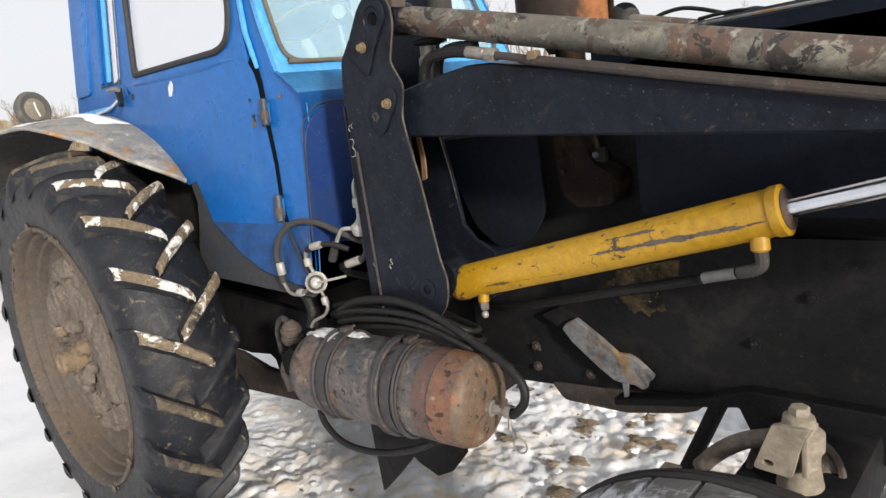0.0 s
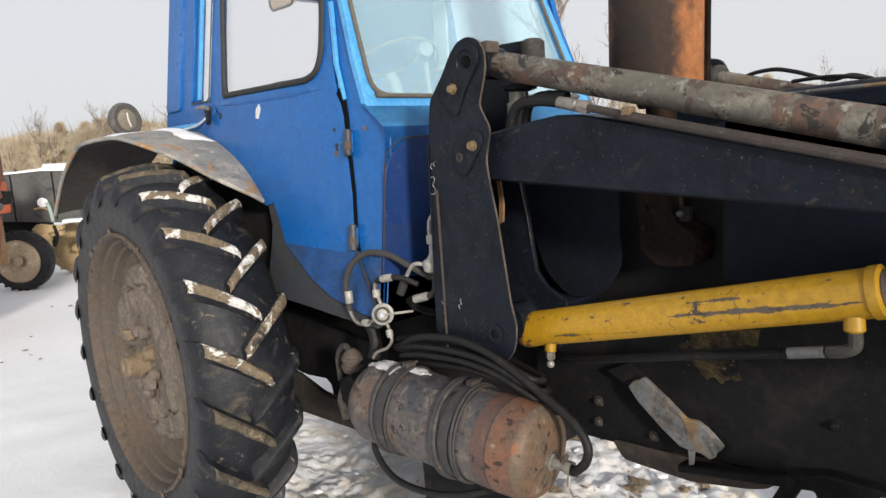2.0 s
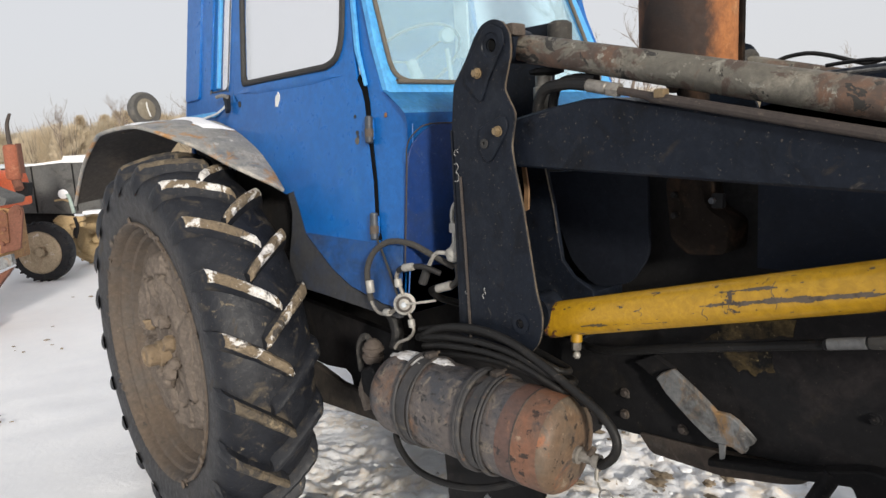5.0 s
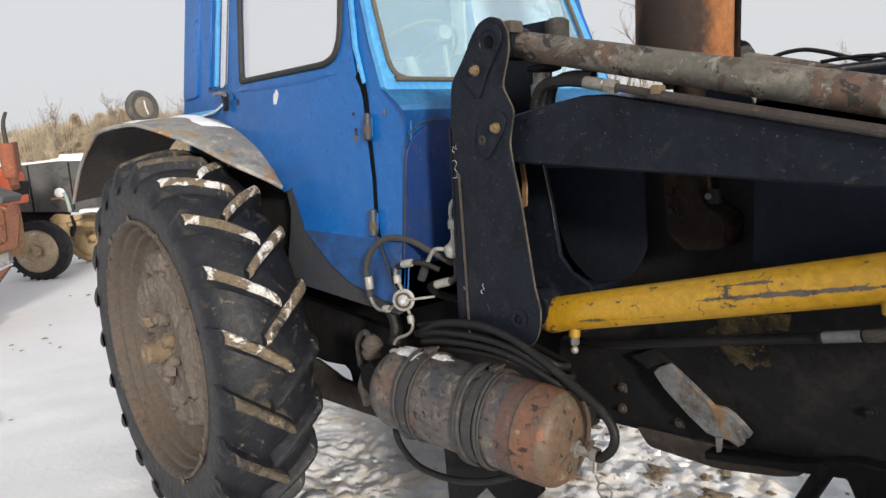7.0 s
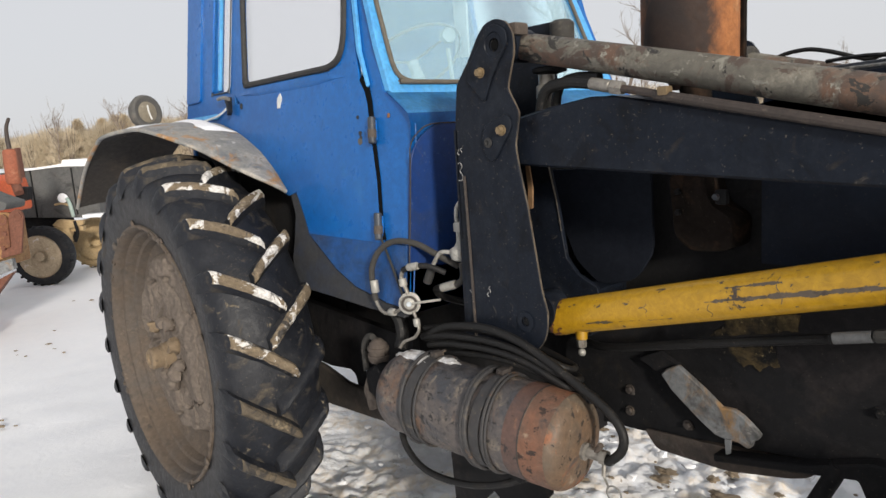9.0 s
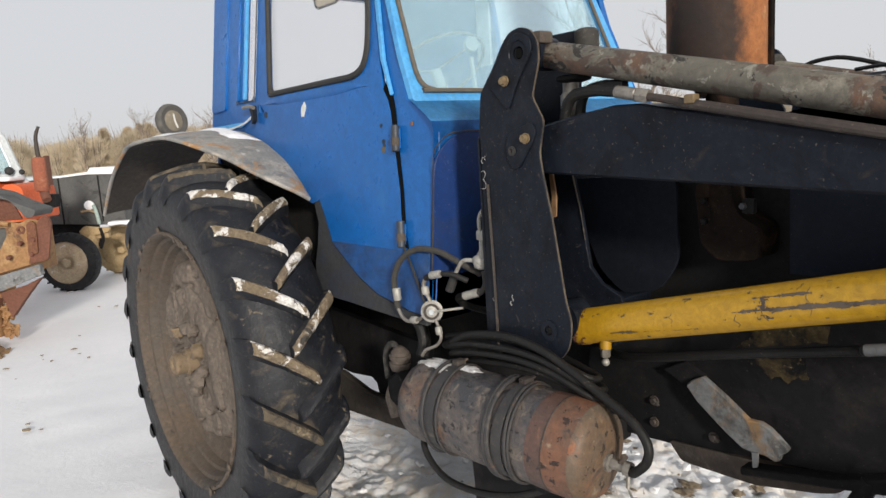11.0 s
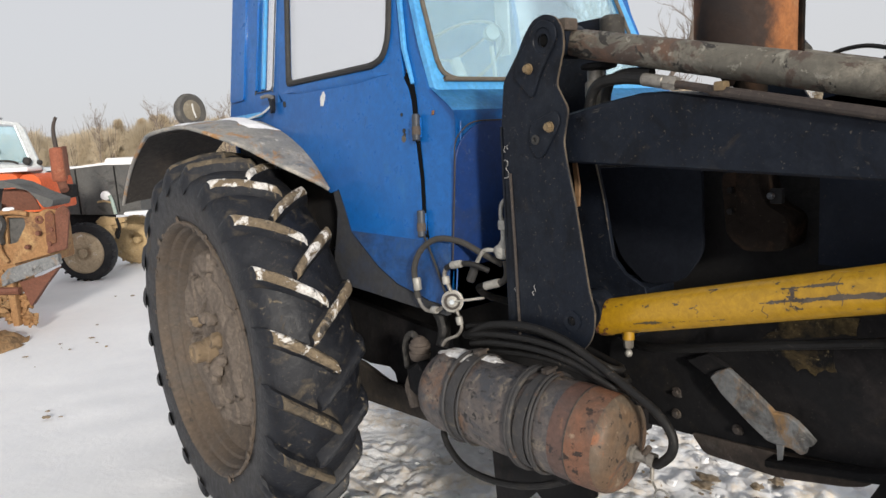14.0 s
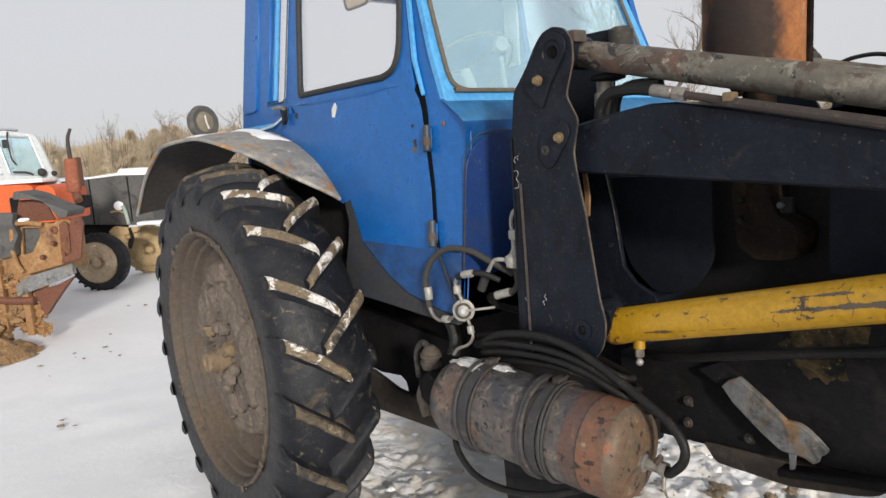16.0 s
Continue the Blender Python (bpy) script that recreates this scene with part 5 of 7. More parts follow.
# rolled rim along the outer edge
part("fender_lip", tube([(x, y - 0.002, z - 0.004) for x, y, z in EDGE], 0.008, 8, per=4), "fender", fen, "rolled rusty fender edge")
part("fender_snow", fender_snow(26, 35, 0.55, 1.0, 1, 0.010), "snow_cap", fen, "strip of snow on the fender")
part("rear_snow", fender_snow(33, 42, 0.02, 0.5, 4, 0.008), "snow_cap", fen)
part("fender_stay", tube([(-0.45, -0.97, 1.60), (-0.3, -0.75, 1.625), (-0.2, -0.6, 1.60)], 0.008, 6), "strap", fen)

# ---- front loader ----
loader = thing("front_loader", (1.9, -0.55, 0.99), "black-painted front loader with a yellow lift cylinder bolted to the tractor", "loader")
UP = rounded([(1.404, 0.985), (1.40, 1.277), (1.398, 1.545), (1.412, 1.652), (1.461, 1.71), (1.493, 1.758), (1.520, 1.785), (1.556, 1.794), (1.592, 1.783), (1.613, 1.752), (1.614, 1.71), (1.601, 1.67), (1.588, 1.629), (1.623, 1.570), (1.605, 1.495), (1.614, 1.441), (1.636, 1.347), (1.670, 1.145), (1.686, 1.092), (1.683, 1.05), (1.674, 1.022), (1.655, 0.997), (1.63, 0.985)], 0.012, 2)
PIN_HOLE = [(1.5547 + 0.013 * math.cos(a), 1.7333 + 0.016 * math.sin(a)) for a in [k * math.pi / 6 for k in range(12)]]
LOW_HOLE = [(1.6182 + 0.010 * math.cos(a), 1.0607 + 0.012 * math.sin(a)) for a in [k * math.pi / 6 for k in range(12)]]
upright = part("upright_plate", plate(UP, lambda u, v, w: (u, -0.634 + w, v), 0.009, [PIN_HOLE, LOW_HOLE], bevel=0.0015, edge_mat=1), ["black", "edge"], loader, "thick black upright plate with worn steel edges")
part("pin_ring", lathe((1.5547, -0.634, 1.7333), (0, -1, 0), [(0, 0.016), (0, 0.036), (0.005, 0.036), (0.006, 0.030), (0.003, 0.028), (0.003, 0.016)], 24, caps=False), "black", upright)
part("low_ring", lathe((1.6182, -0.634, 1.0607), (0, -1, 0), [(0, 0.012), (0, 0.026), (0.004, 0.026), (0.004, 0.012)], 20, caps=False), "black", upright)
# black plug flush with the plate, standing for the hole's shaded inside
part("pin_end", rod((1.5547, -0.6345, 1.7333), (1.5547, -0.60, 1.7333), 0.0135, 18, bevel=0.002), "gap_black", upright)
part("low_pin_end", rod((1.6182, -0.6345, 1.0607), (1.6182, -0.60, 1.0607), 0.0105, 16, bevel=0.002), "oily", upright)
part("top_doubler", plate(rounded([(1.515, 1.60), (1.545, 1.66), (1.60, 1.735), (1.595, 1.765), (1.556, 1.783), (1.520, 1.765), (1.50, 1.73), (1.47, 1.70), (1.455, 1.66)], 0.012, 3), lambda u, v, w: (u, -0.640 + w, v), 0.005, [[(1.5547 + 0.03 * math.cos(a), 1.7333 + 0.03 * math.sin(a)) for a in [k * math.pi / 8 for k in range(16)]]], bevel=0.0015), "black", upright)
part("low_doubler", plate(rounded([(1.59, 1.57), (1.603, 1.545), (1.592, 1.525), (1.545, 1.462), (1.528, 1.455), (1.510, 1.474), (1.500, 1.51), (1.51, 1.545)], 0.012, 3), lambda u, v, w: (u, -0.640 + w, v), 0.005, bevel=0.0015), "black", upright)
for u, v in ((1.5092, 1.6727), (1.5711, 1.5316)):
    part("plate_bolt", hexbolt((u, -0.640, v), (0, -1, 0), 0.0100, 0.011, washer=0.0130), "brass", upright, "yellowed hex bolt")
part("bolt_hole", lathe((1.524, -0.6405, 1.503), (0, -1, 0), [(0, 0.012), (0.004, 0.012), (0.005, 0.006), (0.001, 0.005)], 16), "seal", upright)
part("edge_flange", box((1.392, -0.634, 0.99), (1.406, -0.56, 1.54), 0.002), "black", upright)
part("weld_strip", tube([(1.436, -0.636, 0.99), (1.432, -0.636, 1.2), (1.425, -0.636, 1.42)], 0.004, 6), "strap", upright)
part("chalk_mark", tube([(1.404, -0.6365, 1.452), (1.414, -0.6365, 1.454), (1.419, -0.6365, 1.444), (1.411, -0.6365, 1.433), (1.419, -0.6365, 1.423), (1.417, -0.6365, 1.410), (1.404, -0.6365, 1.408)], 0.0015, 5, per=4), "chalk", upright, "faint white painted figure 3")
for u, v, sz in ((1.408, 1.490, 0.016), (1.418, 1.492, 0.010), (1.497, 1.135, 0.018), (1.490, 1.118, 0.012), (1.425, 1.118, 0.010)):
    part("chalk_mark", tube([(u + 0.003 * math.sin(q * 2.1 + u * 90), -0.6358, v - sz * q / 3) for q in range(4)], 0.0011, 5, per=3), "chalk", upright, "white chalk mark")
inner = part("inner_plate", plate([(1.36, 0.98), (1.36, 1.60), (1.46, 1.79), (1.60, 1.79), (1.59, 1.62), (1.553, 1.50), (1.565, 1.425), (1.586, 1.338), (1.598, 1.265), (1.611, 1.192), (1.646, 1.152), (1.706, 1.124), (1.73, 1.04), (1.66, 0.98)], lambda u, v, w: (u, -0.462 + w, v), 0.014, bevel=0.0015), "black", loader, "black inner upright plate")
part("worn_edge", tube([(1.564, -0.463, 1.430), (1.575, -0.463, 1.385), (1.587, -0.463, 1.335), (1.599, -0.463, 1.262)], 0.0022, 6), "edge", inner, "bright worn edge")
part("gusset", plate([(1.40, 1.46), (1.485, 1.46), (1.500, 1.30), (1.53, 1.10), (1.40, 1.05)], lambda u, v, w: (u, -0.505 + w, v), 0.012, edge_mat=1), ["black", "edge"], loader)
part("rust_strip", plate([(1.534, 1.440), (1.548, 1.440), (1.557, 1.38), (1.554, 1.328), (1.537, 1.322), (1.541, 1.38)], lambda u, v, w: (u, -0.522 + w, v), 0.006, bevel=0.001), "tan_rust", inner, "bare tan rusty strip")
part("back_web", box((1.395, -0.620, 1.10), (1.409, -0.462, 1.62), 0.002), "black", loader)
part("mount_arm", box((1.38, -0.46, 0.98), (1.66, -0.26, 1.10), 0.008), "black", loader, "black mounting arm to the frame")
part("pivot_pin", rod((1.5547, -0.622, 1.7333), (1.5547, -0.45, 1.7333), 0.030, 20), "black", loader)
part("pin_keeper", box((1.57, -0.608, 1.752), (1.60, -0.56, 1.782), 0.008), "brown_plate", loader, "tan worn pin keeper")
part("keeper_cap", lathe((1.628, -0.47, 1.72), (0, 0, 1), [(0, 0.03), (0.06, 0.03), (0.068, 0.02)], 16), "hose_dusty", loader)
beam = part("boom_arm", plate([(1.45, 1.455), (1.6, 1.443), (2.17, 1.413), (2.80, 1.38), (2.80, 1.41), (2.6, 1.444), (2.25, 1.512), (1.98, 1.568), (1.86, 1.590), (1.80, 1.592), (1.69, 1.578), (1.6, 1.562), (1.45, 1.53)], lambda u, v, w: (u, -0.60 + w, v), 0.10, bevel=0.005), "black", loader, "black welded boom arm")
part("boom_end", box((2.72, -0.61, 1.18), (2.86, -0.43, 1.43), 0.01), "black", loader, "black boom end bracket")
PA, PB = Vector((1.535, -0.56, 1.7375)), Vector((2.85, -0.56, 1.4385))
level = part("levelling_pipe", lathe(PA, PB - PA, [(0, 0.028), (0.02, 0.030), (0.075, 0.031), (0.08, 0.0335), (1.33, 0.0335)], 28), "pipe", loader, "thick levelling pipe with flaking grey-green paint over rust")
part("pipe_eye", lathe((1.5547, -0.60, 1.7333), (0, 1, 0), [(0, 0.04), (0.08, 0.04)], 24), "black", level)
part("oil_line", tube([(1.965, -0.605, 1.583), (2.02, -0.610, 1.572), (2.3, -0.612, 1.512), (2.6, -0.612, 1.4495), (2.82, -0.612, 1.405)], 0.0105, 10, per=4), "thin_pipe", loader, "thin rusty hydraulic line")
part("line_nut", box((1.978, -0.622, 1.580), (2.000, -0.598, 1.598), 0.004), "brass", loader, "rusty union nut")
part("line_tail", tube([(1.875, -0.60, 1.604), (1.92, -0.603, 1.595), (1.965, -0.606, 1.585)], 0.0085, 10), "thin_pipe", loader)
part("hose_nut", hexbolt((1.858, -0.597, 1.608), (1, 0, -0.2), 0.016, 0.028), "steel", loader, "grey hex hose nut")
part("hose_ferrule", rod((1.80, -0.592, 1.620), (1.856, -0.597, 1.609), 0.0138, 16, bevel=0.002), "steel", loader, "crimped steel hose ferrule")
part("boom_hose", tube([(1.805, -0.591, 1.620), (1.74, -0.585, 1.628), (1.675, -0.578, 1.624), (1.645, -0.572, 1.60), (1.632, -0.568, 1.55), (1.628, -0.56, 1.48)], 0.0135, 10), "hose", loader, "black hydraulic hose")
part("second_hose", tube([(1.80, -0.560, 1.634), (1.74, -0.555, 1.640), (1.69, -0.55, 1.632), (1.665, -0.545, 1.60), (1.655, -0.54, 1.53)], 0.012, 10), "hose", loader)
sp = part("spool_post", lathe((1.615, -0.52, 1.56), (0, 0, 1), [(0, 0.026), (0.07, 0.026), (0.075, 0.02), (0.10, 0.02)], 16), "steel", loader, "grey spool valve")
part("spool_cap", lathe((1.625, -0.52, 1.658), (0, 0, 1), [(0, 0.02), (0.006, 0.042), (0.014, 0.044), (0.018, 0.03)], 18), "oily", sp)

# lift cylinder
CA, CB = Vector((1.595, -0.48, 1.033)), Vector((2.425, -0.48, 1.246))
CD = (CB - CA).normalized()
CR = 0.0465
cyl_len = (CB - CA).length
lift = part("lift_cylinder", lathe(CA, CD, [(-0.010, CR - 0.012), (-0.004, CR + 0.001), (0.018, CR + 0.002), (0.022, CR), (cyl_len - 0.02, CR), (cyl_len - 0.018, CR + 0.003), (cyl_len, CR + 0.003), (cyl_len + 0.004, CR - 0.006)], 40), "yellow", loader, "scuffed yellow hydraulic lift cylinder")
part("base_cap", rod(CA - CD * 0.03, CA - CD * 0.008, CR - 0.006, 24), "thin_pipe", lift)
part("base_eye", lathe((1.57, -0.53, 1.055), (0, 1, 0), [(0, 0.05), (0.10, 0.05)], 24), "black", lift)
part("piston_rod", rod(CB, CB + CD * 0.42, 0.0205, 24), "chrome", lift, "bright chrome piston rod")
part("gland", lathe(CB, CD, [(0, 0.040), (0.006, 0.040), (0.007, 0.022)], 28), "thin_pipe", lift)
port = part("base_port", lathe(CA + CD * 0.085 + Vector((0, -0.012, -0.040)), (0.05, -0.1, -1), [(0, 0.015), (0.022, 0.015), (0.024, 0.012)], 14), "yellow", lift)
pp = CA + CD * 0.085 + Vector((0.001, -0.014, -0.062))
part("port_nut", hexbolt(pp, (0.06, -0.1, -1), 0.0125, 0.022), "steel", port)
part("port_ball", bumpy(pp + Vector((0.003, -0.004, -0.034)), (0.0105, 0.0105, 0.0105), 2, 2, 0.05), "alloy", port, "round steel plug")
pr = CA + CD * (cyl_len - 0.045)
port2 = part("rod_port", lathe(pr + Vector((0, -0.014, -0.038)), (0.1, -0.1, -1), [(0, 0.018), (0.026, 0.018), (0.03, 0.014)], 14), "yellow", lift)
part("elbow", tube([pr + Vector((0.004, -0.018, -0.066)), pr + Vector((0.004, -0.019, -0.095)), pr + Vector((-0.02, -0.019, -0.108))], 0.0125, 10), "hose_dusty", port2, "grey elbow fitting")
part("elbow_nut", hexbolt(pr + Vector((-0.012, -0.019, -0.106)), (-1, 0, -0.2), 0.0130, 0.03), "hose_dusty", port2)
part("crimp", rod(pr + Vector((-0.045, -0.019, -0.113)), pr + Vector((-0.110, -0.017, -0.129)), 0.0115, 14), "dull_steel", port2)
part("lift_hose", tube([pr + Vector((-0.11, -0.017, -0.130)), (2.216, -0.435, 1.078), (1.963, -0.42, 1.016), (1.73, -0.41, 0.958), (1.62, -0.38, 0.94), (1.5, -0.30, 0.93)], 0.0110, 10), "hose", loader, "black lift hose along the frame")


def flaked(keep, s0, s1, t0, t1, radius, cell=0.0016):
    """Bare patches on the lift cylinder: the cells of its skin for which keep(distance along, degrees up) holds."""
    bm = bmesh.new()
    side = Vector((0, -1, 0))
    up = side.cross(CD)
    up = up if up.z > 0 else -up
    ns, nt = int((s1 - s0) / cell), max(2, int(radians(t1 - t0) * radius / cell))
    verts = {}

    def corner(i, j):
        if (i, j) not in verts:
            a = s0 + (s1 - s0) * i / ns + 0.0006 * noise.noise(Vector((i * 0.9, j * 0.9, 1)))
            t = radians(t0 + (t1 - t0) * j / nt + 0.8 * noise.noise(Vector((i * 0.9, j * 0.9, 8))))
            verts[(i, j)] = bm.verts.new(CA + CD * a + (side * math.cos(t) + up * math.sin(t)) * (radius + 0.0005))
        return verts[(i, j)]
    for i in range(ns):
        for j in range(nt):
            if keep(s0 + (s1 - s0) * (i + 0.5) / ns, t0 + (t1 - t0) * (j + 0.5) / nt):
                bm.faces.new((corner(i, j), corner(i + 1, j), corner(i + 1, j + 1), corner(i, j + 1)))
    return bm


def rag(a, t, fs, ft, seed):
    return noise.noise(Vector((a * fs, t * ft, seed))) + 0.5 * noise.noise(Vector((a * fs * 3, t * ft * 3, seed)))


def long_scrape(a, t):
    mid = 4 - 40 * (a - 0.45) + 3 * noise.noise(Vector((a * 14, 0, 2)))
    wide = 7.5 * min(1.0, (a - 0.44) / 0.10) * min(1.0, (0.835 - a) / 0.05) * (0.75 + 0.8 * noise.noise(Vector((a * 22, 3, 1))))
    return abs(t - mid) < wide + 2.5 * rag(a, t, 60, 0.2, 4)


def upper_scrape(a, t):
    mid = 33 - 20 * (a - 0.5)
    return abs(t - mid) < 2.2 + (2.2 if 0.555 < a < 0.60 else 0.0) + 2.4 * rag(a, t, 70, 0.2, 7) or (0.498 < a < 0.532 and -24 < t < 32 and rag(a, t, 90, 0.07, 3) > 0.10)


def low_scrape(a, t):
    mid = -22 - 60 * (a - 0.14)
    return abs(t - mid) < 1.6 + (3.5 if 0.150 < a < 0.185 else 0.0) + 3.2 * rag(a, t, 50, 0.2, 9) - (1.6 if a > 0.2 else 0.0)


for nm, keep, s0, s1, t0, t1 in (("paint_scrape", long_scrape, 0.44, 0.835, -35, 16), ("paint_scrape", upper_scrape, 0.495, 0.615, -26, 44), ("paint_scratch", low_scrape, 0.12, 0.36, -52, -10)):
    tagged(part(nm, flaked(keep, s0, s1, t0, t1, CR), "chip", lift, "bare brown scrapes in the yellow paint"), kind="stuff")
tagged(part("end_chip", flaked(lambda a, t: rag(a, t, 60, 0.05, 5) + 0.55 - 16 * a > 0.42, -0.003, 0.05, -70, 80, CR + 0.0022), "rust_red", lift, "rusty chips at the cylinder base"), kind="stuff")
tagged(part("paint_nick", flaked(lambda a, t: rag(a, t, 34, 0.06, 12) > 0.66, 0.06, 0.80, -60, 60, CR), "chip", lift), kind="stuff")
for s, t0, t1 in ((0.452, -42, -4), (0.515, -30, 34), (0.606, -24, 46), (0.30, -8, 16)):
    up = Vector((0, -1, 0)).cross(CD)
    up = up if up.z > 0 else -up
    part("paint_scratch", tube([CA + CD * (s + 0.004 * math.sin(q * 1.7 + s * 40)) + (Vector((0, -1, 0)) * math.cos(radians(t0 + (t1 - t0) * q / 5)) + up * math.sin(radians(t0 + (t1 - t0) * q / 5))) * CR for q in range(6)], 0.0008, 5, per=3), "chip", lift)
# the loader's far side, partly seen over the hood
fl = part("far_upright", plate(UP, lambda u, v, w: (u, 0.62 + w, v), 0.014), "black", loader)
part("far_pipe", rod((1.57, 0.5, 1.725), (2.45, 0.5, 1.505), 0.030, 20), "pipe", loader)
part("far_boom", plate([(1.45, 1.455), (2.80, 1.38), (2.80, 1.41), (1.86, 1.590), (1.45, 1.53)], lambda u, v, w: (u, 0.50 + w, v), 0.10), "black", loader)
part("far_pin_cap", lathe((1.605, 0.47, 1.715), (0.2, -1, 0), [(0, 0.046), (0.02, 0.050), (0.03, 0.040), (0.035, 0.02)], 20), "hose", loader)
part("far_pin_collar", lathe((1.635, 0.50, 1.715), (0.9, -0.5, -0.2), [(0, 0.040), (0.012, 0.044), (0.02, 0.036)], 20), "hose_dusty", loader)
part("far_hose", tube([(1.70, 0.50, 1.69), (1.749, 0.50, 1.712), (1.794, 0.50, 1.720), (1.839, 0.50, 1.720), (1.89, 0.50, 1.708), (1.932, 0.50, 1.694), (1.965, 0.50, 1.682), (2.004, 0.50, 1.672), (2.06, 0.49, 1.680), (2.12, 0.48, 1.662)], 0.0068, 8), "hose", loader)
part("far_hose_low", tube([(1.90, 0.46, 1.675), (1.97, 0.44, 1.678), (2.05, 0.42, 1.676), (2.14, 0.40, 1.66)], 0.006, 8), "hose", loader)

# ---- air tank ----
TA, TB = Vector((1.18, -0.735, 0.818)), Vector((1.808, -0.667, 0.803))
TD = (TB - TA).normalized()
TLEN, TR = (TB - TA).length, 0.117
tank = thing("air_tank", (1.48, -0.70, 0.55), "rusty cylindrical air tank strapped on a bracket beside the tractor", "air tank")
dome = [(0.0, 0.02), (0.004, 0.045), (0.014, 0.075), (0.032, 0.100), (0.058, 0.1135), (0.075, TR)]
body = part("tank_body", lathe(TA, TD, dome + [(TLEN * k / 12, TR) for k in range(2, 11)] + [(TLEN - 0.15, TR)], 56, wobble=0.0008, caps=True), "tank", tank, "rusty brown tank body with grey paint remains")
part("tank_end", lathe(TA, TD, [(TLEN - 0.036, 0.1150), (TLEN - 0.030, 0.1128), (TLEN - 0.017, 0.102), (TLEN - 0.008, 0.083), (TLEN - 0.002, 0.047), (TLEN, 0.02)], 56), "tank_end", tank, "domed end in worn olive-tan paint")
part("tank_shoulder", lathe(TA, TD, [(TLEN - 0.106, TR - 0.002), (TLEN - 0.104, TR + 0.0012), (TLEN - 0.048, TR), (TLEN - 0.036, 0.1152)], 56, caps=False), "tank_shoulder", tank, "shoulder in faded orange primer")
part("rust_band", lathe(TA, TD, [(TLEN - 0.152, TR - 0.002), (TLEN - 0.150, TR + 0.0006), (TLEN - 0.103, TR + 0.0006), (TLEN - 0.101, TR - 0.002)], 56, caps=False), "tank_band", tank, "purplish rusty band")
part("weld_seam", lathe(TA, TD, [(TLEN - 0.107, TR), (TLEN - 0.106, TR + 0.002), (TLEN - 0.103, TR + 0.002), (TLEN - 0.102, TR)], 56, caps=False), "strap", tank)
for s, w in ((0.155, 0.034), (0.385, 0.03)):
    st = part("strap", lathe(TA, TD, [(s, TR + 0.0005), (s, TR + 0.0045), (s + w, TR + 0.0045), (s + w, TR + 0.0005)], 56, caps=False), "dusty_band", tank, "dark steel strap")
    p = TA + TD * (s + w / 2) + Vector((0, 0.01, TR + 0.004))
    part("strap_lug", box(p - Vector((0.012, 0.016, 0.004)), p + Vector((0.012, 0.016, 0.014)), 0.003), "strap", st)
    part("strap_bolt", rod(p + Vector((0, -0.022, 0.008)), p + Vector((0, 0.03, 0.008)), 0.004, 10), "strap", st)
for s, r, off in ((0.145, 0.0055, 0.1), (0.192, 0.0035, 0.15), (0.358, 0.0065, 0.1), (0.372, 0.0065, 0.05), (0.420, 0.0045, 0.12), (0.428, 0.0035, 0.15)):
    d, a, b = axis_frame(TD)
    ring = [TA + TD * (s + 0.010 * math.sin(t + off * 9)) + (a * math.cos(t) + b * math.sin(t)) * (TR + r * 0.9 + 0.002) for t in [k * math.pi / 14 for k in range(28)]]
    part("wrapped_hose", tube(ring, r, 8, per=2, closed=True), "dusty_band", tank, "hose wound round the tank")
part("snow_patch", bumpy(TA + TD * 0.115 + Vector((0, -0.005, TR - 0.008)), (0.075, 0.035, 0.012), 3, 4, 0.3), "dirty_snow", tank, "patch of snow on the tank")
part("snow_patch", bumpy(TA + TD * 0.20 + Vector((0.01, 0.01, TR - 0.004)), (0.045, 0.022, 0.009), 6, 4, 0.3), "dirty_snow", tank)
ev = TB + Vector((-0.002, 0.0, -0.012))
val = part("drain_valve", lathe(ev, TD, [(0, 0.021), (0.010, 0.021), (0.012, 0.013), (0.045, 0.013), (0.047, 0.017), (0.062, 0.017)], 10), "steel", tank, "grey drain valve")
part("valve_stub", rod(ev + TD * 0.03, ev + TD * 0.03 + Vector((0.02, -0.002, 0.030)), 0.007, 10), "brown_plate", val)
part("valve_tail", rod(ev + TD * 0.055, ev + TD * 0.055 + Vector((0.004, -0.01, -0.040)), 0.005, 10), "steel", val)
part("pull_ring", tube([ev + TD * 0.06 + Vector((0.028 + 0.019 * math.cos(t), -0.014, -0.072 + 0.019 * math.sin(t))) for t in [k * math.pi / 7 for k in range(14)]], 0.0022, 6, per=2, closed=True), "alloy", val, "thin wire pull ring")
part("pull_wire", rod(ev + TD * 0.055 + Vector((0.004, -0.01, -0.04)), ev + TD * 0.06 + Vector((0.014, -0.014, -0.060)), 0.003, 6), "alloy", val)
ped = part("bracket", plate([(1.30, 0.68), (1.305, 0.60), (1.318, 0.395), (1.40, 0.475), (1.475, 0.555), (1.50, 0.54), (1.565, 0.52), (1.62, 0.55), (1.68, 0.62), (1.68, 0.70)], lambda u, v, w: (u, -0.64 + w, v), 0.014, bevel=0.002), "oily", tank, "torn dark steel bracket under the tank")
part("bracket_arm", box((1.36, -0.64, 0.66), (1.60, -0.28, 0.73), 0.006), "oily", tank)
part("cradle", box((1.33, -0.72, 0.675), (1.66, -0.60, 0.69), 0.003), "oily", tank)
part("long_beam", plate([(0.10, 0.67), (0.42, 0.655), (0.503, 0.638), (0.586, 0.620), (0.668, 0.620), (0.85, 0.628), (1.05, 0.66), (1.35, 0.66), (1.35, 0.60), (1.0, 0.543), (0.40, 0.497), (0.10, 0.475)], lambda u, v, w: (u, -0.53 + w, v), 0.03, bevel=0.006), "beam_brown", tractor, "brown dusty beam from the rear axle to the tank bracket")

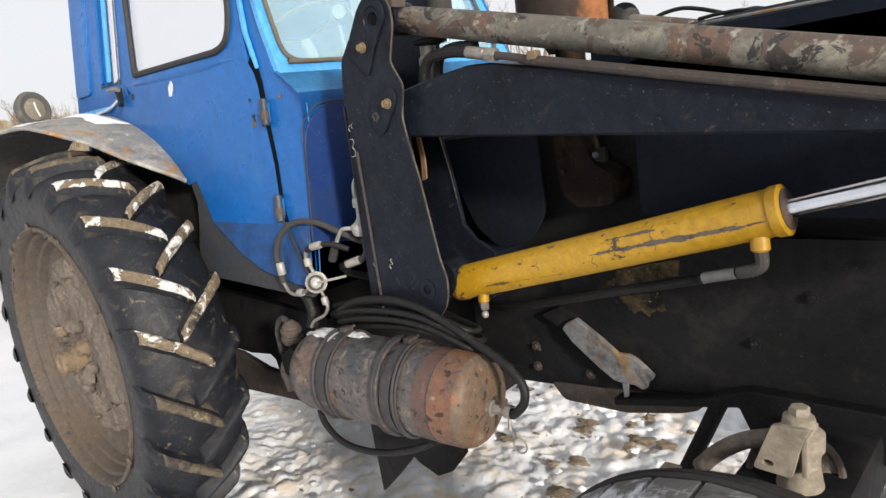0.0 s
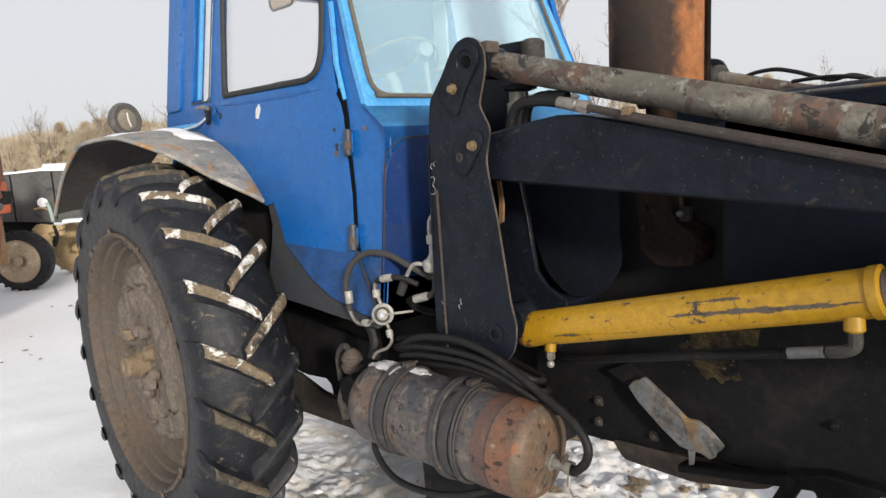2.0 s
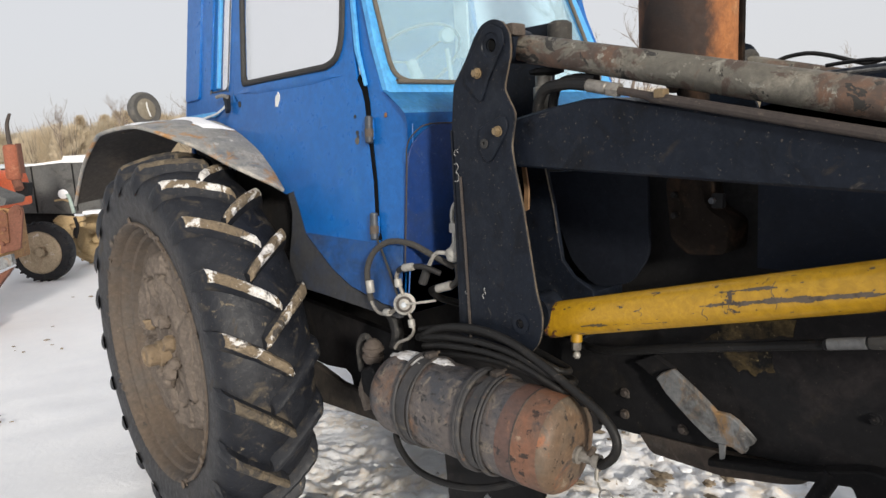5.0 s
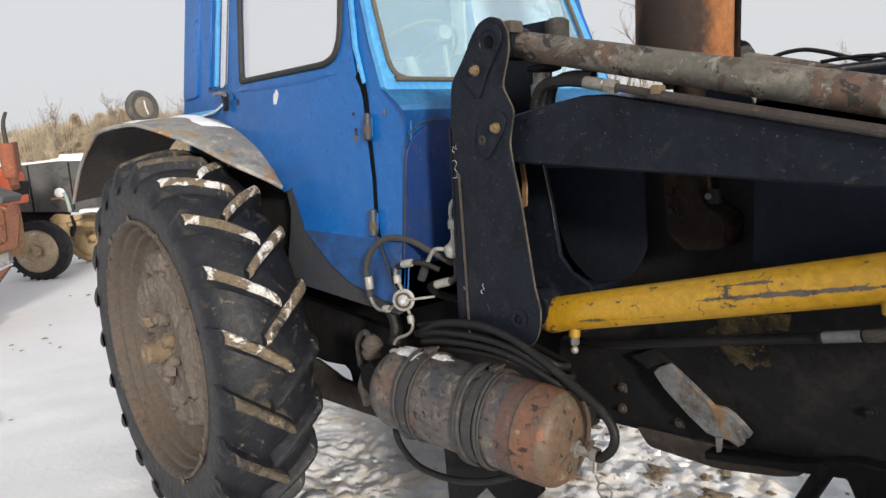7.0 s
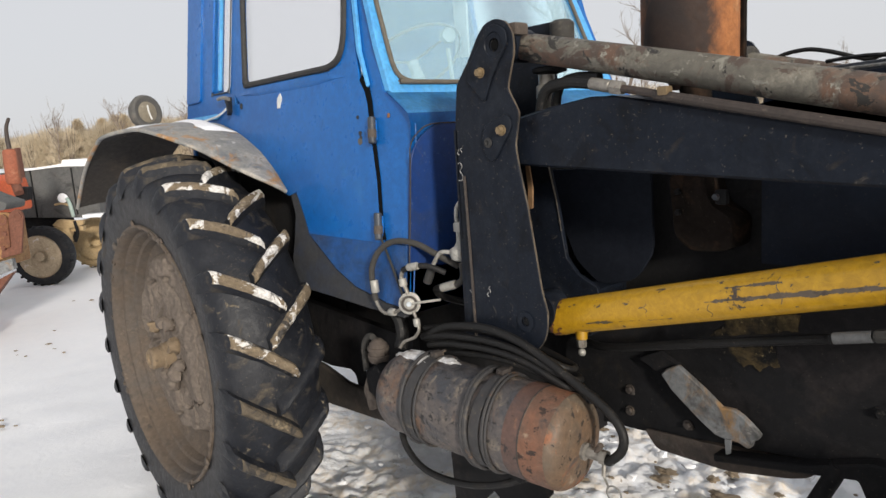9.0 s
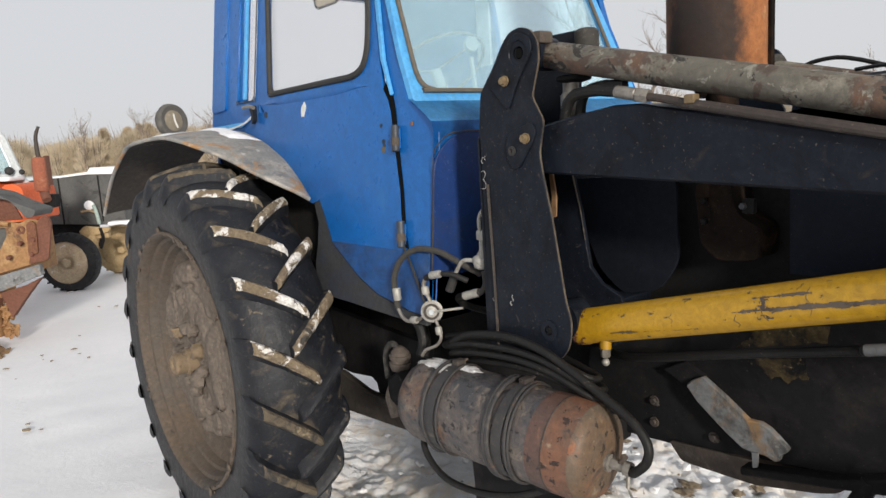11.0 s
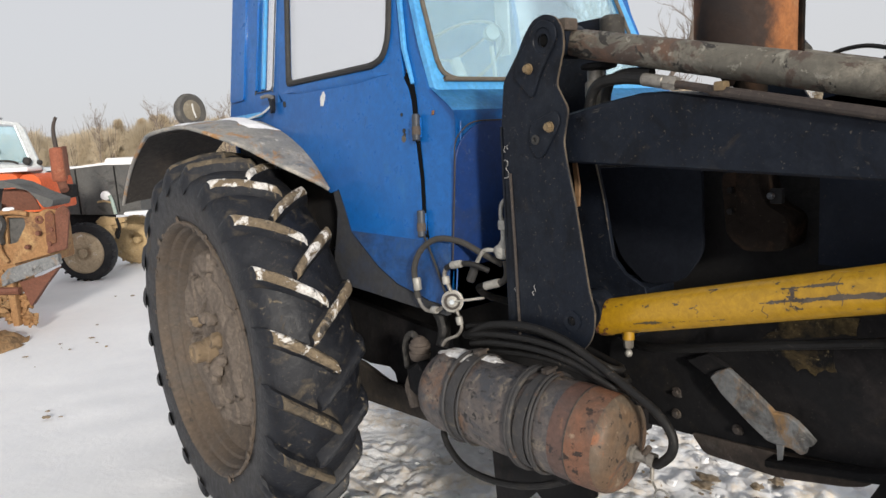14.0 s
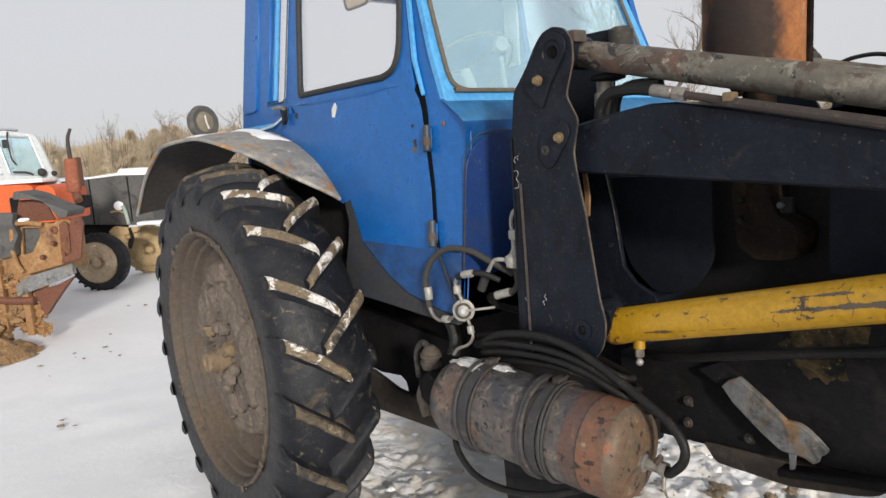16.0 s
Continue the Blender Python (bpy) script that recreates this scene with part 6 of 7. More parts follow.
part("step_bracket", plate(rounded([(0.20, 0.660), (0.45, 0.652), (0.585, 0.668), (0.618, 0.652), (0.634, 0.60), (0.98, 0.58), (0.98, 0.86), (0.20, 0.90)], 0.006), lambda u, v, w: (u, -0.50 + w, v), 0.03, bevel=0.004), "oily", tractor, "dark cab support bracket")

# pressure regulator at the tank's rear end
reg = part("regulator", lathe((1.035, -0.68, 0.845), (0.05, 0, 1), [(0, 0.028), (0.016, 0.034), (0.024, 0.034), (0.026, 0.029), (0.036, 0.029), (0.038, 0.034), (0.048, 0.034), (0.050, 0.029), (0.058, 0.028), (0.068, 0.018), (0.074, 0.010)], 24), "brown_plate", tank, "ribbed dirty pressure regulator")
part("regulator_body", bumpy((1.055, -0.685, 0.79), (0.05, 0.05, 0.06), 4, 2, 0.3), "oily", reg)
part("regulator_tail", tube([(1.03, -0.70, 0.80), (1.02, -0.71, 0.76), (1.03, -0.71, 0.73), (1.04, -0.71, 0.70)], 0.020, 10), "cake_mud", reg)
part("regulator_hose", tube([(1.03, -0.68, 0.905), (1.0, -0.675, 0.918), (0.965, -0.67, 0.905), (0.945, -0.67, 0.87), (0.945, -0.67, 0.835), (0.965, -0.68, 0.80)], 0.010, 10), "hose_dusty", reg)

# ---- hoses ----
coil = thing("hose_coil", (1.5, -0.62, 0.91), "coiled black rubber air hose lying on the tank", "hose")
part("hose_run", tube([ev + TD * 0.06, (1.880, -0.668, 0.790), (1.912, -0.668, 0.825), (1.912, -0.664, 0.865), (1.87, -0.66, 0.905), (1.78, -0.655, 0.945), (1.69, -0.655, 0.985), (1.60, -0.66, 1.018), (1.49, -0.665, 1.030), (1.35, -0.665, 1.008), (1.25, -0.655, 0.962), (1.20, -0.62, 0.94), (1.26, -0.59, 0.935), (1.40, -0.58, 0.945)], 0.0108, 12), "hose", coil)
for k, (dx, dy, dz, r) in enumerate(((0.0, 0.0, 0.0, 0.0088), (0.015, -0.006, -0.020, 0.008), (-0.03, 0.02, 0.016, 0.0078), (0.04, 0.010, -0.044, 0.0082))):
    part("hose_loop", tube([(1.25 + dx, -0.655 + dy, 0.958 + dz), (1.36 + dx, -0.67 + dy, 0.985 + dz), (1.50 + dx, -0.668 + dy, 0.998 + dz), (1.62 + dx, -0.66 + dy, 0.988 + dz), (1.74 + dx, -0.64 + dy, 0.945 + dz), (1.72 + dx, -0.57 + dy, 0.925 + dz), (1.5 + dx, -0.55 + dy, 0.955 + dz), (1.3 + dx, -0.58 + dy, 0.955 + dz)], r, 10, closed=True, per=7), "hose", coil)
low = thing("slack_hose", (1.4, -0.74, 0.6), "slack black hose drooping under the air tank", "hose")
part("hose_run", tube([(1.20, -0.70, 0.74), (1.225, -0.75, 0.69), (1.27, -0.76, 0.643), (1.34, -0.755, 0.610), (1.46, -0.745, 0.615), (1.58, -0.735, 0.650), (1.66, -0.70, 0.685)], 0.0095, 10), "hose", low)

# ---- air valves ----
valve = thing("air_valve", (1.21, -0.69, 0.93), "round pale alloy air valve with looped hoses", "valve")
vc = Vector((1.222, -0.688, 1.060))
VD = Vector((0.72, -0.70, 0.12)).normalized()
vb = part("valve_body", lathe(vc - VD * 0.02, VD, [(0, 0.022), (0.004, 0.031), (0.018, 0.032), (0.020, 0.026), (0.026, 0.025), (0.027, 0.014), (0.034, 0.014), (0.036, 0.008)], 24), "alloy", valve, "pale cast valve body")
part("valve_ring", lathe(vc + VD * 0.0065, VD, [(0, 0.0165), (0.002, 0.0165), (0.002, 0.0235), (0, 0.0235)], 20, caps=False), "strap", vb, "dark ring on the valve face")
part("valve_nut", hexbolt(vc + VD * 0.012, VD, 0.0085, 0.008), "trim", vb)
part("valve_lever", rod(vc + VD * 0.012, vc + VD * 0.012 + Vector((0.075, 0.055, 0.012)), 0.0038, 8), "alloy", vb)
for pts, r, mt in (([(1.20, -0.69, 1.05), (1.165, -0.695, 1.028), (1.125, -0.70, 1.018), (1.095, -0.70, 1.026), (1.075, -0.70, 1.05)], 0.0055, "steel"),
                   ([(1.075, -0.70, 1.05), (1.065, -0.70, 1.10), (1.068, -0.70, 1.15), (1.095, -0.69, 1.20), (1.15, -0.675, 1.232), (1.22, -0.65, 1.228), (1.28, -0.62, 1.195), (1.32, -0.58, 1.16)], 0.009, "hose_dusty"),
                   ([(1.215, -0.685, 1.085), (1.205, -0.69, 1.115), (1.195, -0.69, 1.135), (1.205, -0.69, 1.155)], 0.006, "steel"),
                   ([(1.205, -0.69, 1.155), (1.235, -0.685, 1.168), (1.28, -0.66, 1.170), (1.32, -0.63, 1.15)], 0.008, "hose"),
                   ([(1.235, -0.685, 1.035), (1.248, -0.685, 1.01), (1.252, -0.685, 0.985), (1.235, -0.69, 0.962), (1.20, -0.70, 0.945), (1.185, -0.705, 0.925)], 0.0048, "steel"),
                   ([(1.07, -0.66, 1.045), (1.10, -0.64, 0.99), (1.115, -0.64, 0.94), (1.125, -0.66, 0.90)], 0.020, "hose")):
    part("valve_hose" if "hose" in mt else "valve_pipe", tube(pts, r, 10), mt, valve)
for p, d, r, n in (((1.076, -0.70, 1.075), (-0.1, 0, 1), 0.0125, 0.035), ((1.225, -0.687, 1.165), (1, 0.2, 0.2), 0.0115, 0.035), ((1.16, -0.696, 1.026), (-1, 0, -0.1), 0.0115, 0.022), ((1.203, -0.69, 1.108), (-0.2, 0, 1), 0.0115, 0.02), ((1.243, -0.685, 1.018), (0.2, 0, -1), 0.010, 0.02)):
    part("hose_fitting", lathe(p, d, [(0, r * 0.85), (0.003, r), (n, r), (n + 0.003, r * 0.85)], 10), "alloy", valve, "pale hose fitting")
v2 = thing("hand_valve", (1.34, -0.60, 1.09), "pale alloy hand valve fixed to the upright's edge", "valve")
w = part("valve_body", lathe((1.352, -0.60, 1.182), (0, 0, 1), [(0, 0.014), (0.006, 0.024), (0.020, 0.028), (0.034, 0.027), (0.042, 0.015), (0.055, 0.008), (0.10, 0.0075)], 16), "alloy", v2)
part("valve_boss", rod((1.352, -0.60, 1.205), (1.408, -0.60, 1.205), 0.018, 12), "hub", w)
part("lever", tube([(1.345, -0.61, 1.205), (1.30, -0.625, 1.205), (1.275, -0.63, 1.175), (1.262, -0.632, 1.15)], 0.006, 8), "alloy", w)
part("lever_grip", rod((1.268, -0.632, 1.162), (1.245, -0.636, 1.115), 0.013, 10), "seal", w)
part("upper_line", tube([(1.352, -0.60, 1.275), (1.345, -0.60, 1.305), (1.352, -0.60, 1.335), (1.38, -0.60, 1.355), (1.41, -0.59, 1.36)], 0.006, 8), "alloy", v2)
part("upper_nut", hexbolt((1.352, -0.60, 1.265), (0, 0, 1), 0.015, 0.025), "alloy", v2)
part("lower_line", tube([(1.356, -0.60, 1.178), (1.36, -0.60, 1.14), (1.345, -0.605, 1.118), (1.31, -0.61, 1.108)], 0.0095, 8), "hose_dusty", v2)
part("lower_ferrule", rod((1.335, -0.606, 1.115), (1.285, -0.615, 1.100), 0.0125, 10), "alloy", v2)
part("lower_hose", tube([(1.29, -0.614, 1.102), (1.24, -0.60, 1.085), (1.22, -0.55, 1.05), (1.25, -0.48, 1.02)], 0.011, 8), "hose", v2)

# ---- work lamp on the fender ----
lamp = thing("work_lamp", (-0.62, -0.71, 1.63), "round dusty black work lamp standing on the fender", "lamp")
LC, LD = Vector((-0.63, -0.715, 1.715)), Vector((0.93, 0.30, 0.08)).normalized()
lb = part("lamp_shell", lathe(LC - LD * 0.075, LD, [(0, 0.02), (0.01, 0.045), (0.035, 0.072), (0.06, 0.082), (0.078, 0.078), (0.082, 0.070), (0.078, 0.050)], 28), "lamp_shell", lamp, "dusty grey lamp shell")
part("lamp_lens", lathe(LC, LD, [(0, 0.056), (0.005, 0.044), (0.008, 0.015)], 28), "lamp_glass", lb, "dusty lamp glass")
# off-white streak laid across the lens
part("lamp_wire", tube([LC + LD * 0.008 + Vector((0, 0, 0.03)), LC + LD * 0.012, LC + LD * 0.008 + Vector((0.008, 0.01, -0.035))], 0.004, 6), "white", lb)
part("lamp_foot", rod((-0.64, -0.71, 1.60), (-0.64, -0.71, 1.66), 0.014, 10), "hose_dusty", lamp)

cable = thing("lamp_cable", (-0.22, -0.62, 1.65), "thin pale cable from the cab to the fender", "cable")
part("cable_run", tube([(-0.45, -0.66, 1.645), (-0.30, -0.64, 1.64), (-0.18, -0.63, 1.648), (-0.065, -0.625, 1.660), (-0.01, -0.615, 1.680), (0.004, -0.60, 1.70)], 0.0045, 6), "cab_white", cable)

# ---- ground ----
def ground():
    xs = np.concatenate([[-3000, -1200, -500, -220, -110, -60, -36, -24, -16, -12], np.arange(-10, -3, 0.25), np.arange(-3, -1.0, 0.05), np.arange(-1.0, 2.7, 0.018), np.arange(2.7, 3.2, 0.05), np.arange(3.2, 6, 0.3), [7, 9, 13, 20, 40, 90, 250, 900, 3000]])
    ys = np.concatenate([[-3000, -900, -250, -90, -40, -20, -12, -8, -6, -5, -4, -3.4], np.arange(-3, -1.2, 0.15), np.arange(-1.2, -0.55, 0.045), np.arange(-0.55, 1.4, 0.018), np.arange(1.4, 3.4, 0.045), np.arange(3.4, 7, 0.3), [8, 10, 14, 20, 30, 45, 70, 120, 250, 600, 1300, 3000]])
    me = bpy.data.meshes.new("ground")
    verts, att = [], []
    for y in ys:
        for x in xs:
            # trodden lane between and in front of the wheels
            k = 0.0
            if abs(x) < 12 and abs(y) < 12:
                k = math.exp(-max(0.0, abs(y - 0.35) - 0.75) ** 2 / 0.18) * (1 / (1 + math.exp(-(x + 0.75) * 5))) * (1 / (1 + math.exp((x - 2.75) * 9)))
                k = max(k, 0.75 * math.exp(-((x - 0.2) ** 2 / 0.3 + (y + 0.78) ** 2 / 0.09)))
            z = 0.0
            if abs(x) < 12 and abs(y) < 12:
                p = Vector((x, y, 0))
                z = 0.020 * noise.noise(p * 0.9) + (0.010 + 0.014 * k) * noise.noise(p * 3.3 + Vector((4, 1, 0)))
                cell = noise.voronoi(p * 9.0 + Vector((0.3 * noise.noise(p * 5.0), 0.3 * noise.noise(p * 5.0 + Vector((7, 0, 0))), 0)))[0]
                z += k * (0.022 * noise.noise(p * 6.0) + 0.028 * min(0.5, cell[1] - cell[0]) + 0.016 * noise.noise(p * 22.0) + 0.014 * noise.noise(p * 45.0))
                # tyre prints across the lane
                z += k * 0.020 * max(0.0, noise.noise(p * 2.3 + Vector((0, 9, 0))) + 0.25) * max(0.0, math.sin(31.0 * (x + 0.55 * abs(y - 0.1)) + 5.0 * noise.noise(p * 2.6))) ** 0.6
                z -= 0.012
            verts.append((x, y, z))
            att.append(k)
    nx, ny = len(xs), len(ys)
    faces = [(j * nx + i, j * nx + i + 1, (j + 1) * nx + i + 1, (j + 1) * nx + i) for j in range(ny - 1) for i in range(nx - 1)]
    me.from_pydata(verts, [], faces)
    a = me.attributes.new("trodden", "FLOAT", "POINT")
    a.data.foreach_set("value", att)
    me.materials.append(M["ground"])
    me.polygons.foreach_set("use_smooth", [True] * len(me.polygons))
    return tagged(new("ground", me), "snow-covered yard, trodden to icy lumps and mud under the tractor", "ground", kind="structure")


ground()
rnd = random.Random(21)
clods = None
for k in range(380):
    x, y = rnd.uniform(-0.7, 3.4), rnd.uniform(-0.6, 2.2)
    s = rnd.uniform(0.006, 0.022)
    clods = join(clods, bumpy((x, y, s * 0.4), (s * rnd.uniform(0.8, 1.8), s * rnd.uniform(0.8, 1.4), s * 0.6), k, 2, 0.75))
solo("ice_lumps", clods, "snow_cap", "broken lumps of icy snow on the ground", "snow lumps", kind="stuff", angle=60)
clods = None
for k in range(260):
    x, y = rnd.uniform(0.3, 3.4), rnd.uniform(-0.6, 2.2)
    s = rnd.uniform(0.003, 0.010)
    clods = join(clods, bumpy((x, y, s * 0.3), (s * rnd.uniform(0.8, 2.2), s * rnd.uniform(0.8, 1.4), s * 0.6), k + 50, 1, 0.45))
for k in range(34):
    x, y = rnd.uniform(0.5, 2.3), rnd.uniform(0.1, 1.5)
    s = rnd.uniform(0.014, 0.030)
    clods = join(clods, bumpy((x, y, s * 0.25), (s * rnd.uniform(0.8, 2.0), s * rnd.uniform(0.7, 1.3), s * 0.45), k + 90, 3, 0.8))
solo("mud_clods", clods, "clod", "dark frozen mud clods scattered on the snow", "clods", kind="stuff", angle=60)

# ---- yard behind the tractor ----
BG = pose(2.7146, -1.8953, 0, 0, 0, 51.866)     # u to the right, d away, z up, as seen from the camera's side


def bgpart(name, bm, material, parent, label="", angle=35.0):
    bmesh.ops.transform(bm, matrix=BG, verts=bm.verts)
    return part(name, bm, material, parent, label, angle)


def bgpt(u, d, z=0.0):
    return BG @ Vector((u, d, z))


def small_wheel(parent, c, r, width, axis, tyre_mat, rim_mat, lugs=18):
    c = Vector(c)
    ax = Vector(axis).normalized()
    t = bgpart("tyre", lathe(c - ax * width / 2, ax, [(0, r * 0.68), (0.0, r * 0.8), (0.02, r * 0.94), (width * 0.3, r * 0.985), (width * 0.7, r * 0.985), (width - 0.02, r * 0.94), (width, r * 0.8), (width, r * 0.68)], 40, caps=False), tyre_mat, parent, "treaded black tyre")
    bgpart("rim", lathe(c - ax * width * 0.46, ax, [(-0.012, r * 0.71), (-0.012, r * 0.67), (0.016, r * 0.64), (0.030, r * 0.52), (0.018, r * 0.48), (0.012, r * 0.30), (-0.012, r * 0.27), (-0.012, r * 0.15), (-0.035, r * 0.13), (-0.04, 0.02)], 36), rim_mat, parent, "clay-coloured wheel rim")
    d, a, b = axis_frame(ax)
    for k in range(5):
        an = 2 * math.pi * (k + 0.3) / 5
        bgpart("wheel_nut", hexbolt(c - ax * (width * 0.46 - 0.01) + (a * math.cos(an) + b * math.sin(an)) * r * 0.40, -ax, 0.016, 0.022), rim_mat, parent)
    for k in range(lugs):
        an = 2 * math.pi * k / lugs
        p = c - ax * width * 0.3 + (a * math.cos(an) + b * math.sin(an)) * r * 0.97
        bgpart("tyre_lug", bumpy(p, (0.020, 0.05, 0.020), k, 1, 0.1), tyre_mat, t)


# grey tractor
grey = thing("tractor", bgpt(-4.5, 9.0), "small parked tractor with a dark grey hood and snow on top", "tractor")
bgpart("hood", plate(rounded([(-5.3, 0.84), (-4.746, 0.803), (-3.93, 0.745), (-3.84, 0.76), (-3.82, 1.40), (-4.231, 1.416), (-5.3, 1.375)], 0.02), lambda u, v, w: (u, 8.95 + w, v), 0.55, bevel=0.03), "dark_hood", grey, "dark grey hood side with streaks of dirt")
bgpart("hood_snow", plate(rounded([(-5.3, 1.372), (-4.69, 1.385), (-4.231, 1.412), (-3.82, 1.396), (-3.82, 1.478), (-4.20, 1.494), (-4.225, 1.445), (-4.69, 1.405), (-5.3, 1.425)], 0.012), lambda u, v, w: (u, 8.93 + w, v), 0.58, bevel=0.01), "snow_cap", grey, "layer of snow on the hood")
for u in (-4.12, -4.62):
    bgpart("hood_seam", box((u - 0.007, 8.938, 0.80), (u + 0.007, 8.952, 1.39)), "oily", grey)
bgpart("side_lever", tube([(-4.19, 8.87, 1.02), (-4.16, 8.86, 0.95), (-4.135, 8.86, 0.78)], 0.022, 8), "pale_green", grey, "pale green control lever")
bgpart("side_rod", tube([(-4.354, 8.88, 0.945), (-4.25, 8.86, 0.955), (-4.145, 8.87, 0.917)], 0.014, 8), "mud_axle", grey)
bgpart("side_lamp", lathe((-4.255, 8.93, 1.023), (0.25, -1, 0), [(0, 0.03), (0.03, 0.055), (0.06, 0.06), (0.068, 0.045)], 18), "snow_cap", grey, "round lamp filled with snow")
bgpart("engine", box((-5.1, 9.05, 0.42), (-4.40, 9.45, 0.82), 0.04), "oily", grey)
bgpart("axle_beam", box((-4.42, 8.80, 0.60), (-4.02, 8.90, 0.67), 0.02), "mud_axle", grey, "clay-covered front axle")
bgpart("axle_knuckle", bumpy((-4.20, 8.78, 0.56), (0.055, 0.06, 0.10), 7, 3, 0.35), "mud_axle", grey, angle=60)
bgpart("axle_arm", plate(rounded([(-4.36, 0.70), (-4.28, 0.77), (-4.08, 0.74), (-3.98, 0.74), (-3.98, 0.69), (-4.1, 0.66), (-4.2, 0.64)], 0.02), lambda u, v, w: (u, 8.75 + w, v), 0.06, bevel=0.012), "mud_axle", grey)
bgpart("drop_link", tube([(-4.08, 8.74, 0.74), (-4.06, 8.74, 0.60), (-4.10, 8.74, 0.48)], 0.02, 8), "oily", grey)
small_wheel(grey, (-4.44, 8.62, 0.350), 0.370, 0.2, (0.02, 1, 0.0), "rubber", "tan_rim", 26)
small_wheel(grey, (-4.30, 9.75, 0.335), 0.345, 0.2, (-0.35, 1, 0.0), "mud_axle", "mud_axle", 20)
bgpart("snow_ledge", box((-3.98, 8.74, 0.765), (-3.66, 8.92, 0.805), 0.012), "snow_cap", grey)

# orange tractor
orange = thing("tractor", bgpt(-4.9, 8.0), "parked orange tractor with a pale cab and a rusty muffler", "tractor")
CABW = rounded([(-4.71, 1.52), (-4.321, 1.489), (-4.441, 1.901), (-4.80, 1.936), (-4.77, 1.78)], 0.03)
CABW2 = rounded([(-5.5, 1.54), (-4.80, 1.525), (-4.88, 1.78), (-4.90, 1.935), (-5.5, 1.96)], 0.03)
bgpart("cab", plate([(-5.6, 1.36), (-4.187, 1.376), (-4.241, 1.475), (-4.36, 1.861), (-4.403, 1.931), (-4.748, 1.994), (-5.6, 2.02)], lambda u, v, w: (u, 7.5 + w, v), 0.05, [CABW, CABW2], bevel=0.01), "cab_white", orange, "pale cab with light blue windows")
bgpart("cab_roof", plate([(-5.6, 2.0), (-4.75, 1.985), (-4.72, 2.005), (-4.80, 2.03), (-5.6, 2.05)], lambda u, v, w: (u, 7.46 + w, v), 0.35, bevel=0.01), "cab_white", orange)
for hole in (CABW, CABW2):
    bgpart("cab_pane", plate(hole, lambda u, v, w: (u, 7.52 + w, v), 0.005), "ws_glass", orange, "light blue cab window")
    bgpart("pane_seal", tube([(p[0], 7.495, p[1]) for p in hole], 0.010, 6, per=2, closed=True), "trim", orange)
bgpart("mirror", plate(rounded([(-4.70, 1.80), (-4.64, 1.80), (-4.64, 1.89), (-4.70, 1.89)], 0.012), lambda u, v, w: (u, 7.42 + w, v), 0.02, bevel=0.003), "seal", orange)
bgpart("mirror_arm", tube([(-4.66, 7.48, 1.97), (-4.64, 7.43, 1.90), (-4.63, 7.43, 1.70), (-4.62, 7.48, 1.62)], 0.008, 6), "seal", orange)
bgpart("wiper", tube([(-4.45, 7.48, 1.50), (-4.52, 7.47, 1.53), (-4.66, 7.48, 1.54)], 0.012, 6), "seal", orange)
bgpart("lamp", bumpy((-4.33, 7.44, 1.52), (0.045, 0.045, 0.045), 3, 2, 0.05), "seal", orange)
bgpart("side_lamp", bumpy((-4.20, 7.44, 1.50), (0.03, 0.03, 0.03), 5, 2, 0.05), "seal", orange)
bgpart("hood", plate(rounded([(-5.5, 0.95), (-4.30, 0.95), (-4.285, 1.20), (-4.286, 1.375), (-4.36, 1.405), (-5.5, 1.43)], 0.03), lambda u, v, w: (u, 7.15 + w, v), 0.6, bevel=0.03), "orange", orange, "faded orange hood")
bgpart("hood_nose", plate(rounded([(-4.262, 1.0), (-4.03, 1.0), (-4.035, 1.20), (-4.05, 1.34), (-4.12, 1.39), (-4.22, 1.385), (-4.262, 1.34)], 0.04), lambda u, v, w: (u, 7.13 + w, v), 0.62, bevel=0.035), "orange", orange, "faded orange nose panel")
bgpart("hood_slot", plate(rounded([(-4.54, 1.10), (-4.44, 1.10), (-4.44, 1.28), (-4.54, 1.28)], 0.02), lambda u, v, w: (u, 7.142 + w, v), 0.01), "oily", orange)
bgpart("hood_snow", box((-5.5, 7.2, 1.415), (-4.20, 7.48, 1.46), 0.018), "snow_cap", orange)
mfl = bgpart("muffler", lathe((-3.882, 7.2, 1.285), (0.035, 0, 1), [(0, 0.03), (0.012, 0.062), (0.03, 0.073), (0.33, 0.073), (0.35, 0.064), (0.36, 0.024)], 20), "muffler_red", orange, "rusty red muffler")
bgpart("muffler_shield", box((-3.812, 7.17, 1.35), (-3.796, 7.26, 1.65), 0.004), "rust_red", mfl)
bgpart("tail_pipe", tube([(-3.875, 7.2, 1.63), (-3.880, 7.2, 1.76), (-3.870, 7.2, 1.86), (-3.833, 7.2, 1.945)], 0.024, 10, taper=0.015), "thin_pipe", mfl, "thin bent tail pipe")
bgpart("muffler_foot", tube([(-3.87, 7.2, 1.30), (-3.86, 7.2, 1.24), (-3.84, 7.18, 1.20)], 0.045, 10), "rust_red", mfl)
bgpart("muffler_box", plate(rounded([(-3.92, 1.10), (-3.80, 1.12), (-3.785, 1.25), (-3.91, 1.26)], 0.012), lambda u, v, w: (u, 7.24 + w, v), 0.1, bevel=0.006), "oily", mfl)
bgpart("engine", box((-5.5, 7.2, 0.45), (-4.1, 7.7, 0.98), 0.03), "rust_frame", orange)
small_wheel(orange, (-5.15, 7.6, 0.42), 0.42, 0.22, (0.1, 1, 0), "rubber", "rust_frame", 18)

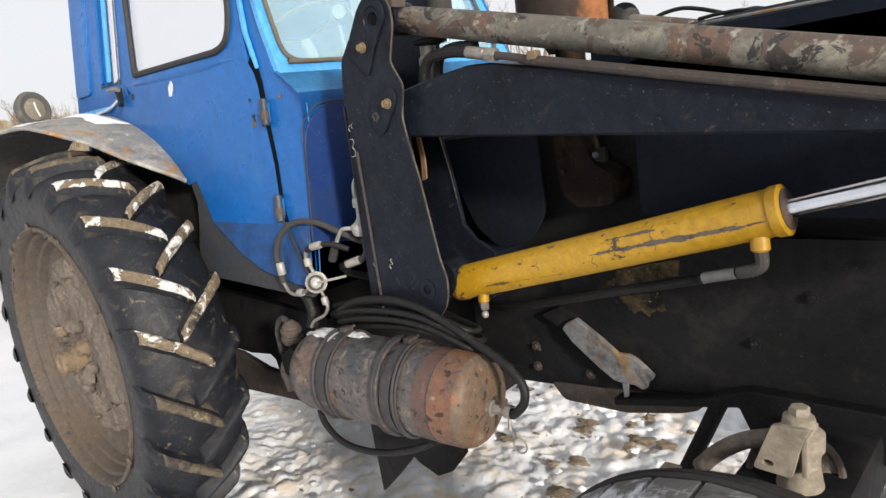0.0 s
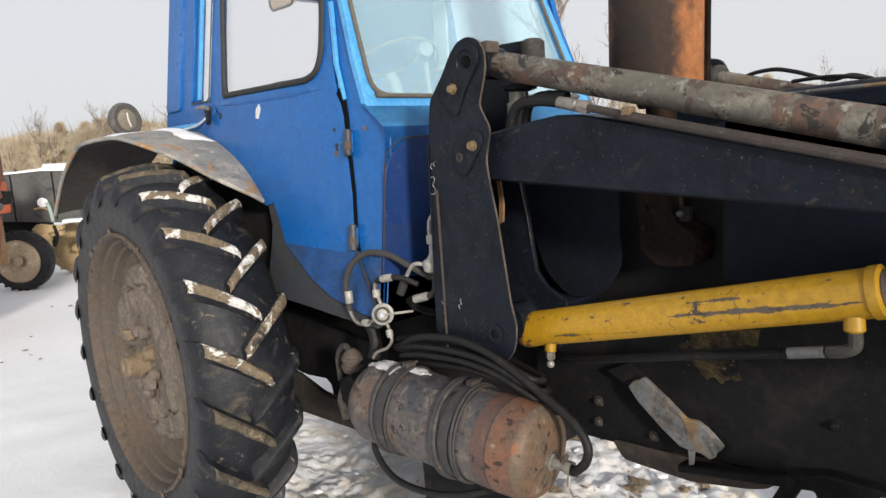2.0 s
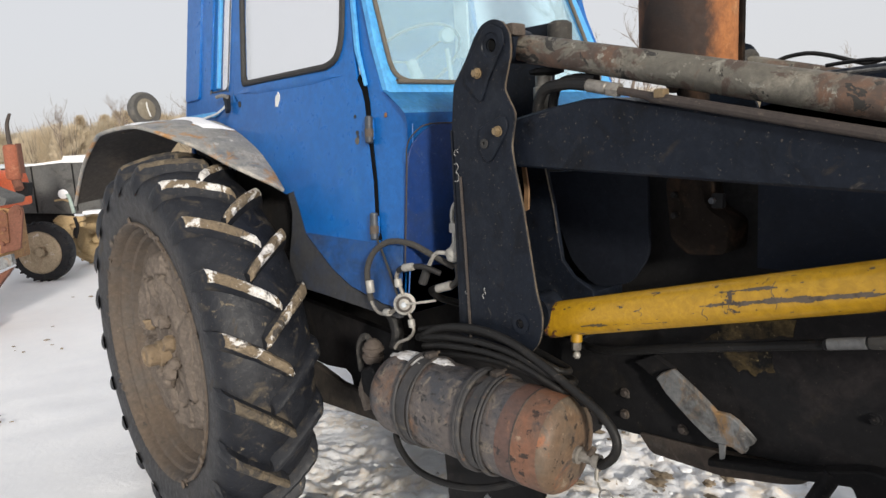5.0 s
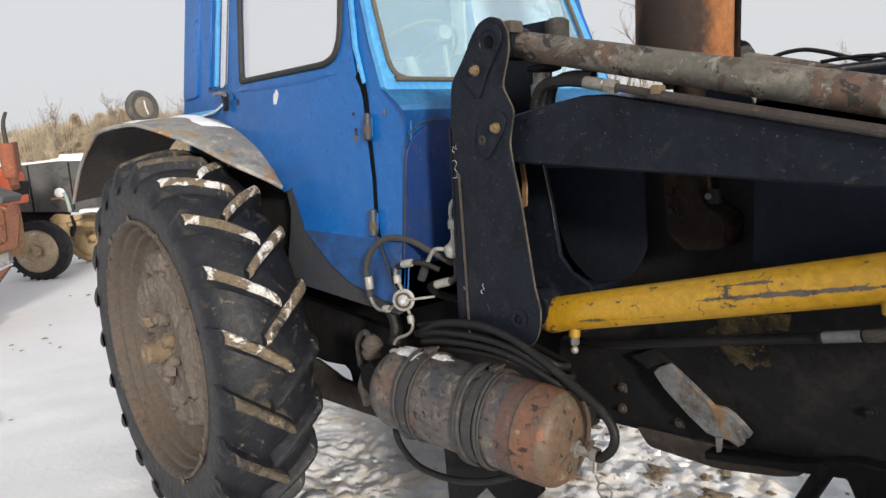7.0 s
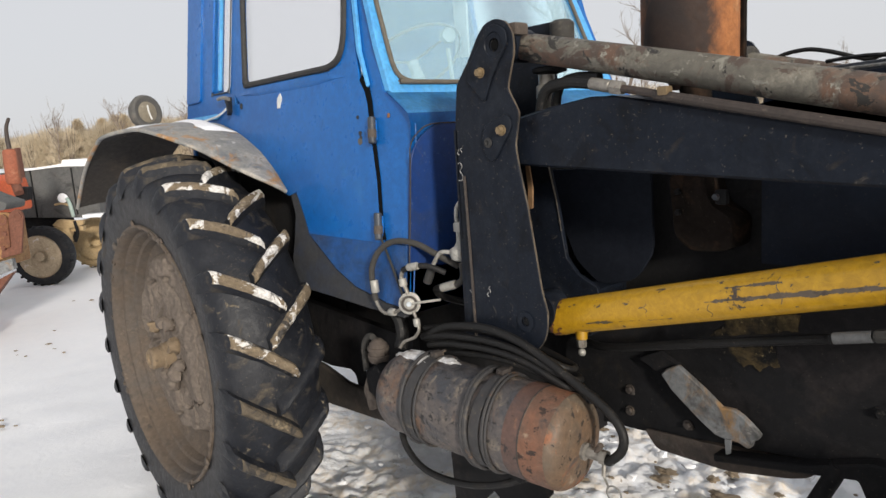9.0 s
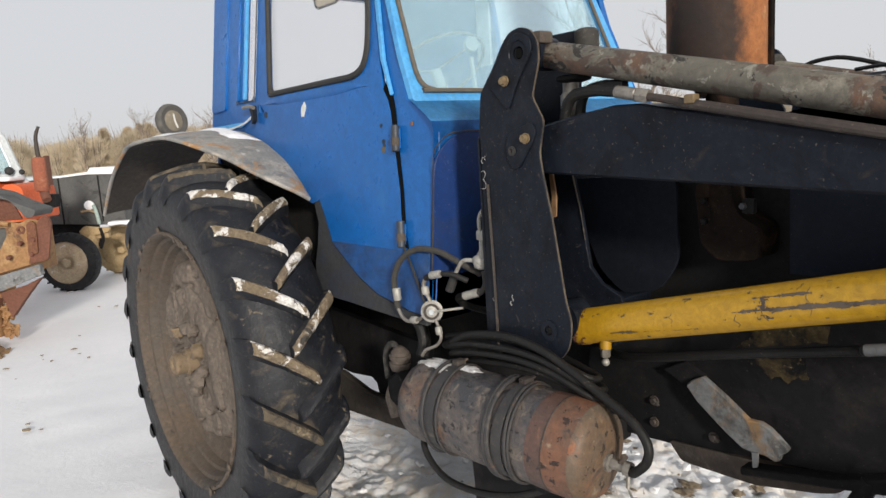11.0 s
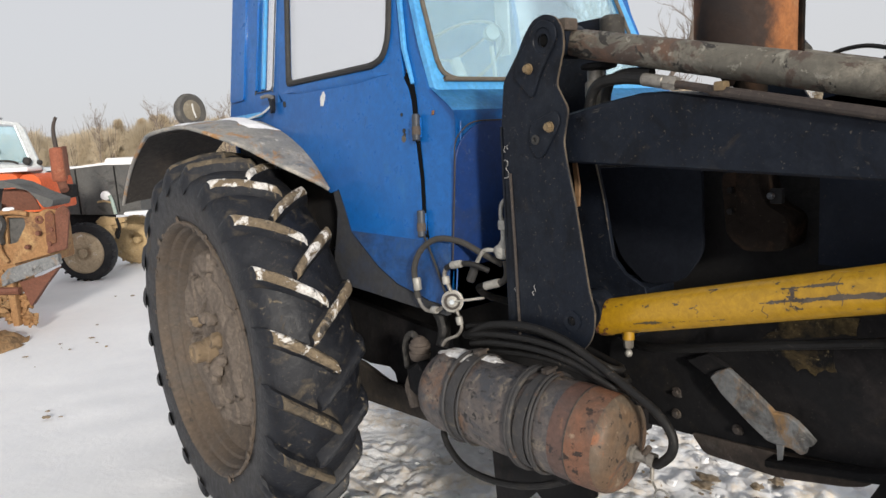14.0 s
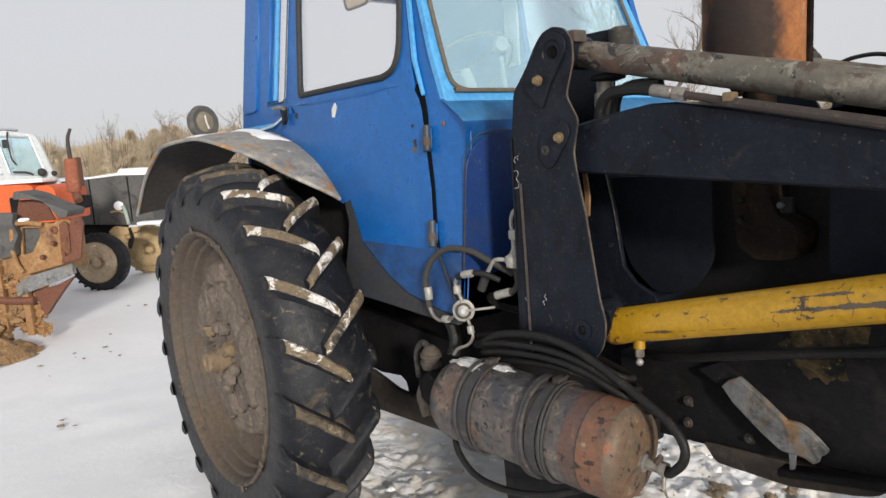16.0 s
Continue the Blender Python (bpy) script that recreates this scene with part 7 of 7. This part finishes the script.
# rusty blade frame standing in front of the orange tractor
blade = thing("blade_frame", bgpt(-3.9, 6.1), "rusty mounting frame of a dozer blade, caked with ochre clay", "machine frame")
CHEEK_HOLE = rounded([(-3.776, 1.045), (-3.625, 1.035), (-3.622, 0.965), (-3.715, 0.822), (-3.80, 0.805)], 0.015)
bgpart("cheek_plate", plate(rounded([(-4.0, 1.08), (-3.85, 1.10), (-3.70, 1.075), (-3.58, 1.085), (-3.50, 1.065), (-3.43, 1.10), (-3.34, 1.09), (-3.30, 0.95), (-3.28, 0.735), (-3.50, 0.69), (-3.83, 0.62), (-4.0, 0.60)], 0.025), lambda u, v, w: (u, 6.05 + w, v), 0.03, [CHEEK_HOLE, [(-3.492 + 0.026 * math.cos(a), 1.009 + 0.03 * math.sin(a)) for a in [k * math.pi / 5 for k in range(10)]]], bevel=0.006), "rust_frame", blade, "ochre rusty cheek plate")
bgpart("inner_pad", plate(rounded([(-3.84, 0.76), (-3.66, 0.80), (-3.58, 0.98), (-3.60, 1.05), (-3.80, 1.06)], 0.03), lambda u, v, w: (u, 6.10 + w, v), 0.03), "dark_hood", blade)
bgpart("red_plate", plate(rounded([(-3.311, 1.095), (-3.262, 1.125), (-3.220, 1.105), (-3.207, 1.053), (-3.275, 0.742), (-3.449, 0.708), (-3.389, 0.931)], 0.02), lambda u, v, w: (u, 6.01 + w, v), 0.025, bevel=0.005), "rust_red", blade, "dark red rusty plate")
bgpart("arm_plate", plate(rounded([(-3.43, 0.80), (-3.41, 1.06), (-3.365, 1.095), (-3.33, 1.05), (-3.345, 0.80)], 0.02), lambda u, v, w: (u, 5.99 + w, v), 0.025, bevel=0.005), "rust_mix", blade, "rusty lifting arm")
bgpart("guard_sheet", plate(rounded([(-3.80, 1.30), (-3.78, 1.375), (-3.642, 1.335), (-3.50, 1.25), (-3.328, 1.175), (-3.35, 1.12), (-3.424, 1.115), (-3.48, 1.20), (-3.540, 1.272), (-3.65, 1.300)], 0.02), lambda u, v, w: (u, 6.02 + w, v), 0.30, bevel=0.008), "dark_hood", blade, "bent dark guard sheet")
bgpart("arch_plate", plate(rounded([(-3.88, 1.09), (-3.82, 1.29), (-3.60, 1.29), (-3.52, 1.09)], 0.02), lambda u, v, w: (u, 6.14 + w, v), 0.02), "rust_red", blade)
pad = plate(rounded([(-4.35, 1.22), (-3.79, 1.185), (-3.775, 1.00), (-3.815, 0.81), (-4.35, 0.74)], 0.02), lambda u, v, w: (u, 5.96 + w, v), 0.06)
bmesh.ops.subdivide_edges(pad, edges=list(pad.edges), cuts=6, use_grid_fill=True)
for v in pad.verts:
    v.co.y += 0.018 * math.sin(v.co.z * 34 + 3 * noise.noise(v.co * 3)) + 0.012 * noise.noise(v.co * 9)
bgpart("folded_mat", pad, "dark_hood", blade, "folded dark rubber mat", 60)
bgpart("frame_post", tube([(-3.83, 6.0, 1.17), (-3.82, 5.98, 1.06), (-3.84, 5.98, 0.80), (-3.80, 6.0, 0.66)], 0.022, 8), "rust_frame", blade)
bgpart("cross_tube", tube([(-3.86, 6.0, 1.085), (-3.70, 5.99, 1.095), (-3.56, 6.0, 1.07)], 0.022, 8), "rust_frame", blade)
bgpart("grey_bar", plate(rounded([(-3.854, 0.448), (-3.851, 0.539), (-3.785, 0.603), (-3.56, 0.66), (-3.332, 0.709), (-3.323, 0.618), (-3.58, 0.53)], 0.01), lambda u, v, w: (u, 5.96 + w, v), 0.05, bevel=0.008), "brace", blade, "worn grey steel bar")
bgpart("clay_body", plate(rounded([(-4.3, 0.20), (-3.90, 0.30), (-3.75, 0.42), (-3.72, 0.56), (-3.83, 0.68), (-4.3, 0.78)], 0.03), lambda u, v, w: (u, 6.06 + w, v), 0.2, bevel=0.02), "rust_frame", blade)
bgpart("rust_wedge", plate(rounded([(-3.74, 0.47), (-3.52, 0.52), (-3.37, 0.585), (-3.52, 0.42), (-3.665, 0.245)], 0.01), lambda u, v, w: (u, 6.02 + w, v), 0.06, bevel=0.006), "rust_red", blade)
for k, (u, d, z, s) in enumerate(((-3.98, 6.06, 0.62, 0.06), (-3.92, 6.05, 0.52, 0.07), (-3.88, 6.05, 0.40, 0.08), (-3.80, 6.06, 0.34, 0.06), (-4.04, 6.05, 0.36, 0.09), (-3.74, 6.08, 0.27, 0.06), (-3.96, 6.04, 0.24, 0.09), (-3.84, 6.06, 0.16, 0.08), (-4.10, 6.0, 0.14, 0.11), (-3.72, 6.06, 0.12, 0.06))):
    bgpart("clay_lump", bumpy((u, d, z), (s, s * 0.7, s * 0.8), k + 3, 4, 0.9), "rust_frame" if k % 2 else "clay", blade, "lump of rusty ochre clay", 60)
for u, z0, z1 in ((-4.02, 0.12, 0.72), (-3.80, 0.08, 0.50)):
    bgpart("frame_strut", box((u - 0.03, 5.98, z0), (u + 0.03, 6.05, z1), 0.008), "rust_frame", blade, "rusty upright strut")
bgpart("lower_rail", tube([(-4.3, 5.98, 0.50), (-4.0, 5.97, 0.42), (-3.72, 5.98, 0.40)], 0.035, 8), "rust_red", blade, "dark rusty lower rail")
bgpart("snow_bit", bumpy((-3.70, 5.98, 1.12), (0.05, 0.03, 0.018), 3, 2, 0.4), "snow_cap", blade)
for u, z, d in ((-3.492, 1.009, 6.04), (-3.372, 1.03, 5.985), (-3.255, 1.06, 6.0)):
    bgpart("lug_eye", lathe((u, d, z), (0, 1, 0), [(0, 0.018), (0, 0.036), (0.02, 0.036), (0.02, 0.018)], 20, caps=False), "rust_red", blade, "rusty lug with a pin hole")
for u, z in ((-3.489, 0.896), (-3.367, 0.922), (-3.60, 0.78), (-3.40, 0.80)):
    bgpart("plate_bolt", hexbolt((u, 6.02, z), (0, -1, 0), 0.022, 0.045), "rust_red", blade)

bm = bmesh.new()
rings = []
for j in range(14):
    s = j / 13
    rings.append([(0.42 * s * math.cos(t) * (1 + 0.18 * noise.noise(Vector((math.cos(t) * 2, math.sin(t) * 2, 1)))) - 3.98, 0.40 * s * math.sin(t) + 5.62, max(-0.03, 0.17 * (1 - s ** 1.5) + 0.05 * noise.noise(Vector((s * 6 * math.cos(t), s * 6 * math.sin(t), 2))) - 0.01)) for t in [k * math.pi / 24 for k in range(48)]])
vs = grid_faces(bm, rings)
bmesh.ops.transform(bm, matrix=BG, verts=bm.verts)
solo("clay_heap", bm, "clay", "low heap of ochre clay on the snow", "clay heap", kind="stuff", angle=60)
clods = None
rnd = random.Random(5)
for k in range(9):
    u, d = rnd.gauss(-3.05, 0.22), rnd.gauss(5.55, 0.25)
    s = rnd.uniform(0.005, 0.014)
    clods = join(clods, bumpy((u, d, s * 0.3), (s * rnd.uniform(1, 2.4), s, s * 0.5), k, 1, 0.5))
for u, d, n in ((-2.5, 4.0, 3), (-3.2, 3.9, 3), (-3.4, 7.4, 3)):
    for k in range(n):
        s = rnd.uniform(0.006, 0.018)
        clods = join(clods, bumpy((u + rnd.gauss(0, 0.12), d + rnd.gauss(0, 0.1), s * 0.3), (s * 1.8, s, s * 0.5), k, 1, 0.5))
bmesh.ops.transform(clods, matrix=BG, verts=clods.verts)
solo("dirt_crumbs", clods, "clod", "dark dirt crumbs scattered on the snow", "clods", kind="stuff", angle=60)


# ---- trees ----
def bare_tree(base, height, seed, spread=0.35, kind_label="bare leafless tree with fine twigs"):
    rnd = random.Random(seed)
    trunk_bm, twig_bm = bmesh.new(), bmesh.new()
    base = Vector(base)

    def branch(p, d, n, r, level, bm):
        pts = [p]
        q, dd = Vector(p), Vector(d)
        for k in range(5):
            dd = (dd + Vector((rnd.gauss(0, 0.16), rnd.gauss(0, 0.16), rnd.gauss(0.05, 0.1)))).normalized()
            q = q + dd * n / 5
            pts.append(q)
        tube(pts, r, 6 if level < 2 else 4, per=1, bm=bm, smooth=False, taper=r * 0.35)
        if level < 4:
            for k in range((7, 6, 5, 4)[level]):
                i = rnd.randint(1, 5)
                side_d = (dd + Vector((rnd.gauss(0, 0.6), rnd.gauss(0, 0.6), rnd.gauss(0.25, 0.35)))).normalized()
                branch(pts[i], side_d, n * rnd.uniform(0.4, 0.62), r * 0.45, level + 1, twig_bm)

    t = thing("tree", base, kind_label, "tree", "bare trees")
    branch(base, Vector((0, 0, 1)), height * 0.55, height * 0.015, 0, trunk_bm)
    part("trunk", trunk_bm, "bark", t)
    part("crown", twig_bm, "bark", t, "crown of bare twigs")
    return t


for u, d, h, s in ((3.6, 17.0, 6.0, 2), (5.2, 18.5, 5.4, 5), (6.4, 22.0, 7.0, 8), (25.3, 38.0, 5.3, 41), (28.4, 39.0, 5.2, 43), (-17.6, 60.0, 7.6, 12), (-36.0, 92.0, 9.0, 14), (-30.5, 90.0, 8.2, 15), (-45.0, 94.0, 8.0, 16), (2.4, 26.0, 6.0, 31)):
    bare_tree(bgpt(u, d), h, s)


def clump_tree(kind, seed):
    """A far tree: trunk and a ragged crown of many small leaf clumps."""
    rnd = random.Random(seed)
    crown = bmesh.new()
    trunk = bmesh.new()
    rod((0, 0, -0.3), (0.1, 0, 7.0 if kind == "pine" else 5.0), 0.09, 6, trunk, 0.03)
    for k in range(0 if kind == "pine" else 16):
        a, r = rnd.uniform(0, 6.28), rnd.uniform(0.3, 1.5)
        top = Vector((r * 1.5 * math.cos(a), r * 1.5 * math.sin(a), rnd.uniform(4.6, 7.6)))
        rod((r * 0.3 * math.cos(a), r * 0.3 * math.sin(a), 0.0), top, 0.045, 5, trunk, 0.012)
    for k in range(2300):
        h = rnd.uniform(0.12, 1.0)
        if kind == "pine":
            rad = 2.0 * (1 - h) ** 0.7 * (0.5 + 0.5 * rnd.random()) + 0.1
            z = 1.0 + 7.2 * h
        else:
            rad = 2.6 * math.sqrt(max(0, 1 - (h - 0.45) ** 2 / 0.36)) * math.sqrt(rnd.random())
            z = 0.2 + 6.0 * max(0.0, h - 0.12)
        a = rnd.uniform(0, 2 * math.pi)
        if kind != "pine" and noise.noise(Vector((rad * math.cos(a), rad * math.sin(a), z)) * 0.75 + Vector((seed * 9.0, 0, 0))) < -0.04 - 0.12 * (1 - h):
            continue
        c = Vector((rad * math.cos(a), rad * math.sin(a), z + 0.3 * noise.noise(Vector((rad, a, seed)))))
        s = rnd.uniform(0.35, 0.9) if kind != "pine" else rnd.uniform(0.25, 0.6)
        dirn = Vector((math.cos(a) * 0.7 + rnd.gauss(0, 0.4), math.sin(a) * 0.7 + rnd.gauss(0, 0.4), (0.9 if kind != "pine" else 0.15) + rnd.gauss(0, 0.35))).normalized()
        sidev = dirn.cross(Vector((rnd.gauss(0, 1), rnd.gauss(0, 1), rnd.gauss(0, 1)))).normalized() * (0.03 if kind != "pine" else 0.055)
        for q in range(2):
            off = Vector((rnd.gauss(0, 0.2), rnd.gauss(0, 0.2), rnd.gauss(0, 0.2)))
            crown.faces.new([crown.verts.new(c + off - sidev), crown.verts.new(c + off + sidev), crown.verts.new(c + off + dirn * s)])
    return mesh_of(kind + "_crown", crown, ["pine" if kind == "pine" else "scrub"], 60), mesh_of(kind + "_trunk", trunk, ["bark"])


KINDS = [clump_tree("pine", 1), clump_tree("scrub", 2), clump_tree("scrub", 3), clump_tree("pine", 4), clump_tree("scrub", 6)]
rnd = random.Random(9)
for k in range(280):
    i = rnd.choice((0, 1, 1, 2, 2, 1, 3, 4, 4, 2))
    crown_me, trunk_me = KINDS[i]
    pine = i in (0, 3)
    d = rnd.uniform(95, 130)
    u = d * rnd.uniform(-0.68, -0.22) if k < 250 else d * rnd.uniform(0.2, 0.8)
    sc = rnd.uniform(0.6, 1.12) * (0.72 if pine else 1.0) * (0.76 + 0.42 * noise.noise(Vector((u * 0.09, 0, 0))) + 0.22 * noise.noise(Vector((u * 0.31, 5, 0))) + 0.006 * max(0.0, u + 70)) * (0.75 if k >= 250 else 1)
    t = thing("tree", bgpt(u, d), "distant pine with its crown paled by haze" if pine else "distant leafless brown tree paled by haze", "tree", "far treeline")
    t.scale = (sc * rnd.uniform(0.9, 1.2), sc, sc)
    t.rotation_euler = (0, 0, rnd.uniform(0, 6.28))
    for nm, me in (("trunk", trunk_me), ("crown", crown_me)):
        o = new(nm, me)
        o.parent = t
